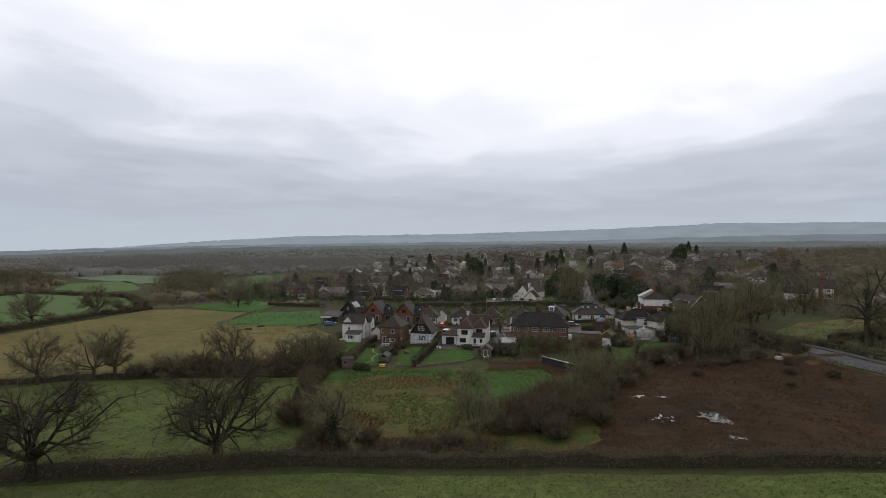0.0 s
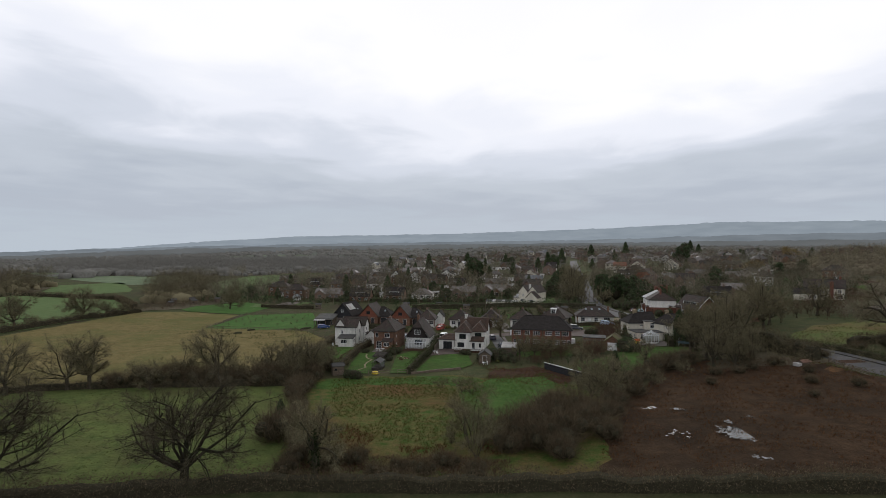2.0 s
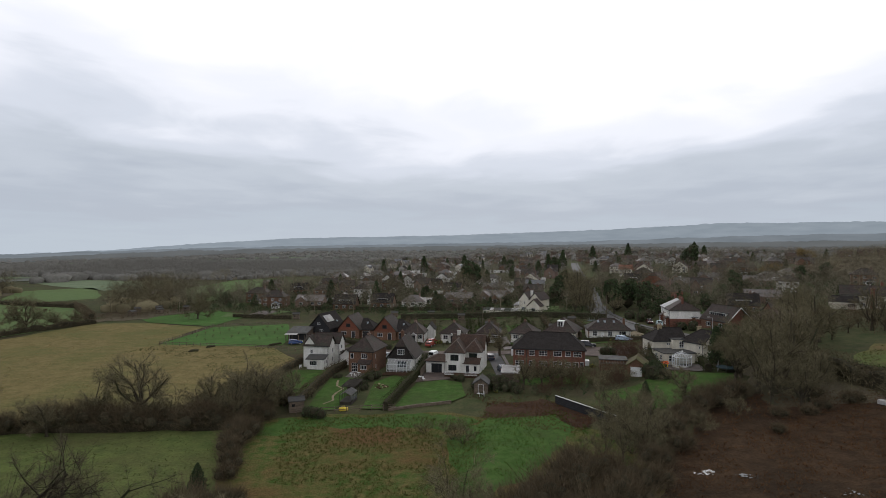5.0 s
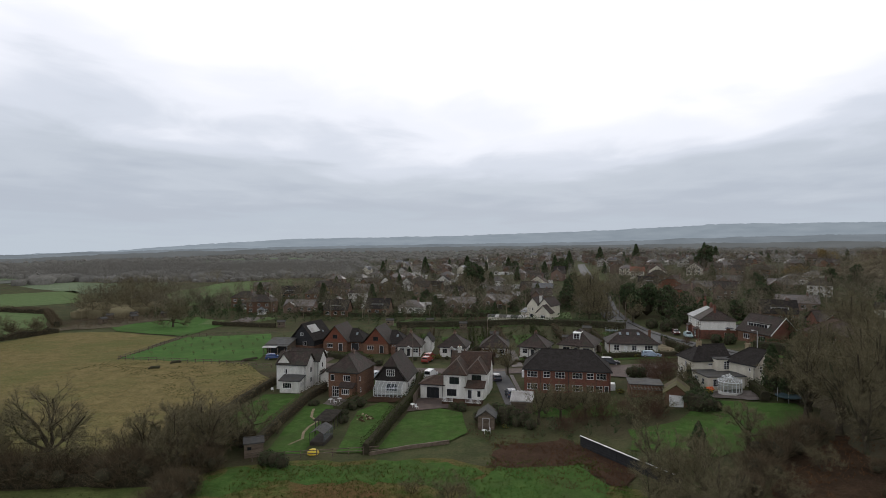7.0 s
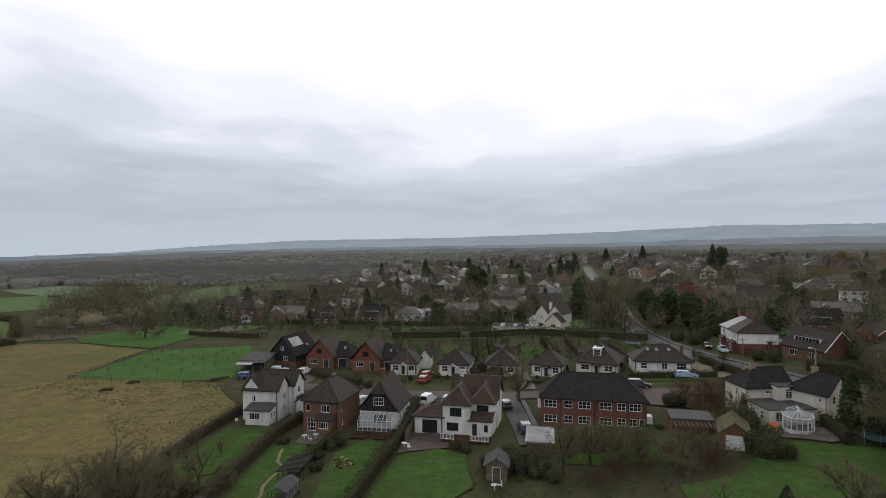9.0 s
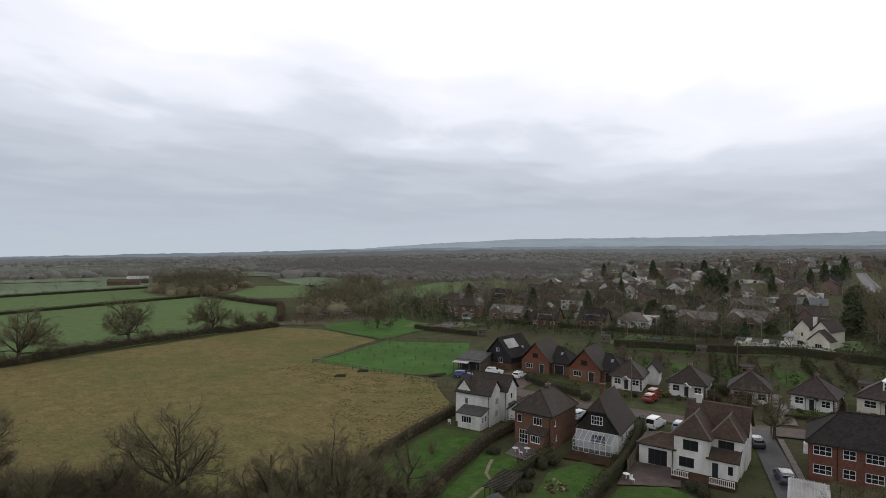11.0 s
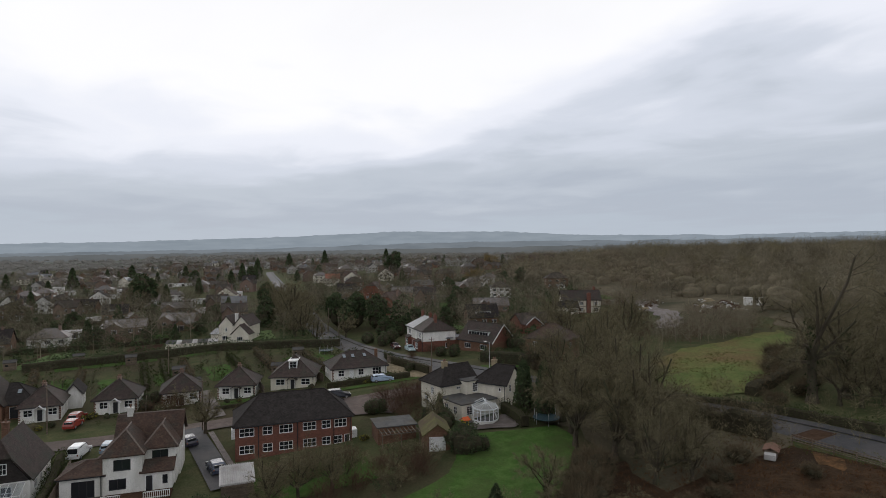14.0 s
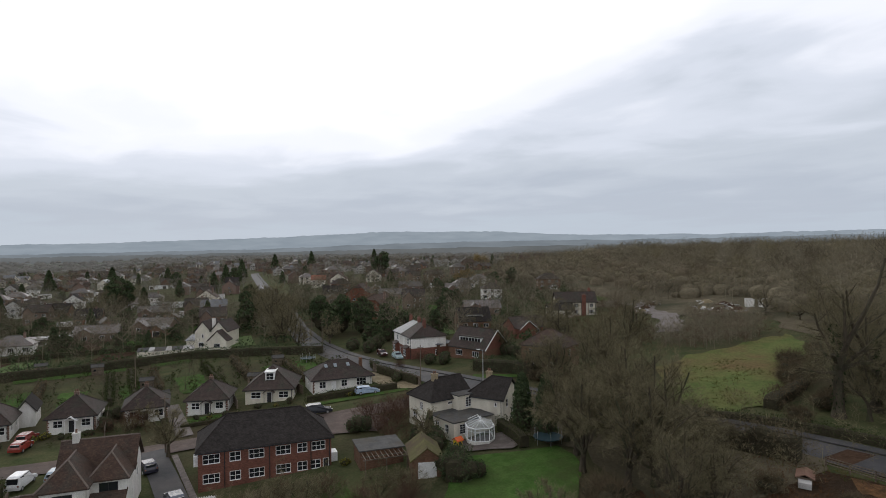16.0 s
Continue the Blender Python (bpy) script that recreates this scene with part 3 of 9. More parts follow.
def conifer(seed, h, r, n=2600, size=0.35, leaf=EVER, name="conifer", label="", pointed=1.0):
    rng = np.random.default_rng(seed)
    t = rng.uniform(0, 1, n) ** 0.75
    rr = r * (np.sin(np.pi * np.clip(t * 0.92 + 0.08, 0, 1)) ** 0.6 if pointed < 0.5 else (1 - t) ** (0.7 if pointed > 0.9 else 0.45))
    a = rng.uniform(0, 2 * np.pi, n)
    q = rr * rng.uniform(0.75, 1.1, n) * (1 + 0.18 * np.sin(a * 5 + t * 30))
    p = np.stack([q * np.cos(a), q * np.sin(a), 0.06 * h + t * 0.94 * h], 1)
    v, f = leaves(p, size, rng)
    ob = thing(name, label, "tree", 0, 0)
    part("trunk", Geo().tube((0, 0, -0.3), (0, 0, h * 0.9), h * 0.025, h * 0.006, 6), BARK, ob)
    part("crown", fast_mesh("crown", v, f, leaf), None, ob, "dense dark needles")
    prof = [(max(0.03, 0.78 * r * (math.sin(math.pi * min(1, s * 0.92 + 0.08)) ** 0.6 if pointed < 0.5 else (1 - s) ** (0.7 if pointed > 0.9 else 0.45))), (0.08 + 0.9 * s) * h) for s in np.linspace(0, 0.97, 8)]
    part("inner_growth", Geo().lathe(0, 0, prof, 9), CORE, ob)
    return ob


def evergreen(seed, h, r, n=2600, size=0.5, leaf=EVER, name="evergreen_tree", label="", low=0.02, lobes=16):
    """A broad evergreen: uneven lobes of foliage on a stem."""
    rng = np.random.default_rng(seed)
    t = np.sort(rng.uniform(low, 0.9, lobes))
    a = np.arange(lobes) * 2.4 + rng.uniform(-0.5, 0.5, lobes)
    env = r * np.sin(np.pi * (0.3 + 0.66 * (t - low) / (1 - low))) ** 0.7
    cen = np.stack([np.cos(a) * env * rng.uniform(0.2, 0.75, lobes), np.sin(a) * env * rng.uniform(0.2, 0.75, lobes), t * h], 1)
    rad = r * rng.uniform(0.28, 0.5, lobes)
    k = rng.integers(0, lobes, n)
    d = rng.normal(size=(n, 3))
    d /= np.linalg.norm(d, axis=1, keepdims=True)
    p = cen[k] + d * rad[k][:, None] * rng.uniform(0.7, 1.15, n)[:, None] * [1, 1, 0.7]
    v, f = leaves(p[p[:, 2] > 0.1], size, rng)
    ob = thing(name, label, "tree", 0, 0)
    part("trunk", Geo().tube((0, 0, -0.3), (0, 0, h * 0.85), h * 0.022, h * 0.008, 6), BARK, ob)
    part("crown", fast_mesh("crown", v, f, leaf), None, ob, "dense dark evergreen foliage")
    heart = core_mesh(cen, rad, 0.7, 0.72)
    heart.lathe(0, 0, [(r * 0.1, h * 0.02), (r * 0.5, h * 0.15), (r * 0.55, h * 0.5), (r * 0.4, h * 0.75), (r * 0.08, h * 0.9)], 8)
    part("inner_growth", heart, CORE, ob)
    return ob


def hedge(name, line, width, height, label, leaf=HEDGE, dense=55, size=0.22, seed=1, uneven=0.15, category="hedge", twiggy=False):
    """A hedge along a bent line: a shaded inner body and many small leaves on its faces."""
    rng = np.random.default_rng(seed)
    pts = along(line, 1.0)
    g = Geo()
    rows = []
    for i, (x, y, a) in enumerate(pts):
        z = ground_z(x, y)
        hh = height * (1 + uneven * (noise.noise((x * 0.25, y * 0.25, seed)) + 0.5 * noise.noise((x, y, seed))))
        ww = width * (1 + uneven * noise.noise((x * 0.4, y * 0.4, seed + 9.0)))
        nx, ny = -math.sin(a), math.cos(a)
        rows.append((x, y, z, nx, ny, ww, hh, a))
    for r, s in zip(rows, rows[1:]):
        for q in ((-0.5, 0, -0.5, 0.85), (-0.5, 0.85, -0.3, 1), (-0.3, 1, 0.3, 1), (0.3, 1, 0.5, 0.85), (0.5, 0.85, 0.5, 0)):
            k = [(c[0] + c[3] * c[5] * u * 0.68, c[1] + c[4] * c[5] * u * 0.68, c[2] + c[6] * w * 0.78 - (0.2 if w == 0 else 0)) for c, u, w in ((r, q[0], q[1]), (s, q[0], q[1]), (s, q[2], q[3]), (r, q[2], q[3]))]
            g.poly(k)
    for r in (rows[0], rows[-1]):
        g.poly([(r[0] + r[3] * r[5] * u * 0.68, r[1] + r[4] * r[5] * u * 0.68, r[2] + r[6] * w * 0.78) for u, w in ((-0.5, 0), (-0.5, 0.85), (-0.3, 1), (0.3, 1), (0.5, 0.85), (0.5, 0))])
    n = int(dense * len(rows))
    k = rng.integers(0, len(rows), n)
    R = np.array(rows)[k]
    per = rng.uniform(0, 2 * height + width, n) / (2 * height + width)
    side = per * (2 * height + width)
    u = np.where(side < height, -0.5, np.where(side < height + width, (side - height) / width - 0.5, 0.5))
    w = np.where(side < height, side / height, np.where(side < height + width, 1.0, (2 * height + width - side) / height))
    t = rng.uniform(-0.5, 0.5, n)
    rough = rng.normal(size=(n, 3)) * (0.09 + uneven * 0.35)
    p = np.stack([R[:, 0] + R[:, 3] * R[:, 5] * u + np.cos(R[:, 7]) * t, R[:, 1] + R[:, 4] * R[:, 5] * u + np.sin(R[:, 7]) * t, R[:, 2] + R[:, 6] * w], 1) + rough
    if twiggy:
        d = np.stack([R[:, 3] * u * 0.8, R[:, 4] * u * 0.8, 0.5 + 0 * u], 1) + rng.normal(size=(n, 3)) * 0.5
        v, f = joined([slivers(p - d * 0.2, d, rng.uniform(0.5, 1.5, n) * size * 3.2, size * 0.14, rng), leaves(p[::2] - d[::2] * 0.15, size * 1.1, rng)])
    else:
        v, f = leaves(p, size, rng)
    ob = new(name)
    tagged(ob, label, category)
    ob.location = (rows[0][0], rows[0][1], rows[0][2])
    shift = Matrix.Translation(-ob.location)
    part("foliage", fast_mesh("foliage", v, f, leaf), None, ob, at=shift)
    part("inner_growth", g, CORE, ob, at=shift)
    return ob


def tiled(protos, places, rng):
    """Many copies of small triangle prototypes joined into arrays. places: x, y, z, scale, height scale."""
    vs, fs, k = [], [], 0
    for i, (x, y, z, s, sz) in enumerate(places):
        v, f = protos[int(rng.integers(0, len(protos)))]
        a = rng.uniform(0, 2 * np.pi)
        c, n = np.cos(a) * s, np.sin(a) * s
        w = np.empty_like(v)
        w[:, 0], w[:, 1], w[:, 2] = v[:, 0] * c - v[:, 1] * n + x, v[:, 0] * n + v[:, 1] * c + y, v[:, 2] * sz + z
        vs.append(w), fs.append(f + k)
        k += len(v)
    return np.concatenate(vs), np.concatenate(fs)


def far_tree_proto(seed, n=150, h=1.0, r=0.42, width=0.016, low=0.28, leafy=False, core=0.0, lumps=5, flakes=0.5):
    """A distant tree one metre high: a stem, limbs, and twigs or clumps round a few billows of the crown."""
    rng = np.random.default_rng(seed)
    d = rng.normal(size=(n, 3))
    d /= np.linalg.norm(d, axis=1, keepdims=True)
    extra = []
    if core:
        a = np.arange(lumps) * 2.4 + seed
        cz = np.linspace(0.32, 0.78, lumps)
        rho = r * 0.55 * np.sqrt(np.clip(1 - ((cz - 0.5) / 0.5) ** 2, 0.05, 1))
        cen = np.stack([np.cos(a) * rho, np.sin(a) * rho, low + (1 - low) * cz], 1) + rng.normal(size=(lumps, 3)) * 0.03
        rad = rng.uniform(0.45, 0.65, lumps) * r
        k = rng.integers(0, lumps, n)
        p = cen[k] + d * rad[k][:, None] * rng.uniform(0.75, 1.05, n)[:, None]
        way = d + [0, 0, 0.45] + rng.normal(size=(n, 3)) * 0.4
        v, f = slivers(p - way * 0.05, way, rng.uniform(0.07, 0.18, n), width, rng)
        m = int(n * flakes)
        k = rng.integers(0, lumps, m)
        e = rng.normal(size=(m, 3))
        e /= np.linalg.norm(e, axis=1, keepdims=True)
        extra.append(leaves(cen[k] + e * (rad[k] * rng.uniform(0.2, 0.95, m))[:, None], core, rng))
    else:
        q = d * rng.uniform(0.35, 1.0, n)[:, None] ** 0.5 * [r, r, (1 - low) / 2]
        q[:, :2] *= (1 + 0.25 * np.sin(np.arctan2(d[:, 1], d[:, 0]) * 3 + seed))[:, None]
        p = q + [0, 0, (1 + low) / 2]
        if leafy:
            v, f = leaves(p, 0.2, rng)
        else:
            way = q + [0, 0, 0.1] + rng.normal(size=(n, 3)) * 0.16
            v, f = slivers(p - way * 0.2, way, rng.uniform(0.08, 0.24, n), width, rng)
    s = 0.014
    tv = np.array([(s, 0, -0.03), (-s / 2, s, -0.03), (-s / 2, -s, -0.03), (0, 0, 0.8)])
    lv, lf = [], []
    for i in range(6):
        a, z = rng.uniform(0, 6.28), rng.uniform(0.22, 0.5)
        e = np.array([np.cos(a) * r * 0.75, np.sin(a) * r * 0.75, z + rng.uniform(0.2, 0.4)])
        lv.append(([[0, 0, z - 0.012], [0, 0, z + 0.012], e])), lf.append([3 * i, 3 * i + 1, 3 * i + 2])
    return joined([*extra, (v, f), (tv, [(0, 1, 3), (1, 2, 3), (2, 0, 3)]), (np.array(lv).reshape(-1, 3), lf)])


def stand(thing_ob, spots, rng, smin=0.85, smax=1.15, keep=False):
    """Copies of a plant at the spots (x, y[, scale]); the model itself takes the first."""
    for i, sp in enumerate(spots):
        x, y = sp[0], sp[1]
        s = sp[2] if len(sp) > 2 else rng.uniform(smin, smax)
        m = pose(x, y, ground_z(x, y) - 0.05, 0, 0, rng.uniform(0, 360)) @ Matrix.Diagonal((s * rng.uniform(0.92, 1.08), s * rng.uniform(0.92, 1.08), s * rng.uniform(0.9, 1.08), 1))
        if i == 0 and not keep:
            thing_ob.matrix_basis = m
        else:
            k = thing_ob.scale
            copy_thing(thing_ob, m @ Matrix.Diagonal((1 / k[0], 1 / k[1], 1 / k[2], 1)))


# ---- houses ----
WINDOWS = {}


def window_meshes(w, h, cols, rows, frame_m):
    """Frame with bars and sill, and the pane behind it. Origin at the sill's middle; the outside is -y."""
    key = (round(w, 2), round(h, 2), cols, rows, frame_m.name)
    if key not in WINDOWS:
        t, d0, d1 = 0.075, 0.03, 0.11
        x, b = w / 2, 0.028
        xs = [-x + w * k / cols for k in range(cols + 1)]
        zs = [h * k / rows for k in range(rows + 1)]
        holes = [(xs[c] + (t if c == 0 else b) + x, zs[r] + (t if r == 0 else b), xs[c + 1] - (t if c == cols - 1 else b) + x, zs[r + 1] - (t if r == rows - 1 else b)) for c in range(cols) for r in range(rows)]
        g = Geo()
        facade(g, Vector((-x, d0, 0)), Vector((1, 0, 0)), Vector((0, 1, 0)), w, 0.0, h, holes, d1 - d0)
        for q in ([(-x, d0, 0), (-x, d0, h), (-x, d1, h), (-x, d1, 0)], [(x, d1, 0), (x, d1, h), (x, d0, h), (x, d0, 0)], [(-x, d0, h), (x, d0, h), (x, d1, h), (-x, d1, h)], [(-x, d1, 0), (x, d1, 0), (x, -0.05, 0), (-x, -0.05, 0)],
                  [(-x, -0.05, 0), (x, -0.05, 0), (x, d0, 0.06), (-x, d0, 0.06)]):
            g.poly(q)
        me = g.mesh("window_frame", frame_m)
        bm = bmesh.new()
        bm.from_mesh(me)
        bmesh.ops.remove_doubles(bm, verts=bm.verts[:], dist=0.001)
        bm.to_mesh(me)
        bm.free()
        p = Geo().box(-x + 0.02, 0.07, 0.02, x - 0.02, 0.09, h - 0.02)
        WINDOWS[key] = me, p.mesh("pane", PANE)
    return WINDOWS[key]


def door_meshes(w, h, colour, frame_m):
    key = ("door", round(w, 2), round(h, 2), colour.name, frame_m.name)
    if key not in WINDOWS:
        x, t = w / 2, 0.08
        g = Geo().box(-x, 0.02, 0, -x + t, 0.12, h).box(x - t, 0.02, 0, x, 0.12, h).box(-x + t, 0.02, h - t, x - t, 0.12, h)
        p = Geo().box(-x + t, 0.05, 0, x - t, 0.1, h - t)
        for i in (0, 1):
            p.box(-x + t + 0.12, 0.035, 0.2 + i * h * 0.45, x - t - 0.12, 0.05, 0.2 + i * h * 0.45 + h * 0.32)
        WINDOWS[key] = g.mesh("door_frame", frame_m), p.mesh("door_leaf", colour)
    return WINDOWS[key]


def facade(g, o, ux, nin, w, z0, z1, holes, reveal=0.14):
    """A wall face with openings and their reveals. holes: (left, bottom, right, top) along the face."""
    xs = sorted({0.0, w, *[c for q in holes for c in (q[0], q[2])]})
    zs = sorted({z0, z1, *[c for q in holes for c in (q[1], q[3])]})
    at = lambda a, z, n=0.0: tuple(o + ux * a + nin * n + Vector((0, 0, z)))
    for a, b in zip(xs, xs[1:]):
        for c, e in zip(zs, zs[1:]):
            m, k = (a + b) / 2, (c + e) / 2
            if not any(q[0] < m < q[2] and q[1] < k < q[3] for q in holes):
                g.poly([at(a, c), at(b, c), at(b, e), at(a, e)])
    for a, c, b, e in holes:
        g.poly([at(a, c), at(a, e), at(a, e, reveal), at(a, c, reveal)])
        g.poly([at(b, c, reveal), at(b, e, reveal), at(b, e), at(b, c)])
        g.poly([at(a, c, reveal), at(b, c, reveal), at(b, c), at(a, c)])
        g.poly([at(a, e), at(b, e), at(b, e, reveal), at(a, e, reveal)])


def roof_faces(kind, x0, y0, x1, y1, z, rise, hipf=1.0):
    """Upper faces and the ridge and hip lines of a roof over a rectangle."""
    A, B, C, D = (x0, y0, z), (x1, y0, z), (x1, y1, z), (x0, y1, z)
    xm, ym, zt = (x0 + x1) / 2, (y0 + y1) / 2, z + rise
    w, d = x1 - x0, y1 - y0
    if kind == "hip":
        if w >= d:
            i = min(d / 2 * hipf, w / 2 - 0.02)
            P, Q = (x0 + i, ym, zt), (x1 - i, ym, zt)
            return [[A, B, Q, P], [B, C, Q], [C, D, P, Q], [D, A, P]], [(P, Q), (A, P), (D, P), (B, Q), (C, Q)]
        i = min(w / 2 * hipf, d / 2 - 0.02)
        P, Q = (xm, y0 + i, zt), (xm, y1 - i, zt)
        return [[A, B, P], [B, C, Q, P], [C, D, Q], [D, A, P, Q]], [(P, Q), (A, P), (B, P), (C, Q), (D, Q)]
    if kind == "gable_x":
        P, Q = (x0, ym, zt), (x1, ym, zt)
        return [[A, B, Q, P], [C, D, P, Q]], [(P, Q)]
    if kind == "gable_y":
        P, Q = (xm, y0, zt), (xm, y1, zt)
        return [[B, C, Q, P], [D, A, P, Q]], [(P, Q)]
    if kind == "hip_front":
        i = w / 2 * hipf
        P, Q = (xm, y0 + i, zt), (xm, y1, zt)
        return [[A, B, P], [B, C, Q, P], [D, A, P, Q]], [(P, Q), (A, P), (B, P)]
    if kind == "hip_right":
        i = d / 2 * hipf
        P, Q = (x0, ym, zt), (x1 - i, ym, zt)
        return [[A, B, Q, P], [B, C, Q], [C, D, P, Q]], [(P, Q), (B, Q), (C, Q)]
    if kind == "hip_left":
        i = d / 2 * hipf
        P, Q = (x0 + i, ym, zt), (x1, ym, zt)
        return [[A, B, Q, P], [C, D, P, Q], [D, A, P]], [(P, Q), (A, P), (D, P)]
    if kind == "half_hip":
        k, r = 0.62, rise * 0.62
        a, b = (x0 + w / 2 * k, y0, z + r), (x1 - w / 2 * k, y0, z + r)
        P, Q = (xm, y0 + w / 2 * (1 - k) * 0.9, zt), (xm, y1, zt)
        return [[a, b, P], [B, C, Q, P, b], [D, A, a, P, Q]], [(P, Q), (a, P), (b, P)]
    if kind == "lean_f":
        return [[A, B, (x1, y1, zt), (x0, y1, zt)]], []
    if kind == "lean_b":
        return [[(x0, y0, zt), (x1, y0, zt), C, D]], []
    if kind == "lean_r":
        return [[(x0, y0, zt), B, C, (x0, y1, zt)]], []
    return [[A, B, C, D]], []


def roof_geo(faces, thick=0.16):
    g, edges = Geo(), {}
    for f in faces:
        g.poly(f)
        g.poly([(x, y, z - thick) for x, y, z in reversed(f)])
        for a, b in zip(f, f[1:] + f[:1]):
            edges[(a, b)] = 1
    for a, b in edges:
        if (b, a) not in edges:
            g.poly([a, (a[0], a[1], a[2] - thick), (b[0], b[1], b[2] - thick), b])
    return g


def block(ob, u0, v0, w, d, eave, roof, rise, wall_m, roof_m, plain=False, z0=0.0, over=0.35, wins=(), lower=None, split=2.5, gable_m=None, frame_m=UPVC,
          hipf=1.0, ridge_m=None, gutter=BLACK, roof_label="", sink=0.7):
    """One walled and roofed body of a house in the house's own frame: u to the right along its front, v to the back."""
    z0b = z0 - sink if z0 == 0 else z0
    sides = {"f": (Vector((u0, v0, 0)), Vector((1, 0, 0)), Vector((0, 1, 0)), w, 0), "r": (Vector((u0 + w, v0, 0)), Vector((0, 1, 0)), Vector((-1, 0, 0)), d, 90),
             "b": (Vector((u0 + w, v0 + d, 0)), Vector((-1, 0, 0)), Vector((0, -1, 0)), w, 180), "l": (Vector((u0, v0 + d, 0)), Vector((0, -1, 0)), Vector((1, 0, 0)), d, -90)}
    bands = [(z0b, eave, wall_m)] if not lower else [(z0b, split, lower), (split, eave, wall_m)]
    for lo, hi, m in bands:
        g = Geo()
        for key, (o, ux, nin, n, _) in sides.items():
            holes = [(q[1] - q[3] / 2, q[2], q[1] + q[3] / 2, q[2] + q[4]) for q in wins if q[0] == key and lo - 0.01 <= q[2] and q[2] + q[4] <= hi + 0.001]
            facade(g, o, ux, nin, n, lo, hi, holes)
        gm = gable_m or m
        if hi == eave:
            xm, ym, t = u0 + w / 2, v0 + d / 2, eave + rise - 0.1
            tri = []
            if roof in ("gable_x", "hip_right"):
                tri.append([(u0, v0 + d, eave), (u0, v0, eave), (u0, ym, t)])
            if roof in ("gable_x", "hip_left"):
                tri.append([(u0 + w, v0, eave), (u0 + w, v0 + d, eave), (u0 + w, ym, t)])
            if roof == "gable_y":
                tri.append([(u0, v0, eave), (u0 + w, v0, eave), (xm, v0, t)])
            if roof in ("gable_y", "hip_front", "half_hip"):
                tri.append([(u0 + w, v0 + d, eave), (u0, v0 + d, eave), (xm, v0 + d, t)])
            if roof == "half_hip":
                k = 0.62
                tri.append([(u0, v0, eave), (u0 + w, v0, eave), (u0 + w - w / 2 * k, v0, eave + rise * k - 0.1), (u0 + w / 2 * k, v0, eave + rise * k - 0.1)])
            if roof == "lean_f":
                tri += [[(u0 + w, v0, eave), (u0 + w, v0 + d, eave), (u0 + w, v0 + d, t)], [(u0, v0 + d, eave), (u0, v0, eave), (u0, v0 + d, t)]]
            if roof == "lean_b":
                tri += [[(u0 + w, v0, eave), (u0 + w, v0 + d, eave), (u0 + w, v0, t)], [(u0, v0 + d, eave), (u0, v0, eave), (u0, v0, t)], [(u0, v0, eave), (u0 + w, v0, eave), (u0 + w, v0, t), (u0, v0, t)]]
            for q in tri:
                if gm is m:
                    g.poly(q)
                else:
                    part("gable", Geo().poly(q), gm, ob)
        part("wall", g, m, ob)
    for q in wins:
        side, pos, sill, ww, hh = q[:5]
        o, ux, nin, n, turn = sides[side]
        at = Matrix.Translation(o + ux * pos + Vector((0, 0, sill))) @ pose(0, 0, 0, 0, 0, turn)
        style = q[5] if len(q) > 5 else (2, 1)
        if isinstance(style, tuple):
            fr, pn = window_meshes(ww, hh, style[0], style[1], q[6] if len(q) > 6 else frame_m)
            fo = part("window", fr, None, ob, at=at)
            part("pane", pn, None, fo)
        else:
            fr, pn = door_meshes(ww, hh, style, frame_m)
            fo = part("door", fr, None, ob, at=at)
            part("door_leaf", pn, None, fo)
    if roof:
        fs, ridges = roof_faces(roof, u0 - over, v0 - over, u0 + w + over, v0 + d + over, eave - 0.02, rise + (0.02 if roof != "flat" else 0), hipf)
        ro = part("roof", roof_geo([[(x, y, z + 0.14) for x, y, z in f] for f in fs], 0.16), roof_m, ob, roof_label)
        if ridges and not plain:
            rg = Geo()
            for a, b in ridges:
                rg.tube((a[0], a[1], a[2] + 0.15), (b[0], b[1], b[2] + 0.15), 0.1, 0.1, 5)
            part("ridge_tile", rg, ridge_m or roof_m, ro)
        if gutter and roof in ("hip", "gable_x", "hip_left", "hip_right") and eave > 2:
            gu = Geo().box(u0 - over, v0 - over - 0.1, eave - 0.06, u0 + w + over, v0 - over - 0.003, eave + 0.06)
            part("gutter", gu, gutter, ob)
            part("downpipe", Geo().tube((u0 + w - 0.25, v0 - 0.07, 0), (u0 + w - 0.25, v0 - 0.07, eave - 0.1), 0.05, 0.05, 6), gutter, ob)


def chimney(ob, u, v, z0, z1, w=0.7, d=0.5, m=BRICK, pots=2):
    g = Geo().box(u - w / 2, v - d / 2, z0, u + w / 2, v + d / 2, z1 - 0.2).box(u - w / 2 - 0.06, v - d / 2 - 0.06, z1 - 0.2, u + w / 2 + 0.06, v + d / 2 + 0.06, z1)
    c = part("chimney", g, m, ob)
    for i in range(pots):
        x = u + (i - (pots - 1) / 2) * 0.32
        part("pot", Geo().lathe(x, v, [(0.12, z1), (0.1, z1 + 0.25), (0.13, z1 + 0.3), (0.12, z1 + 0.4)], 8), CLAY, c)


def skylight(ob, u, v, z, pitch_v, w=0.8, h=1.1, turn=0.0):
    """A roof window lying in the slope: pitch in degrees, turn about the upright."""
    at = Matrix.Translation((u, v, z)) @ pose(0, 0, 0, 0, 0, turn) @ pose(0, 0, 0, pitch_v, 0, 0)
    f = part("roof_window", Geo().box(-w / 2, -h / 2, 0, w / 2, h / 2, 0.1), BLACK, ob, at=at)
    part("pane", Geo().box(-w / 2 + 0.06, -h / 2 + 0.06, 0.1, w / 2 - 0.06, h / 2 - 0.06, 0.115), SKYPANE, f)


SKYPANE = glass_mat("roof_glass", (0.25, 0.28, 0.3), 0.12)


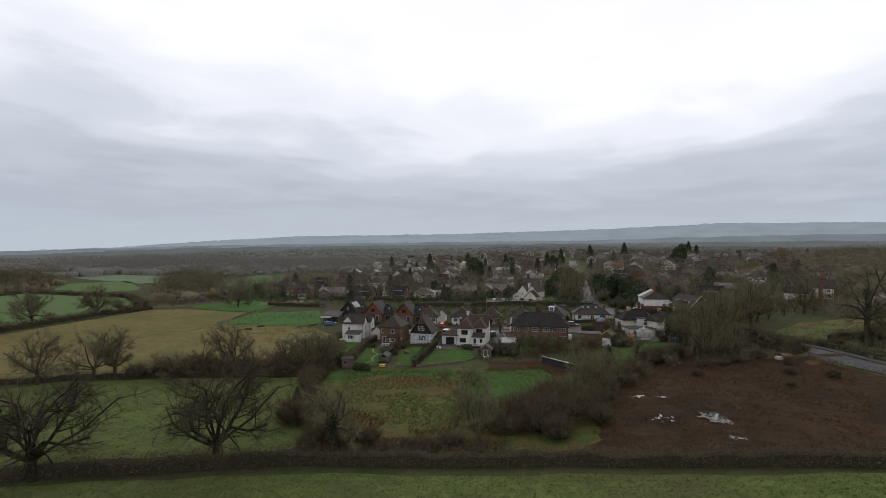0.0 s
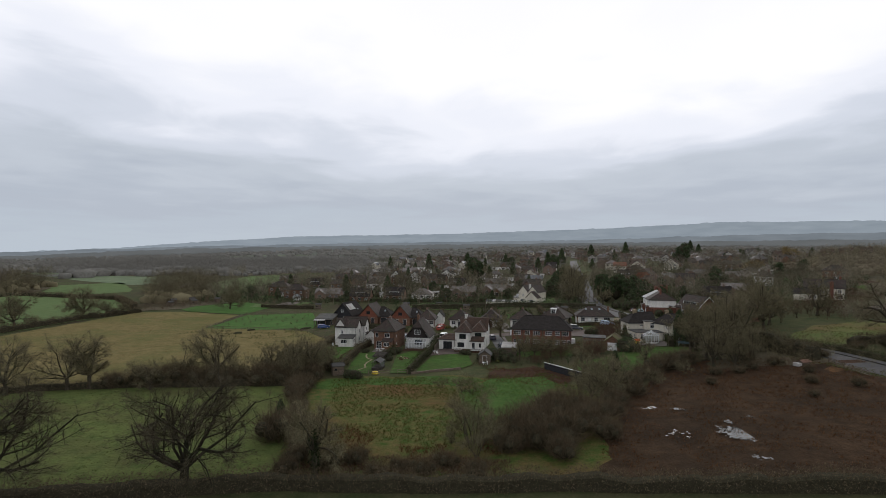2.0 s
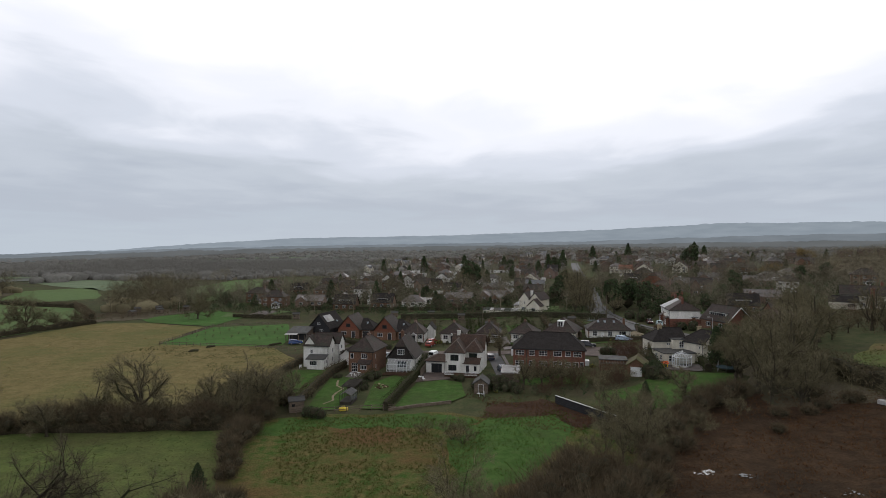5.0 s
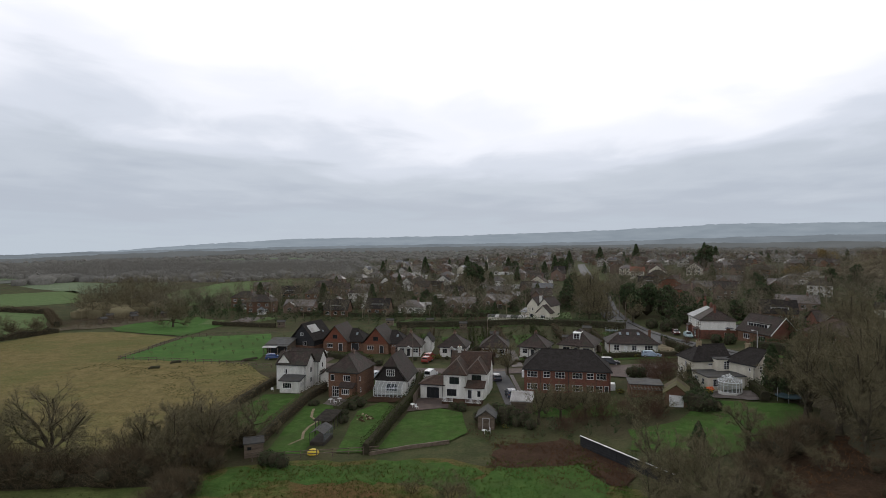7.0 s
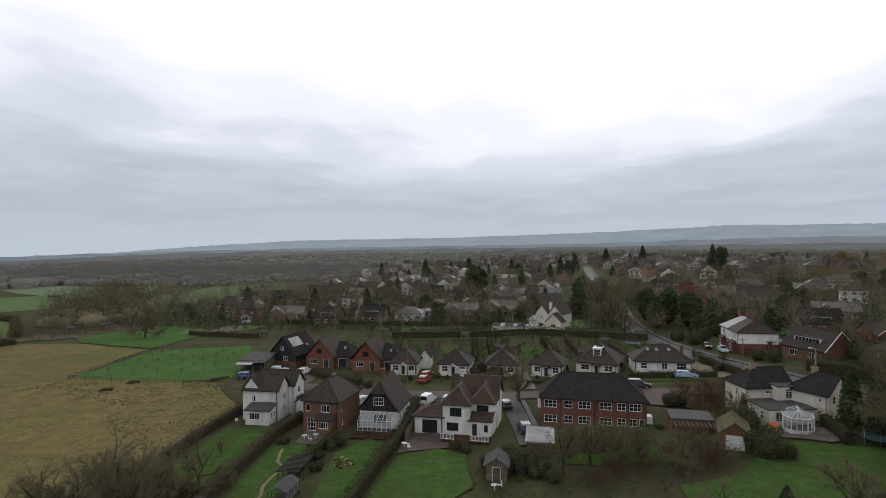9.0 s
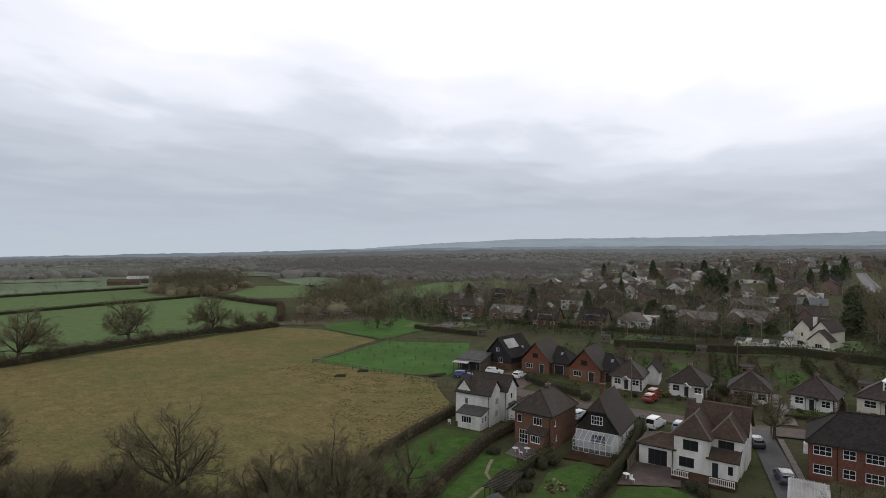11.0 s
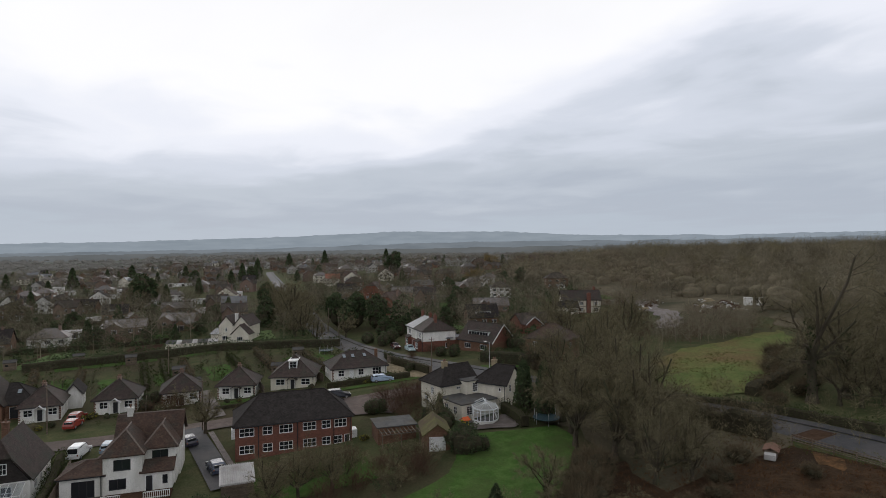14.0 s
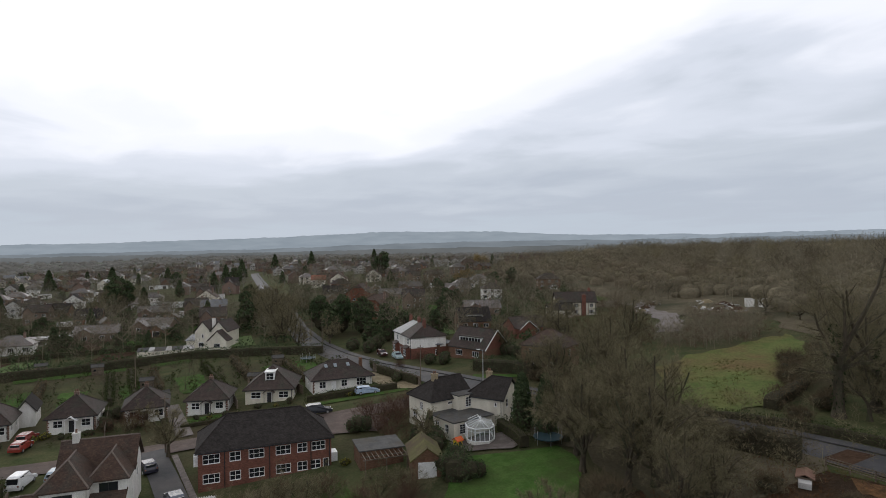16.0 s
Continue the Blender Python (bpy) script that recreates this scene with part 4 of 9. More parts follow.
def house(name, label, p0, p1, category="house", z=None, group=""):
    """An Empty at the front left corner, turned so that its front runs from p0 to p1. Returns it and the front's length."""
    rot = math.degrees(math.atan2(p1[1] - p0[1], p1[0] - p0[0]))
    zz = min(ground_z(*p0), ground_z(*p1)) if z is None else z
    return thing(name, label, category, p0[0], p0[1], rot, zz, group), math.hypot(p1[0] - p0[0], p1[1] - p0[1])


def dormer(ob, u, v0, v1, z0, w=1.6, h=1.5, roof_m=FELT, cheeks=RENDER, win=(2, 2)):
    """A flat-topped dormer whose front stands at v0 and which runs back to v1."""
    block(ob, u - w / 2, v0, w, v1 - v0, z0 + h, "flat", 0, cheeks, roof_m, z0=z0, over=0.15, wins=[("f", w / 2, z0 + 0.25, w - 0.3, h - 0.4, win)], gutter=None)


# ---- parked cars ----
def car(label, x, y, rot, paint, length=4.3, tall=1.5, group="parked cars"):
    ob = thing("car", label, "car", x, y, rot, group=group)
    m = mat("car_paint", tuple(c * 0.95 for c in paint), paint, 2.0, 0.25, 0.0, 9.0, spec=0.6)
    L, W = length / 2, 0.88
    prof = [(-L, 0.32), (-L, 0.72), (-L + 0.12, 0.98), (-L + 0.35, tall - 0.12), (-L + 0.75, tall), (0.35, tall), (L - 1.25, 1.0), (L - 0.3, 0.86), (L, 0.68), (L, 0.32)]
    g = Geo()
    for s in (-1, 1):
        inset = lambda z: W - (0.16 if z > 1.05 else 0.0)
        g.poly([(a, s * inset(z), z) for a, z in (prof if s < 0 else prof[::-1])])
    for a, b in zip(prof, prof[1:] + prof[:1]):
        wa, wb = W - (0.16 if a[1] > 1.05 else 0), W - (0.16 if b[1] > 1.05 else 0)
        g.poly([(a[0], -wa, a[1]), (a[0], wa, a[1]), (b[0], wb, b[1]), (b[0], -wb, b[1])])
    part("body", g, m, ob)
    part("windscreen", Geo().poly([(L - 1.28, -0.68, 1.04), (L - 1.28, 0.68, 1.04), (0.42, 0.62, tall - 0.04), (0.42, -0.62, tall - 0.04)]).poly([(L - 1.27, -0.68, 1.06), (0.43, -0.62, tall - 0.02), (0.43, 0.62, tall - 0.02), (L - 1.27, 0.68, 1.06)]), PANE, ob)
    part("rear_window", Geo().box(-L + 0.14, -0.62, 1.02, -L + 0.3, 0.62, tall - 0.14), PANE, ob)
    for s in (-1, 1):
        part("side_window", Geo().box(-L + 0.55, s * 0.735 - 0.02, 1.02, L - 1.6, s * 0.735 + 0.02, tall - 0.12), PANE, ob)
        for a in (-L + 0.8, L - 0.85):
            wh = part("wheel", Geo().tube((a, s * 0.72, 0.31), (a, s * 0.9, 0.31), 0.31, 0.31, 12), BLACK, ob)
            part("rim", Geo().tube((a, s * 0.89, 0.31), (a, s * 0.91, 0.31), 0.19, 0.19, 8), CONCRETE, wh)
        part("headlight", Geo().box(L - 0.12, s * 0.62 - 0.17, 0.66, L + 0.01, s * 0.62 + 0.17, 0.8), UPVC, ob)
        part("tail_light", Geo().box(-L - 0.01, s * 0.72 - 0.1, 0.72, -L + 0.1, s * 0.72 + 0.1, 0.92), BRICK, ob)
    return ob


# ---- land ----
def land():
    def steps(a, b, n0, n1, near, far):
        inner = list(np.arange(n0, n1, near))
        lo = [n0 - (n0 - a) * (i / far) ** 2 for i in range(far, 0, -1)]
        hi = [n1 + (b - n1) * (i / far) ** 2 for i in range(0, far + 1)]
        return lo + inner + hi
    xs, ys = steps(-4900, 4900, -160, 220, 5, 34), steps(-900, 4950, 40, 320, 5, 34)
    g = Geo()
    for y in ys:
        for x in xs:
            g.v.append((x, y, ground_z(x, y) + 0.12 * noise.noise((x * 0.06, y * 0.06, 0)) - 0.12))
    n = len(xs)
    g.f = [(j * n + i, j * n + i + 1, (j + 1) * n + i + 1, (j + 1) * n + i) for j in range(len(ys) - 1) for i in range(n - 1)]
    single("ground", g.mesh("ground", GROUND), "dark green and brown winter ground of gardens and fields", "ground", kind="structure")


land()

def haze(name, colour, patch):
    """Far land seen through mist: a plain dim backdrop that glows in the haze's colour."""
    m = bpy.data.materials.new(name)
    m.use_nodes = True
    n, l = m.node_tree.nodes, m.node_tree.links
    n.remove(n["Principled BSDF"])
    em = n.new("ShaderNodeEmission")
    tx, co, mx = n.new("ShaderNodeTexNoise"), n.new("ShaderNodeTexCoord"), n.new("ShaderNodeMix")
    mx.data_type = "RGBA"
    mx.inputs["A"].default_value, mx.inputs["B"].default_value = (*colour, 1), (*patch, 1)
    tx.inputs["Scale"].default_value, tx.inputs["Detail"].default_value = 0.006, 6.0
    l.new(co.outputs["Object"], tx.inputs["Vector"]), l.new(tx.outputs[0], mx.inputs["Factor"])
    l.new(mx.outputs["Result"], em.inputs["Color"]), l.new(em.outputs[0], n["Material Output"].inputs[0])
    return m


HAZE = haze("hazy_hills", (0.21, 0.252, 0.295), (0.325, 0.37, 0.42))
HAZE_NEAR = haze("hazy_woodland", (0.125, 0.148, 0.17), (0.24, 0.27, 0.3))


def hills(name, far, points, material, label, deep, rough):
    """A ridge of distant hills. points: bearing in degrees (left positive), height."""
    g, rows = Geo(), []
    bear = [p[0] for p in points]
    for b in np.arange(bear[0], bear[-1] - 0.01, -0.12):
        top = np.interp(-b, [-q for q in bear], [p[1] for p in points])
        top += rough * (noise.noise((b * 0.35, 1.0, far)) + 0.6 * noise.noise((b * 1.7, 2.0, far)) + 0.35 * noise.noise((b * 9, 3.0, far)) + 0.3 * noise.noise((b * 31, 4.0, far)))
        s, c = -math.sin(radians(b)), math.cos(radians(b))
        rows.append([(s * (far - deep), c * (far - deep), -130), (s * (far - deep * 0.5), c * (far - deep * 0.5), top * 0.55 - 20), (s * far, c * far, top), (s * (far + 150), c * (far + 150), top - 60)])
    for r, q in zip(rows, rows[1:]):
        for i in range(3):
            g.poly([r[i], q[i], q[i + 1], r[i + 1]])
    single(name, g.mesh(name, material), label, "hills", kind="structure")


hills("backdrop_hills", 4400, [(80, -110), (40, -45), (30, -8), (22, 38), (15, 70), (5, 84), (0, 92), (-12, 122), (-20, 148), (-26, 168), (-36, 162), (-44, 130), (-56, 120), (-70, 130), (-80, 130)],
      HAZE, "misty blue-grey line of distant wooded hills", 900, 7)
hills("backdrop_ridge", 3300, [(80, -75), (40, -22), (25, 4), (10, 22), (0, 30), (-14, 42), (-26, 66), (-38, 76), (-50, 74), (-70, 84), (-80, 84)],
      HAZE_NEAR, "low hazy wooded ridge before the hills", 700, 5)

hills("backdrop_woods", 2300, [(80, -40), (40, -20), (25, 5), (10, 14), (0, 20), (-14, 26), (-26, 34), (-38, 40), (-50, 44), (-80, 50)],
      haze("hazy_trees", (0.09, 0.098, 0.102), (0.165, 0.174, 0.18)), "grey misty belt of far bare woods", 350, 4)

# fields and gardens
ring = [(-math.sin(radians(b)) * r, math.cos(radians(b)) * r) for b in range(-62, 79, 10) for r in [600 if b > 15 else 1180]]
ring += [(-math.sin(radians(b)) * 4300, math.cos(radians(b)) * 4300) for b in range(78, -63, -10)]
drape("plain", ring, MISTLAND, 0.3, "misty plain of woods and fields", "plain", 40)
for i, pl in enumerate([[(150, 170), (196, 196), (252, 290), (440, 560), (700, 650), (700, 150), (300, 80), (118, 100), (112, 128), (146, 156)], [(-302, 331), (-264, 314), (-244, 338), (-262, 390), (-304, 398)],
                        [(-262, 496), (-175, 503), (-135, 554), (-90, 556), (-60, 640), (-130, 780), (-430, 780), (-430, 550)], [(56, 126), (80, 126), (72, 174), (60, 164), (61, 142)], [(-136, 250), (-119, 262), (-104, 294), (-120, 303), (-140, 280)], [(196, 200), (252, 292), (440, 560), (420, 640), (300, 480), (222, 395), (160, 262)]]):
    drape("woodland_floor", wavy(pl, 1.7, 4, 70 + i), LITTER, 0.03 + 0.012 * i, "brown leaf litter under bare trees", "woodland floor")
drape("field_pasture_west", wavy([(-148, 152), (-131, 249), (-113, 251), (-86, 240), (-84, 205), (-48, 200), (-36, 181), (-36.5, 150), (-30, 132), (-82, 123), (-120, 112)], 0.6, 6, 1), TAN, 0.02, "straw-coloured rough winter pasture", "field")
drape("field_orchard", wavy([(-84, 204), (-82, 239), (-57, 247), (-48, 222), (-47, 203), (-62, 201)], 0.5, 5, 2), ORCHARD, 0.05, "bright green young orchard grass", "field")
drape("field_strip", wavy([(-112, 252), (-121, 263), (-104, 292), (-80, 275), (-84, 242)], 0.8, 5, 3), ORCHARD, 0.05, "green paddock with a lone tree", "field")
drape("field_green", wavy([(-330, 110), (-253, 207), (-242, 322), (-172, 300), (-136, 252), (-150, 156), (-220, 60)], 0.8, 12, 4), GREEN, 0.04, "green winter cereal field", "field")
drape("field_green_far", wavy([(-430, 150), (-331, 245), (-314, 362), (-244, 324), (-255, 207), (-340, 100)], 0.8, 12, 5), GREEN, 0.04, "green field beyond a trimmed hedge", "field")
drape("field_corner", wavy([(-174, 372), (-126, 331), (-98, 380), (-112, 470), (-136, 552), (-172, 500)], 1.5, 10, 6), GREEN, 0.05, "green sloping field by the wood", "field")
drape("field_west", wavy([(-335, 240), (-318, 362), (-332, 425), (-420, 470), (-560, 430), (-540, 262), (-430, 150)], 2, 20, 47), HAZEGREEN, 0.035, "green field behind a line of trees, paled for haze", "field")
drape("field_distant", wavy([(-520, 260), (-395, 330), (-400, 430), (-560, 520)], 3, 30, 7), HAZEGREEN, 0.05, "distant green field paled for haze", "field")
drape("field_distant_far", wavy([(-330, 480), (-220, 400), (-190, 430), (-230, 560)], 3, 30, 8), HAZEGREEN, 0.05, "distant green field paled for haze", "field")
drape("field_behind_copse", wavy([(-218, 313), (-190, 348), (-199, 366), (-240, 424), (-268, 396), (-238, 335)], 1.5, 12, 45), GREEN, 0.05, "green field beside a bare copse", "field")
FAR_FIELDS = []
for i, (b, d, wide, deep) in enumerate([(50, 560, 130, 60), (44, 760, 170, 70), (56, 800, 220, 80), (38, 640, 110, 50), (33, 820, 160, 70), (40, 1050, 240, 90), (28, 1000, 150, 80), (58, 1100, 260, 110), (48, 1350, 320, 120), (24, 760, 90, 50), (18, 1250, 200, 90), (35, 1500, 300, 120)]):
    c, s = math.cos(radians(b)), math.sin(radians(b))
    FAR_FIELDS.append([(-s * (d + v) - c * u, c * (d + v) - s * u) for u, v in ((-wide / 2, 0), (wide * 0.45, deep * 0.1), (wide / 2, deep), (-wide * 0.4, deep * 1.1))])
    drape("field_plain", wavy(FAR_FIELDS[-1], 4, 40, 80 + i), HAZEGREEN, 0.5 + 0.02 * i, "green field on the plain, paled for haze", "field", 30)
drape("field_olive", wavy([(-140, 60), (-83, 121), (-65, 124), (-32, 126), (-26, 106), (-22, 84), (-24, 79), (-60, 73), (-90, 52)], 0.6, 5, 9), OLIVE, 0.03, "olive green damp pasture", "field")
drape("verge_front", wavy([(-120, 40), (-60, 68), (-20, 73.5), (15, 72.5), (50, 67), (120, 40)], 0.5, 5, 10), OLIVE, 0.03, "rough grass strip beside a hedge", "grass")
drape("field_tussock", wavy([(-31, 127), (-26, 104), (-21, 80), (8, 76.5), (24, 77), (31, 106), (26, 122), (10, 131), (3, 135), (-8, 134.6), (-24, 133.4)], 0.8, 3, 11), ROUGH, 0.04, "rough tussocky grass turning brown", "field")
drape("grass_field_top", wavy([(-25, 131.5), (-8, 133.6), (3, 134.2), (8, 130), (3.6, 125), (-3, 128), (-10, 126.5), (-18, 127.5), (-27, 121), (-28.5, 126)], 1.3, 1.6, 49), LAWN, 0.06, "greener grass below the gardens", "grass")
drape("grass_green", wavy([(4, 97), (3.5, 122), (9, 131), (21, 132), (22.5, 124), (14, 107)], 1.1, 2.5, 12), LAWN, 0.07, "lush green uncut grass", "grass")
drape("marsh", wavy([(30, 106), (44, 126), (57, 134), (76, 131), (79, 112), (84, 90), (92, 60), (50, 71), (20, 77), (24, 95)], 1.0, 3, 13), MARSH, 0.05, "reddish brown waterlogged marsh", "marsh")
drape("soil_bank", wavy([(9, 131), (10.5, 140), (21, 141), (28.5, 130), (24, 122), (21, 131)], 1.0, 1.1, 14), SOIL, 0.06, "brown bare dug soil", "soil")
drape("field_east", wavy([(88, 157), (100, 165), (112, 167), (146, 164), (130, 152), (108, 143), (94, 140), (84, 143)], 1.0, 3, 15), MIXED, 0.05, "green clearing between the trees", "field")
drape("lawn_white_house", wavy([(-34.5, 146), (-34, 169), (-26, 170), (-25.5, 146)], 0.4, 3, 16), LAWN, 0.05, "patchy green back lawn", "lawn")
drape("lawn_brick_house", wavy([(-23.3, 137), (-23.6, 161), (-19, 163.5), (-17.2, 158), (-17.6, 137)], 0.2, 3, 17), LAWN, 0.05, "green lawn with a worn winding path", "lawn")
ribbon("path_lawn", [(-20.7, 140.8), (-19.3, 143.4), (-20.2, 147.6), (-18.9, 152.4), (-20.9, 154.9), (-21.4, 159.6)], 0.45, GRAVEL, 0.075, "pale worn path winding over a lawn", "path")
drape("lawn_chalet", wavy([(-12.8, 137.5), (-13.3, 158), (-9, 165), (-6.5, 160), (-8.5, 137.5)], 0.25, 3, 18), LAWN, 0.05, "green lawn round a planted bed", "lawn")
drape("lawn_big_house", wavy([(-7.2, 139), (-3.8, 157.5), (1.8, 159.5), (5.8, 157), (6.2, 146), (3.2, 141.5)], 0.25, 3, 19), LAWN, 0.05, "sloping green back lawn", "lawn")
drape("lawn_flats", wavy([(18, 152), (18, 160), (33, 159), (34, 150)], 0.5, 3, 20), LAWN, 0.05, "shaded green lawn behind the flats", "lawn")
drape("lawn_villa", wavy([(29, 135), (31, 143), (40, 146), (46.5, 155.5), (52, 153), (60, 150), (58, 142), (47, 134), (36, 130)], 0.5, 3, 21), LAWN, 0.05, "broad green villa lawn", "lawn")
for i, (x0, y0, x1, y1) in enumerate([(-9, 226, -4, 246), (1, 224, 6, 240), (12, 226, 16, 240), (23, 222, 29, 240), (42, 213, 54, 236), (-20, 226, -12, 250), (20, 258, 30, 262), (-9, 258, 14, 262)]):
    drape("lawn_garden", wavy([(x0, y0), (x1, y0), (x1, y1), (x0, y1)], 0.5, 3, 30 + i), LAWN, 0.05, "small green back garden lawn", "lawn")
drape("verge_green", wavy([(20.5, 198.5), (29, 197), (29, 200), (20.5, 202)], 0.2, 3, 40), LAWN, 0.06, "green front verge", "lawn")
drape("verge_hedge", wavy([(40, 192.5), (58, 188.5), (59, 190), (41, 194.5)], 0.2, 3, 41), LAWN, 0.06, "green verge below a hedge", "lawn")
drape("verge_road", wavy([(70, 186), (79, 178.5), (79, 181), (73, 188)], 0.2, 3, 42), LAWN, 0.06, "green road verge", "lawn")
drape("lawn_tilehung", wavy([(100, 300), (118, 296), (122, 322), (104, 326)], 0.5, 3, 43), LAWN, 0.06, "green lawn behind a hedge", "lawn")

drape("field_wood_gap", wavy([(300, 330), (352, 352), (372, 318), (318, 300)], 2, 10, 44), GREEN, 0.15, "small green field among the woods", "field")

# roads
MAIN = [(150, 705), (140, 660), (98, 450), (78, 340), (66.5, 290), (61.5, 255), (61, 235), (62, 215), (64.5, 200), (68, 181), (73, 158), (78.3, 143), (81, 132), (82, 124), (82.4, 116), (84, 106), (90, 90), (104, 60)]
ribbon("road_main", MAIN, 5.8, ASPHALT, 0.06, "wet grey asphalt main road", "road")
ribbon("road_pavement", MAIN, 1.6, ASPHALT, 0.16, "narrow asphalt pavement with kerb", "pavement", thick=0.14, offset=4.0)
CLOSE = [(-34, 199), (-20, 194.5), (0, 190.5), (20, 187.5), (40, 184), (56, 181), (66, 181)]
ribbon("road_close", CLOSE, 5.2, DRIVE, 0.07, "worn pinkish unadopted lane", "road")
ribbon("road_yard", [(-33, 197), (-31, 208), (-34, 214)], 9, DRIVE, 0.075, "gravelled parking yard", "road")
ribbon("road_flats_drive", [(14.5, 188), (15, 176), (15.4, 160)], 3.4, ASPHALT, 0.08, "dark asphalt driveway beside the flats", "road")
ribbon("road_flats_path", [(17.2, 184), (17.5, 158)], 0.8, PAVING, 0.08, "pale concrete side path", "path")
ribbon("road_garage_drive", [(19.6, 192), (19.9, 214)], 2.6, PAVING, 0.08, "paved drive to a garage", "path")
drape("drive_gravel", wavy([(56.5, 192), (59.5, 188), (62, 190), (59.5, 208), (55.5, 206)], 0.3, 2, 50), GRAVEL, 0.08, "sandy gravel drive", "path")
drape("drive_flats_yard", wavy([(35.5, 178), (44, 172), (48, 176), (46, 181), (36, 183.5)], 0.4, 2, 51), DRIVE, 0.09, "wet parking yard beside the flats", "path")
drape("patio_big_house", wavy([(-4.5, 158), (3, 160), (3, 166.5), (-2.5, 167), (-4, 163)], 0.2, 2, 52), DRIVE, 0.08, "wet reddish stone patio", "patio")
drape("patio_brick_house", wavy([(-20.5, 162.5), (-17, 161), (-14.6, 166), (-20, 168)], 0.2, 2, 53), PAVING, 0.08, "cluttered paved patio", "patio")
drape("patio_chalet", wavy([(-13, 164.5), (-6, 163.5), (-5.3, 168), (-11.5, 169)], 0.2, 2, 54), SOIL, 0.08, "brown brick patio", "patio")
drape("patio_villa", wavy([(48.5, 157), (55, 153), (58.5, 153.5), (58, 158.5), (50, 160.5)], 0.3, 2, 55), PAVING, 0.08, "reddish wet villa terrace", "patio")
YARD = [(158, 206), (170, 232), (205, 253), (225, 238), (197, 196), (179, 184), (165, 186), (163, 197)]
drape("yard_ground", wavy(YARD, 2.0, 6, 57), LITTER, 0.2, "muddy brown ground of a storage yard", "yard")
drape("yard_concrete", wavy([(190, 240), (172, 221), (157, 201), (133, 183.5), (129, 187), (149, 204), (166, 223), (182, 243)], 1.2, 4, 56), PAVING, 0.26, "wet pale concrete storage yard", "yard")
drape("road_patch", [(79.4, 123.4), (79.6, 126.2), (84.2, 125.6), (84.6, 122.8)], SOIL, 0.075, "reddish anti-skid road surface", "road")
for k in range(20):
    pt = along(MAIN, 1.0)[170 + k * 14:170 + k * 14 + 4]
    if len(pt) == 4:
        ribbon("road_marking", [p[:2] for p in pt], 0.14, UPVC, 0.075, "white dashed centre line", "road marking")

# small lawns, drives and beds in the gardens behind
plots = random.Random(5)
for i in range(64):
    x, y = (plots.uniform(-110, 58), plots.uniform(275, 440)) if i < 44 else (plots.uniform(98, 215), plots.uniform(225, 400))
    if abs(x - np.interp(y, [215, 255, 290, 340, 450], [62, 61.5, 66.5, 78, 98])) < 11:
        continue
    a, w, d = radians(plots.uniform(-25, 10)), plots.uniform(3, 6), plots.uniform(5, 12)
    quad = [(x + u * math.cos(a) - v * math.sin(a), y + u * math.sin(a) + v * math.cos(a)) for u, v in ((-w, -d), (w, -d), (w, d), (-w, d))]
    m, what = ((LAWN, "small green back lawn"), (GREEN, "mown pale green lawn"), (PAVING, "paved yard behind a house"), (SOIL, "dug brown vegetable bed"))[i % 4]
    drape("lawn_plot" if i % 4 < 2 else "patio_plot", wavy(quad, 0.5, 3, 100 + i), m, 0.055 + 0.0007 * i, what, "garden")

# standing water between the tussocks of the marsh, broken into many small pools
POOLS = [(42.0, 89.6, 2.3, 3.0, 0.34), (43.2, 94.6, 1.6, 1.4, 0.02), (34.4, 104.0, 2.2, 1.3, -0.02), (38.6, 102.2, 1.7, 1.1, -0.02), (34.6, 91.0, 3.2, 2.4, -0.12), (40.5, 80.6, 2.0, 1.0, 0.05), (46.9, 96.4, 1.8, 1.2, -0.08)]
for i, (x, y, rx, ry, full) in enumerate(POOLS):
    g, c = Geo(), 0.13
    z = ground_z(x, y) + 0.15
    for a in np.arange(-1.3 * rx, 1.3 * rx, c):
        for b in np.arange(-1.3 * ry, 1.3 * ry, c):
            q = (a / rx) ** 2 + (b / ry) ** 2
            wet = noise.noise((a * 0.9 + i * 9, b * 0.9, 1.0)) * 0.5 + noise.noise((a * 3.1, b * 3.1, i * 5.0)) * 0.5 + full - 0.45 * q
            if wet > 0.0:
                g.poly([(x + a, y + b, z), (x + a + c, y + b, z), (x + a + c, y + b + c, z), (x + a, y + b + c, z)])
    single("water_pool", g.mesh("water_pool", WATER), "ragged shallow pool of standing water reflecting sky", "pool", kind="structure")


# ---- houses along the lane ----
# white rendered house, two parallel gables and a lean-to
h, _ = house("house", "white rendered two-storey house with brown tiled gables", (-32.6, 174.6), (-26.4, 173.6))
block(h, 0, 0, 6.3, 4.2, 5.0, "gable_x", 2.3, RENDER, ROOF_BROWN, wins=[("f", 2.2, 3.0, 1.3, 1.1, (3, 1)), ("r", 2.6, 3.0, 0.9, 1.2, (2, 1)), ("r", 2.6, 0.9, 0.9, 1.2, (2, 1))], gutter=BLACK)
block(h, 0.6, 4.2, 6.8, 4.0, 5.0, "gable_x", 2.3, RENDER, ROOF_BROWN, wins=[("r", 2.0, 3.4, 0.8, 1.1, (1, 1))])
block(h, -0.25, -0.06, 3.2, 2.6, 5.0, "gable_y", 2.3, RENDER, ROOF_BROWN, over=0.2, gutter=None, wins=[("f", 1.75, 3.05, 1.3, 1.1, (3, 1))])
block(h, 1.7, -2.7, 4.3, 2.7, 2.25, "lean_f", 0.75, RENDER, FELT, over=0.25, wins=[("f", 1.6, 0.75, 1.9, 1.15, (4, 1)), ("r", 0.9, 0.9, 0.5, 1.0, (1, 1)), ("r", 1.9, 0.9, 0.5, 1.0, (1, 1))], gutter=BLACK)
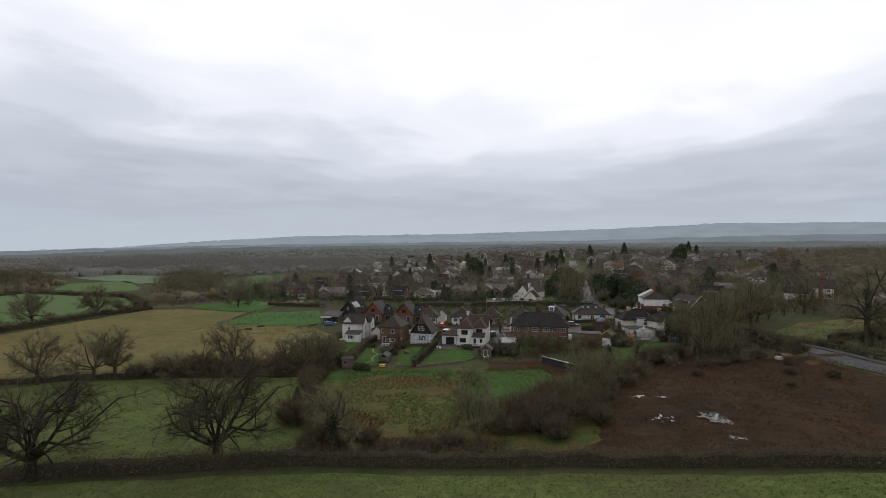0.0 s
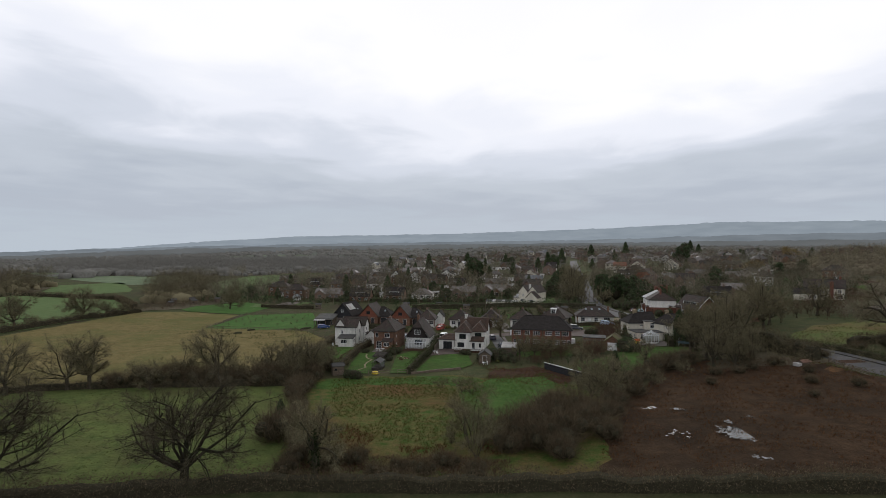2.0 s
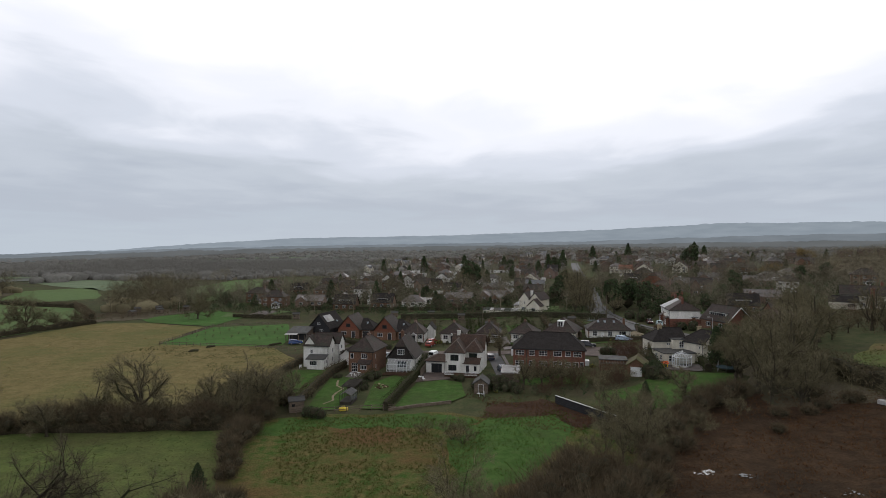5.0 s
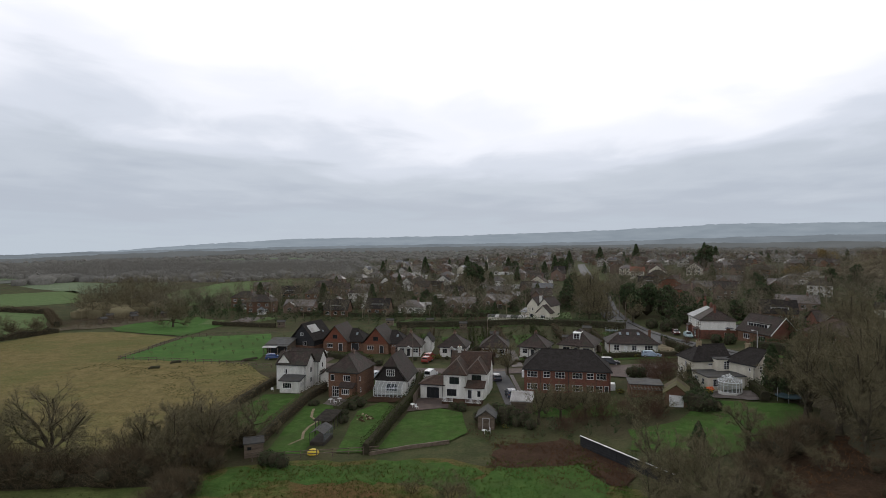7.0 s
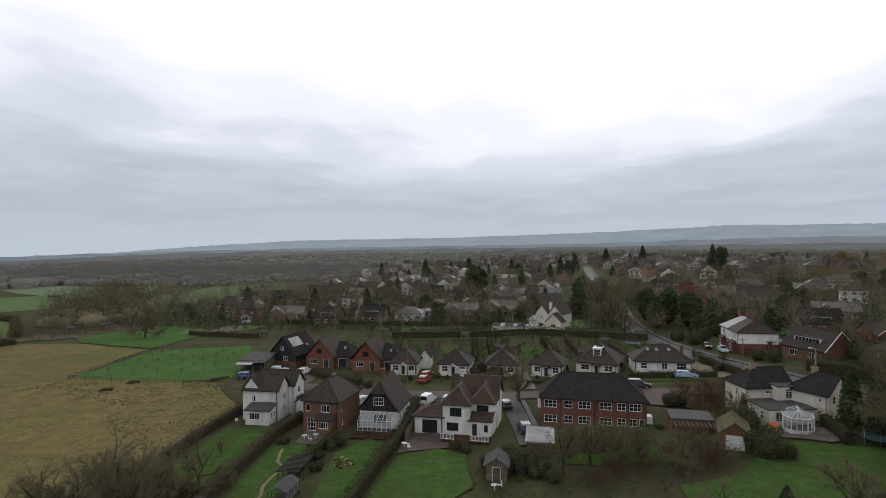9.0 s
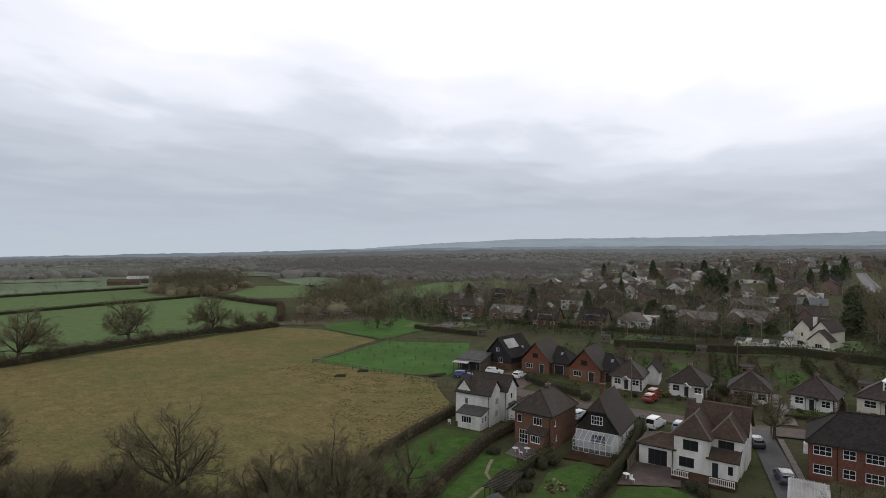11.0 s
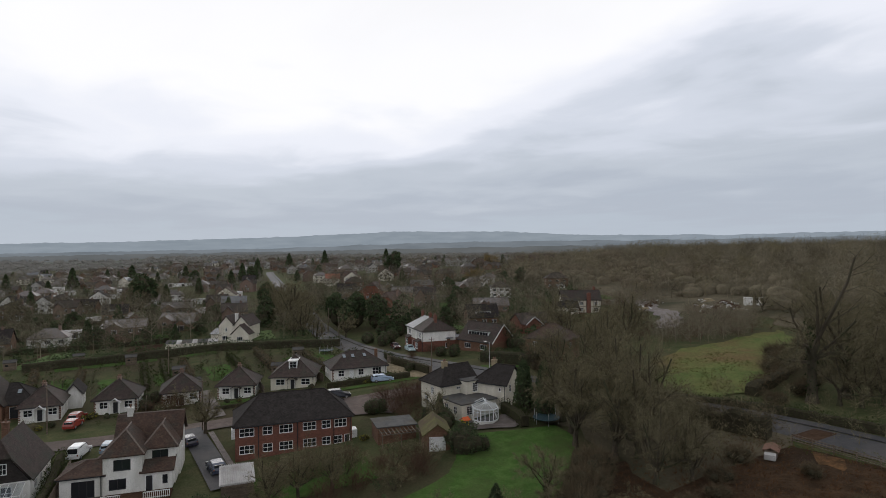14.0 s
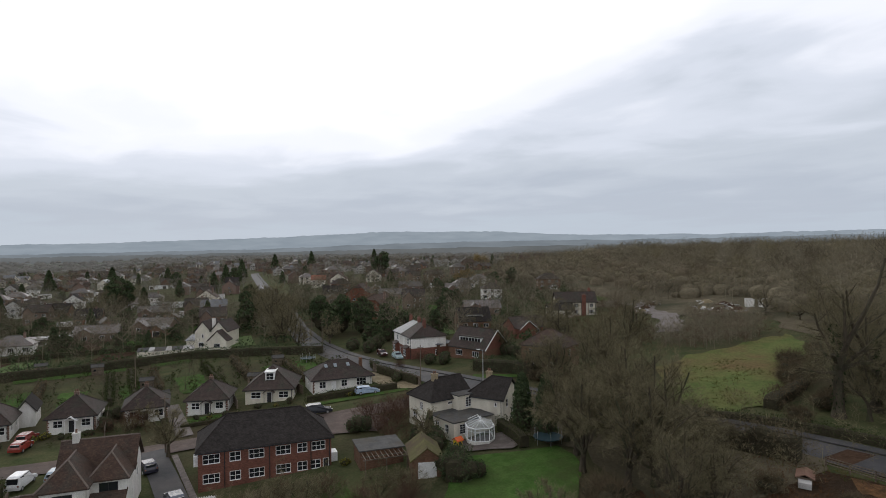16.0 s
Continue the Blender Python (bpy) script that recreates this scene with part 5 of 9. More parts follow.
block(h, 7.4, 5.0, 1.2, 2.2, 2.2, "lean_r", 0.6, RENDER, ROOF_BROWN, over=0.15, gutter=None)

# brick house with a hipped roof
h, _ = house("house", "red brick house with a hipped brown tiled roof", (-20.6, 168.3), (-14.6, 166.8))
block(h, 0, 0, 6.2, 8.6, 4.9, "hip", 3.0, DARKBRICK, ROOF_BROWN, wins=[("f", 0.85, 3.2, 0.8, 1.2, (1, 1)), ("f", 3.9, 3.2, 1.5, 1.2, (3, 1)), ("f", 1.5, 0.05, 1.5, 2.1, (3, 3)), ("r", 1.2, 3.2, 0.5, 0.9, (1, 1)), ("r", 1.6, 0.9, 0.5, 0.9, (1, 2))], hipf=0.8)
block(h, 2.9, -1.2, 2.7, 1.2, 2.2, "lean_f", 0.85, DARKBRICK, ROOF_BROWN, over=0.25, wins=[("f", 1.25, 0.9, 1.6, 1.1, (4, 1))], gutter=None)
chimney(h, 3.1, 5.0, 6.5, 8.45, 0.65, 0.5, TOWNBRICK, 1)
h, _ = house("garage", "small white gabled garage with a brown roof", (-24.0, 176.5), (-21.0, 176.0), "garage")
block(h, 0, 0, 3.0, 5.5, 2.3, "gable_y", 1.5, RENDER, ROOF_BROWN, gutter=None)

# chalet house with a glass lean-to
h, _ = house("house", "chalet bungalow with a steep dark tiled roof and glazed lean-to", (-11.6, 170.2), (-5.2, 169.2))
block(h, 0, 0, 6.4, 9.0, 2.7, "half_hip", 4.7, RENDER, ROOF_BROWN, gable_m=ROOF_DARK, over=0.4, wins=[("f", 3.4, 0.7, 2.2, 1.5, (4, 2)), ("r", 2.2, 1.0, 1.1, 1.1, (2, 1)), ("r", 4.6, 1.0, 0.7, 1.1, (1, 1))])
part("attic_window", window_meshes(1.7, 1.3, 4, 2, UPVC)[0], None, h, at=pose(3.2, -0.1, 3.7))
part("attic_pane", Geo().box(2.4, -0.06, 3.72, 4.0, -0.02, 4.96), PANE, h)
chimney(h, 2.1, 6.5, 5.0, 8.4, 0.7, 0.7, DARKBRICK, 1)
gf = Geo()
for k in range(8):
    u = 0.3 + k * 0.8
    gf.box(u - 0.03, -2.2, 0, u + 0.03, -2.14, 1.75).tube((u, -2.17, 1.75), (u, -0.05, 2.55), 0.03, 0.03, 4)
gf.box(0.27, -2.2, 1.72, 5.93, -2.14, 1.8).box(0.27, -2.2, 0.75, 5.93, -2.15, 0.81).box(0.27, -2.2, 0, 5.93, -2.14, 0.12)
for u in (0.3, 5.9):
    gf.box(u - 0.03, -2.2, 1.0, u + 0.03, 0, 1.06).box(u - 0.03, -1.1, 0, u + 0.03, -1.04, 2.1)
part("lean_to_frame", gf, UPVC, h, "white glazing bars")
for k in range(7):
    u = 0.34 + k * 0.8
    part("glass_panel", Geo().poly([(u, -2.17, 0.1), (u + 0.72, -2.17, 0.1), (u + 0.72, -2.17, 1.75), (u, -2.17, 1.75)]), GLAZE, h)
    part("roof_glass", Geo().poly([(u, -2.17, 1.78), (u + 0.72, -2.17, 1.78), (u + 0.72, -0.05, 2.57), (u, -0.05, 2.57)]), GLAZE, h)

# large white house with red-brown hips
h, _ = house("house", "large white rendered house with red-brown tiled hips", (-2.3, 167.2), (9.6, 164.6))
block(h, 0, 0, 4.7, 4.6, 2.7, "hip_left", 1.2, RENDER, ROOF_RED, wins=[("f", 2.5, 0.1, 2.5, 2.1, (3, 1), BLACK)], ridge_m=RIDGE)
block(h, 4.7, -0.3, 4.3, 5.0, 4.9, "hip_front", 2.5, RENDER, ROOF_RED, wins=[("f", 2.1, 3.1, 1.9, 1.35, (2, 1), BLACK), ("f", 1.6, 0.8, 1.9, 1.3, (2, 1), BLACK)], ridge_m=RIDGE, over=0.4)
block(h, 9.0, 1.6, 3.6, 4.0, 4.9, "hip_front", 2.4, RENDER, ROOF_RED, wins=[("f", 1.8, 3.2, 1.9, 1.4, (2, 1), BLACK)], ridge_m=RIDGE, over=0.4)
block(h, 5.2, 4.5, 7.6, 5.2, 4.9, "gable_x", 3.1, RENDER, ROOF_RED, wins=[("r", 2.6, 3.0, 0.8, 1.1, (1, 1))], ridge_m=RIDGE)
block(h, 9.0, -0.2, 3.4, 1.8, 2.5, "lean_f", 1.1, RENDER, ROOF_RED, over=0.3, wins=[("f", 0.8, 0.05, 0.9, 2.1, BLACK), ("f", 2.6, 0.9, 0.6, 1.1, (1, 1), BLACK)], gutter=None)
chimney(h, 6.4, 7.1, 7.2, 9.0, 0.7, 0.6, RENDER, 1)
dk = thing("deck", "red-brown timber deck with white railing", "deck", 3.2, 163.4, -12)
part("deck_floor", Geo().box(-1, -1.2, 0, 6.4, 1.5, 0.45), SOIL, dk)
for k in range(6):
    part("step", Geo().box(1.2, -1.4 - 0.25 * k, 0.38 - 0.08 * k - 0.1, 3.4, -1.15 - 0.25 * k, 0.38 - 0.07 * k), SOIL, dk)
for a, b in ((-1, 1.1), (3.5, 6.4)):
    rl = part("railing", Geo().box(a, -1.2, 1.25, b, -1.13, 1.32).box(a, -1.2, 0.55, b, -1.13, 0.62), UPVC, dk, "white timber railing")
    for u in np.arange(a, b, 0.22):
        part("baluster", Geo().box(u, -1.19, 0.45, u + 0.06, -1.14, 1.25), UPVC, rl)

# brick flats
h, W = house("block_of_flats", "two-storey red brick flats with a long charcoal hipped roof", (18.1, 168.2), (34.2, 165.2), "flats")
cols = [(1.55, 2.0, 3), (4.35, 1.35, 2), (6.9, 1.9, 3), (10.2, 1.9, 3), (12.6, 1.3, 2), (14.7, 1.8, 3)]
wins = [("f", u, 3.25, w, 1.2, (n, 2)) for u, w, n in cols] + [("f", u, 0.85, w, 1.2, (n, 2)) for u, w, n in cols[:5]]
wins += [("f", 14.3, 0.85, 1.3, 1.2, (2, 2)), ("f", 15.65, 0.05, 0.8, 2.05, BLACK)]
block(h, 0, 0, W, 8.4, 4.75, "hip", 3.3, BRICK, ROOF_DARK, wins=wins, hipf=0.85, roof_label="charcoal concrete tiles")
for u in (3.1, 8.5, 13.7):
    part("downpipe", Geo().tube((u, -0.07, 0), (u, -0.07, 4.7), 0.055, 0.055, 6), BLACK, h)
part("side_porch", Geo().box(W + 0.02, 1.0, -0.3, W + 1.0, 2.6, 2.3), UPVC, h, "white side porch")
part("side_panel", Geo().box(-0.5, 0.4, 3.0, -0.02, 1.6, 4.3), UPVC, h, "white panel on the end wall")


def bungalow(p0, p1, depth, label, porch=True, rise=3.0, eave=2.55, chim=True, white=RENDER, roof_m=ROOF_BROWN, d_col=BLACK, wide=1.4, quoins=True, kind="hip"):
    h, w = house("bungalow", label, p0, p1, "bungalow", group="bungalows along the lane")
    wins = [("f", w * 0.22, 0.95, wide, 1.2, (2, 2)), ("f", w * 0.8, 0.95, wide, 1.2, (2, 2)), ("f", w * 0.5, 0.05, 0.95, 2.05, d_col), ("r", 2.0, 1.0, 1.0, 1.1, (2, 1)), ("r", 5.2, 1.0, 0.8, 1.1, (1, 1)), ("l", 3.0, 1.0, 1.0, 1.1, (2, 1))]
    block(h, 0, 0, w, depth, eave, kind, rise, white, roof_m, wins=wins, over=0.45, hipf=0.95)
    if quoins:
        for u in (0.0, w):
            for i in range(7):
                s = 0.34 if i % 2 else 0.22
                part("quoin", Geo().box(u - 0.03 if u == 0 else u - s, -0.03, 0.1 + i * 0.33, u + s if u == 0 else u + 0.03, 0.1, 0.36 + i * 0.33), DARKBRICK, h, "dark brick corner block")
    if porch:
        g = Geo().box(w / 2 - 0.85, -0.9, 0, w / 2 - 0.77, -0.82, 2.2).box(w / 2 + 0.77, -0.9, 0, w / 2 + 0.85, -0.82, 2.2)
        pr = part("porch", g, BLACK if porch == "dark" else UPVC, h)
        part("porch_roof", roof_geo(roof_faces("gable_y", w / 2 - 1.05, -1.05, w / 2 + 1.05, 0.05, 2.15, 0.75)[0], 0.1), UPVC if porch is True else ROOF_BROWN, pr)
    if chim:
        chimney(h, w * 0.5, depth * 0.5, eave + rise * 0.75, eave + rise + 0.55, 0.7, 0.5, TOWNBRICK, 2)
    return h, w


bungalow((-10.9, 209.2), (-4.6, 208.6), 8.0, "white bungalow with a brown hipped roof and gabled porch")
h, _ = house("outhouse", "white gabled outbuilding with dark roof", (-4.4, 216), (-1.6, 215.8), "outbuilding")
block(h, 0, 0, 2.8, 6, 2.5, "gable_y", 2.0, RENDER, ROOF_DARK, gutter=None)
bungalow((0.5, 208.0), (7.4, 206.6), 7.6, "white bungalow with a pyramid roof and white glazed porch")
bungalow((11.6, 206.0), (18.4, 205.2), 7.6, "white bungalow behind a bare purple shrub", porch=False)
bungalow((21.4, 204.6), (28.0, 202.0), 7.4, "white bungalow with dark corner blocks and porch", porch="dark")
h, w = bungalow((31.6, 204.0), (39.6, 200.4), 10.0, "cream bungalow with a white roof dormer", porch="dark", quoins=False, wide=1.8, rise=3.6, chim=False, white=CREAM)
dormer(h, 4.3, 1.3, 4.6, 3.3, 1.7, 2.3, UPVC, UPVC, (2, 3))
h, w = house("bungalow", "long white bungalow with roof lights and dark quoins", (43.6, 200.6), (55.4, 199.0), "bungalow", group="bungalows along the lane")
block(h, 0, 0, w, 8.0, 2.5, "hip", 2.9, RENDER, ROOF_BROWN, wins=[("f", 1.9, 0.9, 1.3, 1.3, (2, 2)), ("f", 4.1, 0.05, 0.95, 2.05, UPVC), ("f", 6.2, 0.9, 1.2, 1.3, (2, 2)), ("f", 9.7, 0.8, 2.0, 1.5, (3, 2)), ("l", 3.0, 1.0, 1.0, 1.1, (2, 1))], over=0.45)
for u in (3.1, 5.0, 7.6):
    skylight(h, u, 2.6, 2.5 + 2.9 * (3.05 / 4.45) + 0.18, 33, 0.75, 1.1)
part("chimney", Geo().box(10.3, 3.6, 3.6, 10.9, 4.2, 5.6), DARKBRICK, h)
for k in range(8):
    s = 0.34 if k % 2 else 0.22
    part("quoin", Geo().box(-0.03, -0.03, 0.1 + k * 0.3, s, 0.1, 0.36 + k * 0.3), DARKBRICK, h)

# black barn and brick chalet houses at the end of the lane
h, w = house("barn_house", "black boarded barn house with a large roof light", (-42.4, 219.2), (-35.2, 216.8))
block(h, 0, 0, w, 10, 2.7, "gable_y", 4.6, BOARD, ROOF_DARK, lower=DARKBRICK, split=1.3, wins=[("f", 4.6, 1.35, 1.2, 1.2, (2, 1))])
sk = math.degrees(math.atan2(4.62, w / 2 + 0.35))
rl = part("roof_light", Geo().box(-1.3, -2.2, 0, 1.3, 2.2, 0.08), ASBESTOS, h, "large pale roof light", at=Matrix.Translation((w * 0.70, 3.4, 5.78)) @ pose(0, 0, 0, 0, sk, 0))
part("attic_window", window_meshes(0.9, 0.9, 2, 1, UPVC)[0], None, h, at=pose(3.7, -0.08, 4.0))
skylight(h, w * 0.86, 6.6, 4.62, sk, 0.9, 0.7, 90)
for x, lab in ((-32.6, "brick chalet house with red tile-hung gable"), (-20.6, "brick chalet house with tile-hung gable and garage")):
    h, w = house("house", lab, (x, 217.2 if x < -30 else 213.4), (x + 7.0, 215.8 if x < -30 else 212.2))
    block(h, 0, 0, w, 9, 2.6, "gable_y", 4.4, DARKBRICK, ROOF_BROWN, gable_m=TILEHUNG, over=0.5, wins=[("f", 2.0, 0.9, 1.8, 1.2, (3, 1)), ("f", 5.2, 0.1, 1.3, 2.1, BLACK)])
    part("attic_window", window_meshes(1.4, 1.1, 3, 1, BLACK)[0], None, h, at=pose(w / 2, -0.1, 3.5))
    part("attic_pane", Geo().box(w / 2 - 0.66, -0.07, 3.53, w / 2 + 0.66, -0.03, 4.57), PANE, h)
    block(h, w, 1.6, 4.6, 7.0, 2.5, "hip_right", 3.2, DARKBRICK, ROOF_DARK, wins=[("f", 1.8, 0.05, 2.3, 2.1, BLACK)])
    skylight(h, w + 1.8, 3.4, 4.5, 40, 0.7, 1.0)
h, w = house("carport", "open-fronted cart shed with a sheet roof", (-47.6, 210.0), (-41.4, 209.6), "shed")
block(h, 0, 3.0, w, 6, 2.4, "lean_f", 0.9, WOOD, FELT, gutter=None, wins=[("f", 3.1, 0.0, 5.4, 2.2, BLACK)])
g = Geo()
for u in (0.1, 2.1, 4.1, w - 0.2):
    part("post", Geo().box(u, 0.1, 0, u + 0.14, 0.24, 2.0), WOOD, h)
part("canopy", roof_geo(roof_faces("lean_f", -0.2, 1.4, w + 0.2, 3.3, 2.27, 0.23)[0], 0.06), FELT, h)
part("canopy_edge", roof_geo(roof_faces("lean_f", -0.2, 0, w * 0.6, 1.39, 2.1, 0.17)[0], 0.06), ASBESTOS, h, "pale corrugated canopy edge")

# outbuildings behind the flats
h, w = house("outbuilding", "flat-roofed outbuilding with a timber pergola", (36.4, 160.6), (42.0, 159.4), "outbuilding")
block(h, 0, 0, 5.7, 4.6, 2.4, "flat", 0.0, DARKBRICK, FELT, over=0.2, gutter=None)
for u in (0.1, 2.8, 5.5):
    part("pergola_post", Geo().box(u, -2.5, 0, u + 0.12, -2.38, 2.1), WOOD, h)
for k in range(10):
    part("slat", Geo().box(0.1 + k * 0.6, -2.7, 2.12, 0.18 + k * 0.6, 0, 2.24), WOOD, h)
for v in (-2.45, -1.3):
    part("beam", Geo().box(-0.1, v, 2.0, 5.9, v + 0.1, 2.12), WOOD, h)
h, w = house("garage", "old garage with a mossy tiled roof", (40.2, 153.6), (43.6, 152.2), "garage")
block(h, 0, 0, w, 6.0, 2.2, "gable_y", 1.5, DARKBRICK, MOSSROOF, gutter=None, over=0.3, wins=[("f", w / 2, 0.05, 2.3, 2.0, UPVC)])
h, w = house("shed", "timber store with a pale corrugated roof", (14.2, 155.6), (17.8, 155.0), "shed")
block(h, 0, 0, w, 4.6, 2.1, "lean_f", 0.5, WOOD, ASBESTOS, gutter=None, over=0.2)
g = Geo()
for k in range(int(w / 0.25)):
    g.tube((0.1 + k * 0.25, -0.2, 2.27), (0.1 + k * 0.25, 4.8, 2.8), 0.06, 0.06, 6)
part("corrugation", g, ASBESTOS, h)
h, w = house("summer_house", "small weathered timber summer house with a gabled roof", (8.0, 147.6), (10.6, 147.2), "shed")
block(h, 0, 0, w, 3.4, 1.9, "gable_y", 1.1, WOOD, FELT, gutter=None, over=0.35, wins=[("f", w / 2, 0.05, 1.1, 1.8, WOOD)])

# villa beside the main road: angled wings, a flat extension and a conservatory
h, w = house("villa", "cream rendered villa with slate-dark hipped roofs", (50.3, 166.4), (56.6, 166.9))
block(h, 0, 0, 7.6, 6.0, 4.3, "hip_left", 2.6, CREAM, ROOF_DARK, over=0.35, wins=[("l", 3.4, 2.6, 0.8, 1.2, (2, 3)), ("l", 1.6, 0.9, 1.0, 1.5, (2, 3)), ("f", 3.6, 3.4, 0.9, 0.45, (2, 1))], sink=1.2)
chimney(h, 2.8, 3.0, 5.6, 7.7, 0.9, 0.6, STOCK, 2)
block(h, 4.0, -1.6, 3.4, 3.4, 4.9, "flat", 0, CREAM, FELT, z0=2.6, over=0.2, wins=[("f", 1.9, 3.0, 1.1, 1.5, (2, 4))], gutter=None)
block(h, -0.2, -6.0, 7.0, 6.0, 2.6, "flat", 0.0, CREAM, FELT, over=0.25, wins=[("f", 1.6, 0.8, 1.2, 1.4, (2, 4)), ("l", 1.8, 0.9, 1.0, 1.1, (2, 2)), ("l", 4.2, 0.9, 0.9, 1.1, (2, 2))], gutter=BLACK, sink=1.2)
wing, w2 = house("villa_wing", "cream rendered villa wing with a gabled dark roof", (56.5, 166.0), (59.3, 160.6))
block(wing, 0, 0, w2, 5.8, 4.0, "hip_left", 2.7, CREAM, ROOF_DARK, over=0.35, wins=[("r", 1.6, 2.7, 0.7, 1.2, (1, 2)), ("r", 3.6, 0.9, 0.9, 1.4, (2, 2)), ("f", 4.9, 2.9, 0.4, 0.6, (1, 1))], sink=1.2)
chimney(wing, 2.4, 3.0, 5.6, 7.5, 0.8, 0.6, STOCK, 2)
cons = thing("conservatory", "white framed glass conservatory with a faceted front", "conservatory", 53.5, 158.2, -25)
PLAN = [Vector(p) for p in ((-1.9, 2.2, 0), (-1.9, -0.6, 0), (-1.0, -1.7, 0), (1.0, -1.7, 0), (1.9, -0.6, 0), (1.9, 2.2, 0))]
up = lambda p, z: p + Vector((0, 0, z))
g = Geo()
for A, B in zip(PLAN, PLAN[1:]):
    g.poly([up(A, -0.7), up(B, -0.7), up(B, 0.4), up(A, 0.4)])
part("plinth", g, RENDER, cons, "white rendered dwarf wall")
part("ridge", Geo().tube((0, -0.3, 3.05), (0, 2.2, 3.05), 0.06, 0.06, 6), UPVC, cons)
part("finial", Geo().lathe(0, -0.3, [(0.1, 3.05), (0.05, 3.3), (0.08, 3.4), (0.01, 3.6)], 6), UPVC, cons)
for A, B in zip(PLAN, PLAN[1:]):
    peak = lambda p: Vector((0, min(2.2, max(-0.3, p.y)), 3.03))
    n = 3 if (B - A).length > 1.6 else 2
    part("eaves_beam", Geo().tube(up(A, 2.15), up(B, 2.15), 0.09, 0.09, 6), UPVC, cons)
    part("sill", Geo().tube(up(A, 0.42), up(B, 0.42), 0.07, 0.07, 6), UPVC, cons)
    part("transom", Geo().tube(up(A, 1.7), up(B, 1.7), 0.035, 0.035, 4), UPVC, cons)
    for k in range(n):
        P, Q = A.lerp(B, k / n), A.lerp(B, (k + 1) / n)
        part("post" if k == 0 else "mullion", Geo().tube(up(P, 0.4), up(P, 2.15), 0.075 if k == 0 else 0.05, 0.075 if k == 0 else 0.05, 6), UPVC, cons)
        part("rafter" if k == 0 else "glazing_bar", Geo().tube(up(P * 1.04, 2.18), peak(P), 0.055 if k == 0 else 0.035, 0.04, 5), UPVC, cons)
        part("wall_glass", Geo().poly([up(P, 0.42), up(Q, 0.42), up(Q, 2.15), up(P, 2.15)]), GLAZE, cons)
        part("roof_glass", Geo().poly([up(P, 2.2), up(Q, 2.2), peak(Q), peak(P)] if (peak(P) - peak(Q)).length > 0.01 else [up(P, 2.2), up(Q, 2.2), peak(P)]), GLAZE, cons)

# pair of Edwardian villas across the road
h, w = house("semi_detached_pair", "semi-detached pair, white upper walls over red brick", (74.6, 227.2), (72.4, 213.8))
block(h, 0, 0, w, 9.0, 5.3, "hip", 2.8, RENDER, ROOF_BROWN, lower=BRICK, split=2.75, wins=[("f", 2.6, 3.4, 1.4, 1.4, (3, 2)), ("f", 11.0, 3.4, 1.4, 1.4, (3, 2)), ("f", 5.4, 0.05, 0.95, 2.1, SOIL), ("f", 8.2, 0.05, 0.95, 2.1, SOIL), ("r", 6.8, 0.9, 1.2, 1.2, (2, 2))], hipf=0.5)
for u in (2.6, 11.0):
    block(h, u - 1.3, -0.9, 2.6, 0.9, 2.55, "lean_f", 0.6, BRICK, ROOF_BROWN, over=0.15, wins=[("f", 1.3, 0.75, 2.1, 1.5, (3, 2))], gutter=None)
for u, v in ((0.4, 4.5), (6.8, 4.5), (11.8, 4.0)):
    chimney(h, u, v, 6.0, 9.3, 1.0, 0.6, BRICK, 3)
part("slate_slope", roof_geo([[(-0.3, -0.38, 5.47), (6.6, -0.38, 5.47), (6.6, 4.4, 8.24), (2.2, 4.4, 8.24)]], 0.04), SLATE, h, "pale wet slate slope")
h, w = house("annexe", "low annexe with a pale felt roof", (79, 212.4), (84.4, 213.6), "outbuilding")
block(h, 0, 0, 5.5, 5.5, 2.5, "hip", 0.9, DARKBRICK, SLATE, gutter=None)

h, w = house("chalet_house", "brick chalet house with white barge boards and long dormer", (79.6, 208), (82.6, 197.6))
block(h, 0, 0, w, 8.5, 2.6, "gable_x", 4.2, DARKBRICK, ROOF_BROWN, gable_m=BRICK, wins=[("f", 3.0, 0.8, 2.0, 1.3, (3, 1)), ("f", 8.0, 0.8, 2.0, 1.3, (3, 1))])
dormer(h, w / 2, 1.2, 4.4, 3.4, 6.5, 1.7, ROOF_BROWN, UPVC, (7, 1))
for s in (0, 1):
    part("barge_board", Geo().tube((w + 0.4, -0.4 if s == 0 else 8.9, 2.62), (w + 0.4, 4.25, 6.85), 0.1, 0.1, 4), UPVC, h)

h, w = house("house", "brown brick house half hidden by trees", (82.0, 184.0), (85.6, 175.6))
block(h, 0, 0, w, 8, 5.0, "hip", 3.0, DARKBRICK, ROOF_RED, wins=[("f", 2.4, 3.2, 1.4, 1.2, (3, 1)), ("f", 6.6, 3.2, 1.4, 1.2, (3, 1)), ("f", 2.4, 0.8, 1.6, 1.3, (3, 1)), ("f", 6.6, 0.8, 1.6, 1.3, (3, 1)), ("r", 3, 3.2, 1.2, 1.2, (2, 1))])
h, w = house("bungalow", "red brick bungalow with white barge boards", (104.6, 212.6), (116.6, 210.4), "bungalow")
block(h, 0, 2.0, w, 7.5, 2.6, "gable_x", 2.6, BRICK, ROOF_BROWN, wins=[("f", 6.6, 0.9, 1.6, 1.2, (3, 1)), ("f", 9.6, 0.9, 1.6, 1.2, (3, 1))])
block(h, 0.3, -0.4, 4.6, 3.2, 2.6, "gable_y", 2.2, BRICK, ROOF_BROWN, gutter=None, over=0.45)
for s in (-1, 1):
    part("barge_board", Geo().tube((2.6 + s * 2.8, -0.88, 2.62), (2.6, -0.88, 4.88), 0.1, 0.1, 4), UPVC, h)
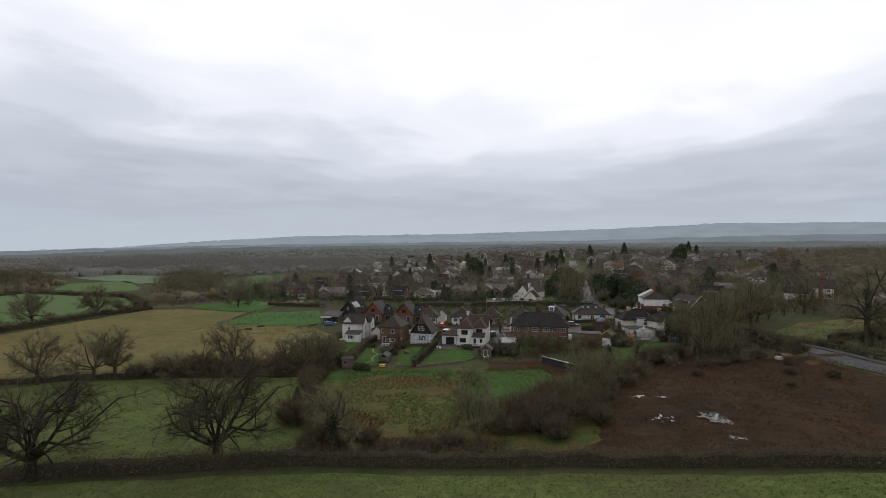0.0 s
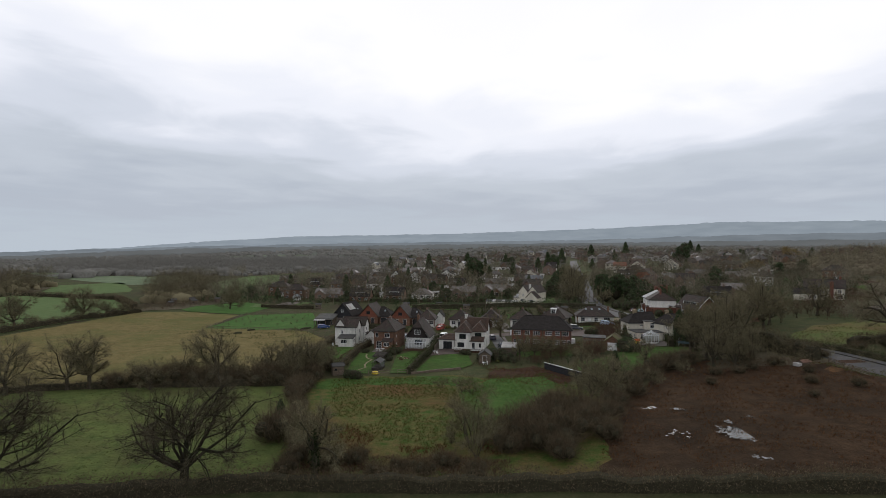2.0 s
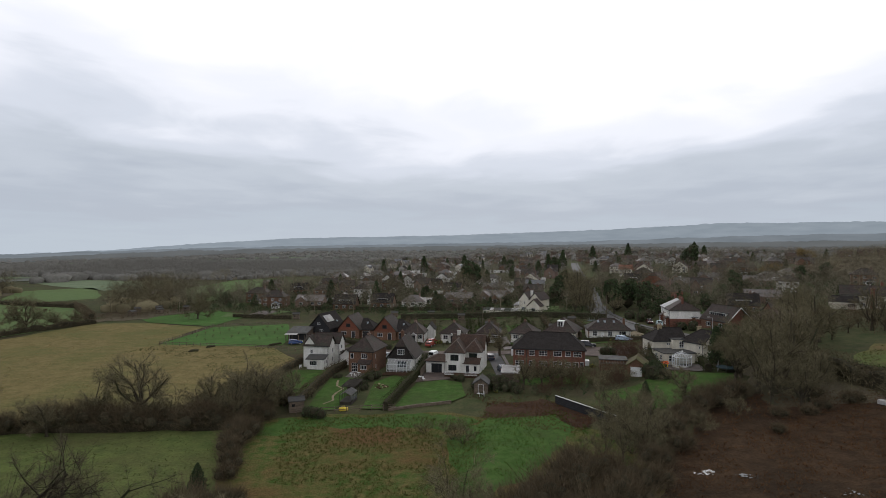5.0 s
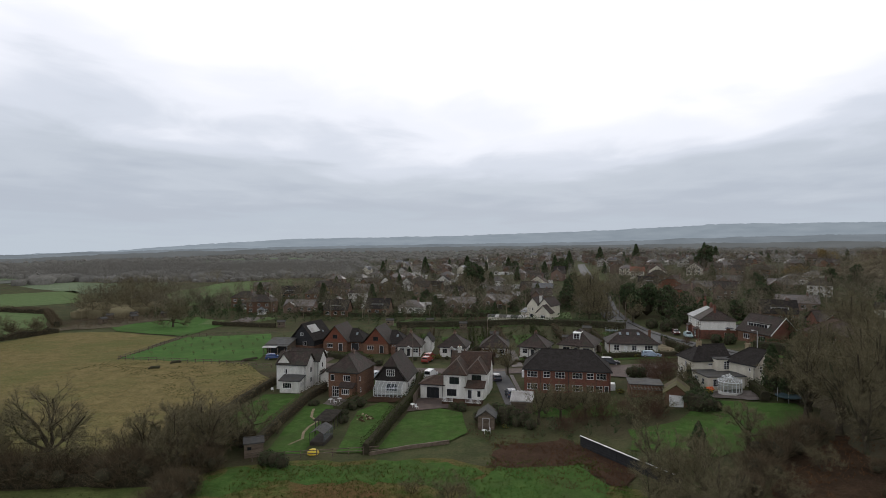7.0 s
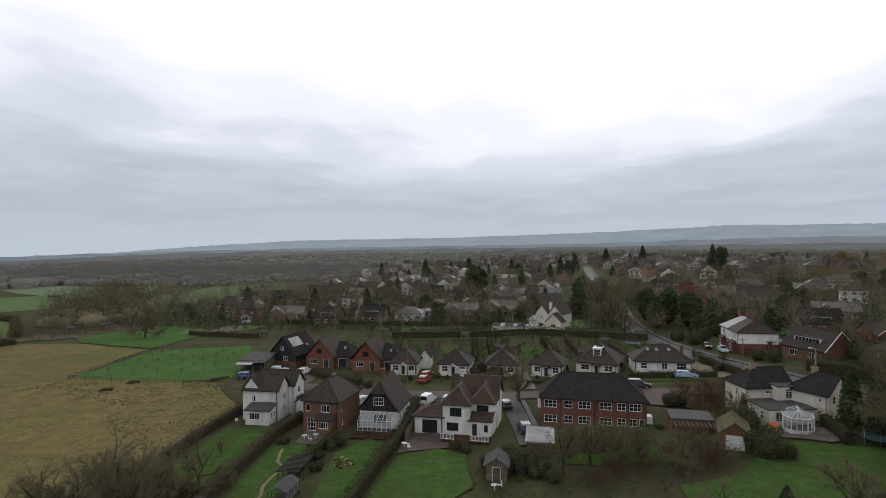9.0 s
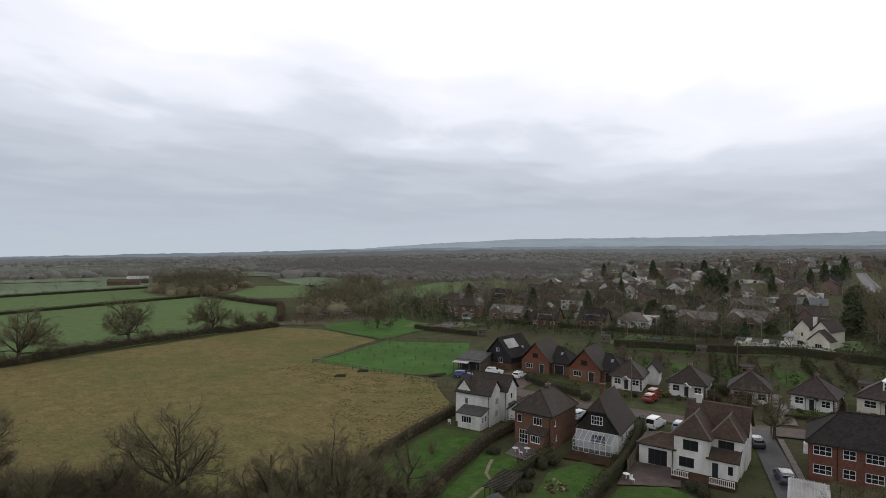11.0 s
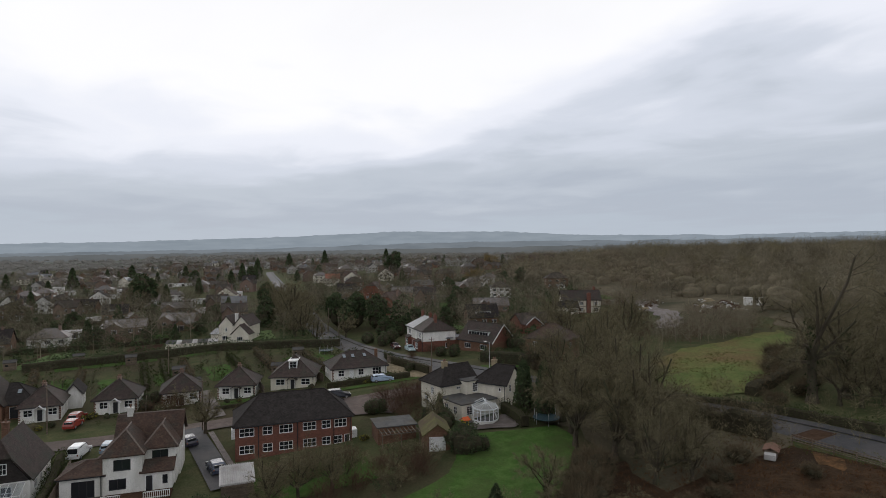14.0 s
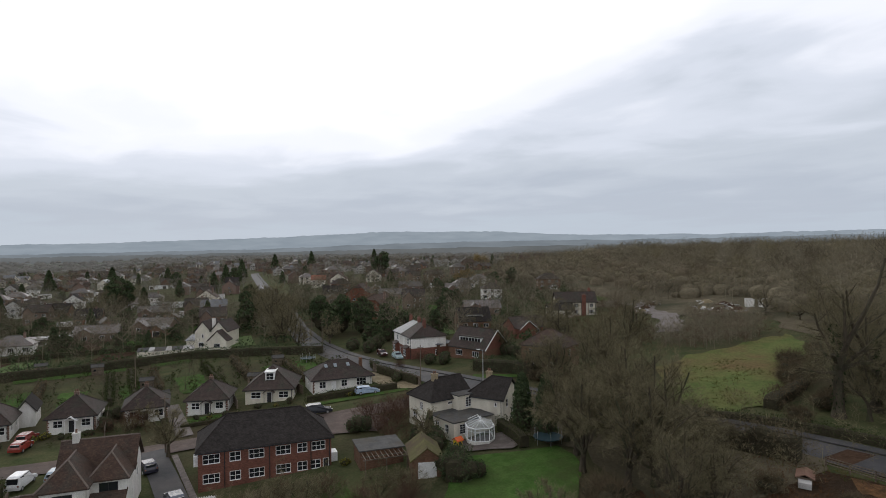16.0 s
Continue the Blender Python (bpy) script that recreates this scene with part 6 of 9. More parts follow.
h, w = house("timbered_house", "mock-Tudor house with dark timbers on cream walls", (143.9, 240.6), (155.4, 233.4))
block(h, 0, 0, w, 7.4, 4.8, "gable_x", 3.2, CREAM, ROOF_BROWN, over=0.45, wins=[("f", 1.6, 3.1, 1.2, 1.1, (2, 2)), ("f", 6.6, 3.1, 1.3, 1.1, (3, 2)), ("f", 11.9, 3.1, 1.2, 1.1, (2, 2)), ("f", 6.4, 0.8, 1.6, 1.3, (3, 2)), ("f", 11.9, 0.8, 1.6, 1.3, (3, 2)), ("r", 3.7, 3.1, 1.6, 1.3, (3, 2)), ("r", 3.7, 0.8, 1.8, 1.3, (3, 2))])
chimney(h, 9.2, -0.45, 0, 7.4, 1.3, 0.9, BRICK, 2)
chimney(h, w - 1.4, 4.6, 6.4, 9.3, 0.8, 0.7, BRICK, 2)
for k in range(8):
    part("timber", Geo().box(w + 0.01, 0.05 + k * 1.02, 0.1, w + 0.05, 0.21 + k * 1.02, 4.8 + 3.0 * (1 - abs(0.13 + k * 1.02 - 3.7) / 3.7)), WOOD, h)
for z in (2.45, 4.75):
    part("timber", Geo().box(w + 0.012, 0, z, w + 0.056, 7.4, z + 0.18), WOOD, h)
    part("timber", Geo().box(0, -0.056, z - 0.1, w, -0.012, z + 0.08), WOOD, h)
for k in range(12):
    part("timber", Geo().box(0.1 + k * 1.19, -0.05, 0.1, 0.25 + k * 1.19, -0.01, 4.7), WOOD, h)
# its low wing with roof lights
block(h, -3.6, -3.4, 8.6, 4.6, 2.4, "gable_x", 2.0, CREAM, ROOF_DARK, gutter=None, over=0.3, wins=[("f", 6.6, 0.8, 2.2, 1.2, (4, 1)), ("r", 2.2, 0.8, 1.4, 1.2, (2, 1))])
for u in (-1.2, 2.4):
    part("roof_light", roof_geo([[(u, -2.5, 3.26), (u + 1.1, -2.5, 3.26), (u + 1.1, -1.6, 4.04), (u, -1.6, 4.04)]], 0.06), UPVC, h, "pale roof light")

# cream double-gabled house beyond the tall hedge
h, w = house("house", "cream rendered house with twin front gables", (33.0, 276.6), (42.0, 270.6))
block(h, 0, 0, 4.7, 9, 5.2, "gable_y", 3.0, CREAM, ROOF_BROWN, wins=[("f", 2.3, 5.0 - 1.6, 0.6, 1.1, (1, 1)), ("f", 1.8, 0.8, 1.6, 1.3, (3, 1))], gutter=None)
block(h, 4.7, 0, 5.0, 9, 5.2, "gable_y", 3.0, CREAM, ROOF_BROWN, gutter=None)
block(h, 5.6, -3.6, 5.4, 3.6, 3.0, "gable_y", 2.9, CREAM, ROOF_BROWN, gutter=None, wins=[("f", 2.6, 1.1, 1.8, 1.2, (3, 1))])
block(h, -3.2, 1.2, 3.2, 4, 2.4, "lean_f", 1.2, CREAM, SLATE, gutter=None)
chimney(h, 4.7, 2.4, 5.8, 9.0, 0.8, 0.8, RENDER, 2)
gh = thing("greenhouse", "long low glasshouse with some whitened panes", "greenhouse", 17.6, 276.6, -14)
for k in range(10):
    part("bay", roof_geo(roof_faces("lean_f", k * 1.5, 0, k * 1.5 + 1.42, 2.4, 1.5, 0.8)[0], 0.06), ASBESTOS if k in (2, 5, 8, 9) else FELT, gh)
part("low_wall", Geo().box(0, 0.1, -0.4, 15, 2.3, 1.45), CREAM, gh)


# ---- village beyond the lane ----
def far_house(kind, wall_m, roof_m, w, d, eave, roof, rise, label, name="house", extra=None, frame_m=UPVC):
    """A model for the streets behind: front windows, a chimney and a roof; built at the origin."""
    h = thing(name, label, name.replace("_", " "), 0, 0, z=0)
    wins = []
    two = eave > 4
    n = max(2, int(w / 3))
    for k in range(n):
        u = w * (k + 0.5) / n
        wins.append(("f", u, 0.85, 1.5, 1.25, (3, 1)))
        if two:
            wins.append(("f", u, 3.2, 1.4, 1.15, (3, 1)))
    wins += [("r", d * 0.35, 0.9, 1.1, 1.1, (2, 1)), ("l", d * 0.6, 0.9, 1.1, 1.1, (2, 1))]
    if two:
        wins += [("r", d * 0.4, 3.2, 1.0, 1.1, (2, 1)), ("l", d * 0.5, 3.2, 1.0, 1.1, (2, 1))]
    block(h, -w / 2, 0, w, d, eave, roof, rise, wall_m, roof_m, wins=wins, gutter=None, sink=1.5, frame_m=frame_m)
    chimney(h, w * 0.25, d * 0.5, eave + rise * 0.6, eave + rise + 0.8, 0.75, 0.5, TOWNBRICK, 1)
    if extra == "wing":
        block(h, -w / 2 + 0.4, -2.0, w * 0.42, 3.2, eave, "gable_y", rise * 0.8, wall_m, roof_m, gutter=None, sink=1.5, wins=[("f", w * 0.21, 0.9, 1.7, 1.3, (3, 1))])
    if extra == "conservatory":
        block(h, 0.3, -2.6, 3.2, 2.6, 2.1, "hip", 0.8, UPVC, GLAZE, gutter=None, over=0.1, wins=[("f", 1.6, 0.7, 2.8, 1.3, (5, 1)), ("r", 1.3, 0.7, 2.0, 1.3, (3, 1)), ("l", 1.3, 0.7, 2.0, 1.3, (3, 1))])
    if extra == "dormer":
        dormer(h, 0, 1.1, d * 0.5, eave + 0.5, w * 0.5, 1.5, FELT, UPVC if wall_m is not BRICK else BOARD, (5, 1))
    return h


MODELS = {
    "brick_semi": far_house(0, DARKBRICK, ROOF_BROWN, 11, 8, 5.0, "hip", 2.8, "red brick semi-detached house with brown roof", extra="conservatory"),
    "brick_gable": far_house(0, TOWNBRICK, ROOF_BROWN, 9, 8, 5.0, "gable_x", 3.0, "brown brick gabled house", extra="wing"),
    "white_gable": far_house(0, RENDER, ROOF_DARK, 9, 8, 4.8, "gable_y", 3.4, "white rendered gabled house with dark roof"),
    "white_hip": far_house(0, RENDER, ROOF_BROWN, 9, 8, 4.9, "hip", 2.8, "white rendered house with a brown hipped roof"),
    "bungalow": far_house(0, TOWNBRICK, TOWNROOF, 13, 8, 2.6, "gable_x", 2.6, "long brick bungalow with a brown roof", "bungalow", "wing"),
    "bungalow_white": far_house(0, RENDER, TOWNROOF, 11, 8, 2.6, "hip", 2.7, "white bungalow with a brown hipped roof", "bungalow"),
    "chalet": far_house(0, DARKBRICK, ROOF_DARK, 10, 8.5, 2.6, "gable_x", 4.0, "chalet bungalow with a long dormer", "bungalow", "dormer"),
    "orange": far_house(0, CREAM, ROOF_ORANGE, 9, 7, 4.8, "gable_x", 3.0, "cream house with a bright orange tiled roof"),
    "tan_gable": far_house(0, CREAM, ROOF_RED, 10, 9, 4.8, "gable_y", 3.8, "cream house with a steep red-brown roof"),
    "tile_hung": far_house(0, TILEHUNG, ROOF_RED, 12, 10, 4.2, "half_hip", 4.4, "tile-hung house with a great brown roof", extra="dormer"),
}
PLACES = [
    # model, x, y, turn
    ("brick_semi", -80, 303, -4), ("brick_semi", -94, 322, -4), ("bungalow", -117, 424, 10),
    ("bungalow", -64, 308, -4), ("chalet", -44.5, 293, -4), ("chalet", -28, 299, -6), ("bungalow_white", -14, 305, -6),
    ("white_gable", -25, 425, -20), ("brick_gable", -14, 392, -15), ("bungalow", 8, 319, -8), ("bungalow", 25, 326, -30),
    ("orange", 132, 452, -20), ("tan_gable", 144, 448, -30), ("tan_gable", 174, 459, -30), ("brick_gable", 187, 455, -25),
    ("brick_gable", 182, 415, -25), ("brick_semi", 193, 408, -25), ("bungalow", 157, 372, -25), ("bungalow_white", 202, 368, -15), ("bungalow_white", 184, 358, -20),
    ("tile_hung", 96, 290, -60), ("bungalow", -100, 350, 0), ("brick_semi", -65, 345, 5), ("white_hip", -45, 350, 0),
    ("brick_gable", -72, 395, 10), ("bungalow", -50, 410, 0), ("chalet", 5, 372, -10), ("bungalow", 30, 375, -10), ("s_grey", 50, 346, -12), ("brick_gable", 44, 312, -12),
    ("tan_gable", 55, 397, -18), ("brick_gable", 60, 432, -12), ("white_hip", 66, 470, -14), ("chalet", 112, 372, -20), ("brick_semi", 128, 402, -20), ("bungalow", 130, 340, -30),
    ("bungalow", -152, 345, 15), ("chalet", 108, 238, -20), ("bungalow", 128, 262, -25), ("brick_gable", 120, 300, -25), ("white_hip", 160, 300, -30), ("bungalow", 165, 335, -25),
    ("brick_gable", 45, 360, -14), ("white_hip", -20, 446, -20), ("chalet", -8, 412, -20), ("brick_semi", -34, 398, -10), ("white_gable", -40, 436, -30), ("white_gable", -2, 452, -10), ("modern", -26, 557, -10), ("modern", 14, 500, -14), ("modern", -22, 468, -12), ("brick_semi", 202, 309, -32), ("tile_hung", 114, 345, -40),
    ("garage_block", 52, 578, -14), ("garage_block", 46, 414, -14), ("garage_block", -9, 322, -8), ("garage_block", 30, 428, -12),
    ("s_white", 318, 612, -30), ("s_white", 326, 607, -30), ("s_white", 334, 602, -30), ("s_white", 342, 597, -30), ("s_gable", 302, 468, -35), ("s_gable", 312, 461, -35), ("s_gable", 322, 454, -35),
    ("bungalow", 22, 440, -12), ("bungalow_white", 36, 462, -12), ("brick_gable", 84, 468, 75), ("white_gable", 92, 500, 75), ("brick_gable", -58, 375, 5), ("chalet", -86, 372, 5),
]


def street_house(wall_m, roof_m, w, d, eave, roof, rise, label, wing=False):
    """A plain model for streets too far off to tell the panes apart."""
    h = thing("house", label, "house", 0, 0, z=0)
    block(h, -w / 2, 0, w, d, eave, roof, rise, wall_m, roof_m, gutter=None, sink=1.5, plain=True)
    g, gf = Geo(), Geo()
    for z in ([0.9, 3.3] if eave > 4 else [0.9]):
        for k in range(3):
            u = -w / 2 + w * (k + 0.5) / 3
            for y0, y1 in ((-0.05, 0.02), (d - 0.02, d + 0.05)):
                gf.box(u - 0.75, y0, z, u + 0.75, y1, z + 1.2)
                g.box(u - 0.65, y0 - 0.02, z + 0.1, u + 0.65, y1 + 0.02, z + 1.1)
    tagged(part("window", gf, UPVC, h), kind="stuff")
    tagged(part("pane", g, PANE, h), kind="stuff")
    if wing:
        block(h, -w / 2 + 0.4, -2.0, w * 0.4, 3.2, eave, "gable_y", rise * 0.8, wall_m, roof_m, gutter=None, sink=1.5, plain=True)
    chimney(h, w * 0.25, d * 0.5, eave + rise * 0.6, eave + rise + 0.8, 0.75, 0.5, TOWNBRICK, 0)
    return h


MODELS.update({
    "s_brick": street_house(TOWNBRICK, TOWNROOF, 11, 8, 5.0, "hip", 2.8, "brick street house with a brown hipped roof"),
    "s_gable": street_house(TOWNBRICK, ROOF_RED, 9, 8, 5.0, "gable_x", 3.0, "brown brick gabled street house", True),
    "s_white": street_house(HAZED_WHITE, ROOF_DARK, 9, 8, 4.8, "gable_y", 3.4, "white gabled street house with a dark roof"),
    "s_cream": street_house(CREAM, TOWNROOF, 10, 8, 4.9, "hip", 2.8, "cream street house with a brown roof"),
    "s_bungalow": street_house(DARKBRICK, ROOF_BROWN, 13, 8, 2.6, "gable_x", 2.6, "long low brick bungalow with dark roof", True),
    "s_low": street_house(HAZED_WHITE, TOWNROOF, 11, 8, 2.6, "hip", 2.7, "low white bungalow with brown roof"),
    "s_grey": street_house(CREAM, SLATE, 10, 8, 4.8, "gable_x", 3.0, "pale house with a wet grey slate roof", True),
})
# a white flat-roofed modern house in two stepped blocks
modern = thing("house", "white flat-roofed modern house in stepped blocks", "house", 0, 0, z=0)
block(modern, -7, 0, 8, 8, 5.4, "flat", 0.0, RENDER, CONCRETE, gutter=None, over=0.12, sink=1.5, wins=[("f", 2.4, 3.2, 2.4, 1.2, (4, 1)), ("f", 5.8, 3.2, 1.4, 1.2, (2, 1)), ("f", 3.6, 0.7, 3.0, 1.5, (4, 1)), ("r", 3.0, 3.2, 1.4, 1.2, (2, 1))])
block(modern, 1.04, 1.0, 7, 6, 2.8, "flat", 0.0, RENDER, CONCRETE, gutter=None, over=0.12, sink=1.5, wins=[("f", 2.2, 0.6, 2.6, 1.6, (4, 1)), ("f", 5.4, 0.05, 1.0, 2.1, BOARD)])
block(modern, -12.04, 1.5, 5, 5.5, 2.6, "flat", 0.0, RENDER, FELT, gutter=None, over=0.12, sink=1.5, wins=[("f", 2.5, 0.03, 2.4, 2.0, UPVC)])
# a low row of lock-up garages
lockups = thing("garage_block", "low row of white lock-up garages", "garage", 0, 0, z=0)
block(lockups, -9, 0, 18, 5.4, 2.3, "flat", 0.0, RENDER, CONCRETE, gutter=None, over=0.12, sink=1.2, wins=[("f", 1.5 + 3 * k, 0.03, 2.3, 1.95, UPVC if k % 3 else BOARD) for k in range(6)])
MODELS.update({"modern": modern, "garage_block": lockups})
town = random.Random(11)
mixed = ["s_brick", "s_gable", "s_bungalow", "s_white", "s_bungalow", "s_brick", "s_low", "s_bungalow", "s_gable", "s_cream", "s_bungalow", "s_grey", "s_brick", "s_bungalow", "s_gable", "s_low"]
TOWN = [(-95, 440), (-70, 700), (-120, 900), (60, 1150), (330, 1150), (560, 900), (420, 640), (300, 480), (215, 395), (120, 470), (60, 440), (0, 430)]
for row in range(26):
    for k in range(30):
        x, y = -130 + k * 23 + town.uniform(-7, 7) + row * 4, 440 + row * 27 + town.uniform(-8, 8)
        rx = np.interp(y, [284, 330, 450, 660, 1200], [64.5, 74, 98, 140, 250])
        if inside(TOWN, x, y) and (abs(x - rx) > 10 or y > 715) and town.random() < 0.55 and all(math.hypot(x - q[1], y - q[2]) > 15 for q in PLACES):
            PLACES.append((mixed[town.randrange(len(mixed))], x, y, town.choice([-15, -15, 75, 165, 0]) + town.uniform(-8, 8)))
used = set()
for kind, x, y, turn in PLACES:
    m = pose(x, y, ground_z(x, y), 0, 0, turn)
    if kind in used:
        copy_thing(MODELS[kind], m)
    else:
        used.add(kind)
        MODELS[kind].matrix_basis = m

# pale garages and flat-roofed stores among the gardens
gar = thing("garage", "small white flat-roofed garage", "garage", 0, 0, z=0, group="garages among the gardens")
block(gar, -1.5, 0, 3.0, 5.2, 2.3, "flat", 0.0, RENDER, CONCRETE, gutter=None, over=0.1, sink=0.8, wins=[("f", 1.5, 0.03, 2.2, 1.95, UPVC)])
brickgar = thing("garage", "brown brick garage with a gabled roof", "garage", 0, 0, z=0, group="garages among the gardens")
block(brickgar, -2.2, 0, 4.4, 6.5, 2.4, "gable_y", 1.9, DARKBRICK, TOWNROOF, gutter=None, sink=0.8, wins=[("f", 2.2, 0.03, 2.3, 2.0, BOARD)])
for model, spots in ((gar, [(17, 354, 0), (-5, 368, -60), (31, 352, 20), (37, 381, -12), (40, 366, -12), (51, 380, -100), (54, 386, -12), (50, 394, -100), (56, 412, -12), (-18, 458, -10), (-22, 470, 80), (-16, 474, 80), (-34, 428, -10),
                            (2, 336, -8), (-36, 318, -6), (-58, 322, -4), (-74, 330, -4), (148, 395, -20), (166, 388, -20), (118, 356, -30), (176, 380, -25), (210, 385, -25), (70, 440, -14), (64, 452, -14)]),
                     (brickgar, [(25.6, 314, -30), (12, 352, 10), (34, 345, -12), (-52, 332, 0), (-88, 340, 0), (104, 352, -20), (140, 380, -20), (20, 392, 0)])):
    for i, (x, y, turn) in enumerate(spots):
        m = pose(x, y, ground_z(x, y), 0, 0, turn)
        if i:
            copy_thing(model, m)
        else:
            model.matrix_basis = m

# farm beyond the fields
for p0, p1, dd, ee, rr, wm, rm, lab in (((-360, 354), (-346, 368), 8, 2.2, 1.8, DARKBRICK, ROOF_RED, "long low red brick farm barn"), ((-366, 374), (-357, 384), 10, 3.2, 1.8, BOARD, ASBESTOS, "dark farm barn with a pale sheet roof"), ((-352, 384), (-342, 394), 8, 2.8, 2.4, DARKBRICK, ROOF_RED, "brick farm outbuilding with a red-brown roof")):
    h, w = house("farm_barn", lab, p0, p1, "barn")
    block(h, 0, 0, w, dd, ee, "gable_x", rr, wm, rm, gutter=None, wins=[("f", w * 0.3, 0.03, 2.6, 2.3, BOARD), ("f", w * 0.7, 0.03, 2.6, 2.3, BOARD)])

# sheds in the back gardens
shed = thing("garden_shed", "brown timber garden shed with a felt roof", "shed", 0, 0, z=0, group="garden sheds")
block(shed, -1.3, 0, 2.6, 2.0, 1.9, "gable_x", 0.5, WOOD, FELT, gutter=None, over=0.15, sink=0.4, frame_m=WOOD, wins=[("f", 0.7, 0.9, 0.7, 0.6, (1, 1)), ("f", 1.9, 0.05, 0.75, 1.75, WOOD)])
SHEDS = [(-19, 266.5, 0), (-4, 267.5, 8), (8, 257, 0), (-24.3, 136, 20), (18.6, 216, 0), (36.5, 218, -20), (46, 234, -10), (-58, 262, 10), (17, 232, -8), (110, 226, 10), (-132, 281, 30), (-126, 287, 10), (-121, 279, 50), (-135, 291, 20), (-114, 288, 0), (-128, 271, 70)]
for i, (x, y, r) in enumerate(SHEDS):
    m = pose(x, y, ground_z(x, y), 0, 0, r)
    if i:
        copy_thing(shed, m)
    else:
        shed.matrix_basis = m

# parked cars
SILVER, DARK, BLUE, WHITE, RED = (0.42, 0.45, 0.48), (0.02, 0.022, 0.028), (0.02, 0.05, 0.16), (0.7, 0.7, 0.7), (0.2, 0.03, 0.022)
for lab, x, y, r, c, ln, t in [
    ("silver estate car on a gravel drive", 51.4, 192.4, -10, (0.3, 0.38, 0.5), 4.5, 1.48), ("black people carrier parked in the lane", 40.2, 187.6, -10, DARK, 4.5, 1.7),
    ("silver-green car parked by the main road", 70.6, 217.6, -100, (0.35, 0.45, 0.46), 4.2, 1.5), ("dark red car parked under a hedge", 69.8, 224.6, -100, (0.06, 0.02, 0.02), 4.2, 1.4),
    ("dark car parked on the drive", 13.4, 180.0, 100, (0.03, 0.03, 0.045), 4.0, 1.5), ("dark blue car at the end of a drive", 15.3, 166.5, 95, (0.05, 0.06, 0.09), 4.1, 1.5),
    ("white van parked behind a house", -0.9, 184.4, 70, WHITE, 4.7, 1.9), ("pale blue-grey car parked behind a house", 3.0, 184.4, 75, (0.2, 0.26, 0.32), 4.2, 1.5),
    ("white hatchback parked in the yard", -31.2, 209.8, 80, WHITE, 4.0, 1.5), ("blue car beside a cart shed", -43.0, 205.0, 20, BLUE, 4.2, 1.45), ("white car in the yard", -37.5, 211.0, 10, WHITE, 4.2, 1.5),
    ("silver car parked behind a garage", -13.2, 184.4, 60, SILVER, 4.2, 1.5), ("red pickup beside a bungalow", -2.0, 205.6, 70, RED, 4.3, 1.6), ("bright red hatchback beside a bungalow", -2.4, 201.4, 70, (0.24, 0.035, 0.025), 4.1, 1.5),
    ("blue van in a drive", -2, 316, 40, (0.05, 0.15, 0.4), 4.4, 2.0)]:
    car(lab, x, y, r, c, ln, t)

# coop, play house, trampoline, greenhouse, ornaments
coop = thing("chicken_coop", "small whitish coop with an orange-brown roof", "coop", 72.6, 124.6, 25)
part("body", Geo().box(-1.2, -0.7, 0, 1.2, 0.7, 0.75), WOOD, coop, "weathered boards")
part("mesh_run", Geo().box(-2.4, -0.6, 0, -1.21, 0.6, 0.6), ASBESTOS, coop, "pale wire run")
part("lid", roof_geo(roof_faces("gable_x", -1.35, -0.9, 1.35, 0.9, 0.75, 0.4)[0], 0.06), CLAY, coop, "orange-brown roof")
part("ramp", Geo().poly([(1.21, -0.25, 0.45), (1.21, 0.25, 0.45), (1.9, 0.25, 0.02), (1.9, -0.25, 0.02)]), ASBESTOS, coop)
toy = thing("play_house", "orange and yellow plastic play house", "toy", 50.0, 158.6, 10)
PLASTIC = mat("orange_plastic", (0.6, 0.1, 0.02), (0.65, 0.13, 0.03), 1.0, 0.4, 0.0, 9.0)
YELLOW = mat("yellow_plastic", (0.6, 0.42, 0.03), (0.65, 0.48, 0.05), 1.0, 0.4, 0.0, 9.0)
part("body", Geo().box(-0.5, -0.4, 0.0, 0.5, 0.4, 0.9), YELLOW, toy)
part("roof", roof_geo(roof_faces("gable_x", -0.65, -0.6, 0.65, 0.6, 0.9, 0.45)[0], 0.05), PLASTIC, toy, "orange plastic roof")
# black panel on the closed front, painted shade of a doorway
part("opening", Geo().box(-0.2, -0.42, 0.05, 0.2, -0.405, 0.7), BLACK, toy)
for x, y, lab in ((53.4, 233.5, "round trampoline on a lawn"), (59.8, 151.2, "old trampoline frame under trees")):
    tr = thing("trampoline", lab, "trampoline", x, y, 0)
    part("mat", Geo().lathe(0, 0, [(1.7, 0.84), (1.7, 0.88)], 16), BLACK, tr)
    part("rim", Geo().lathe(0, 0, [(1.72, 0.8), (2.0, 0.82), (2.0, 0.92), (1.72, 0.92), (1.72, 0.885)], 16), mat("blue_pad", (0.02, 0.045, 0.055), (0.03, 0.06, 0.07), 2.0, 0.6, 0.0, 9.0), tr)
    for k in range(6):
        a = k * math.pi / 3
        part("leg", Geo().tube((1.85 * math.cos(a), 1.85 * math.sin(a), 0), (1.85 * math.cos(a), 1.85 * math.sin(a), 1.9), 0.03, 0.03, 5), CONCRETE, tr)
gr = thing("greenhouse", "small grey greenhouse beside a timber pergola", "greenhouse", -15.4, 140.6, 82)
part("base", Geo().box(0, 0, -0.2, 4.0, 2.2, 0.5), DARKWOOD, gr)
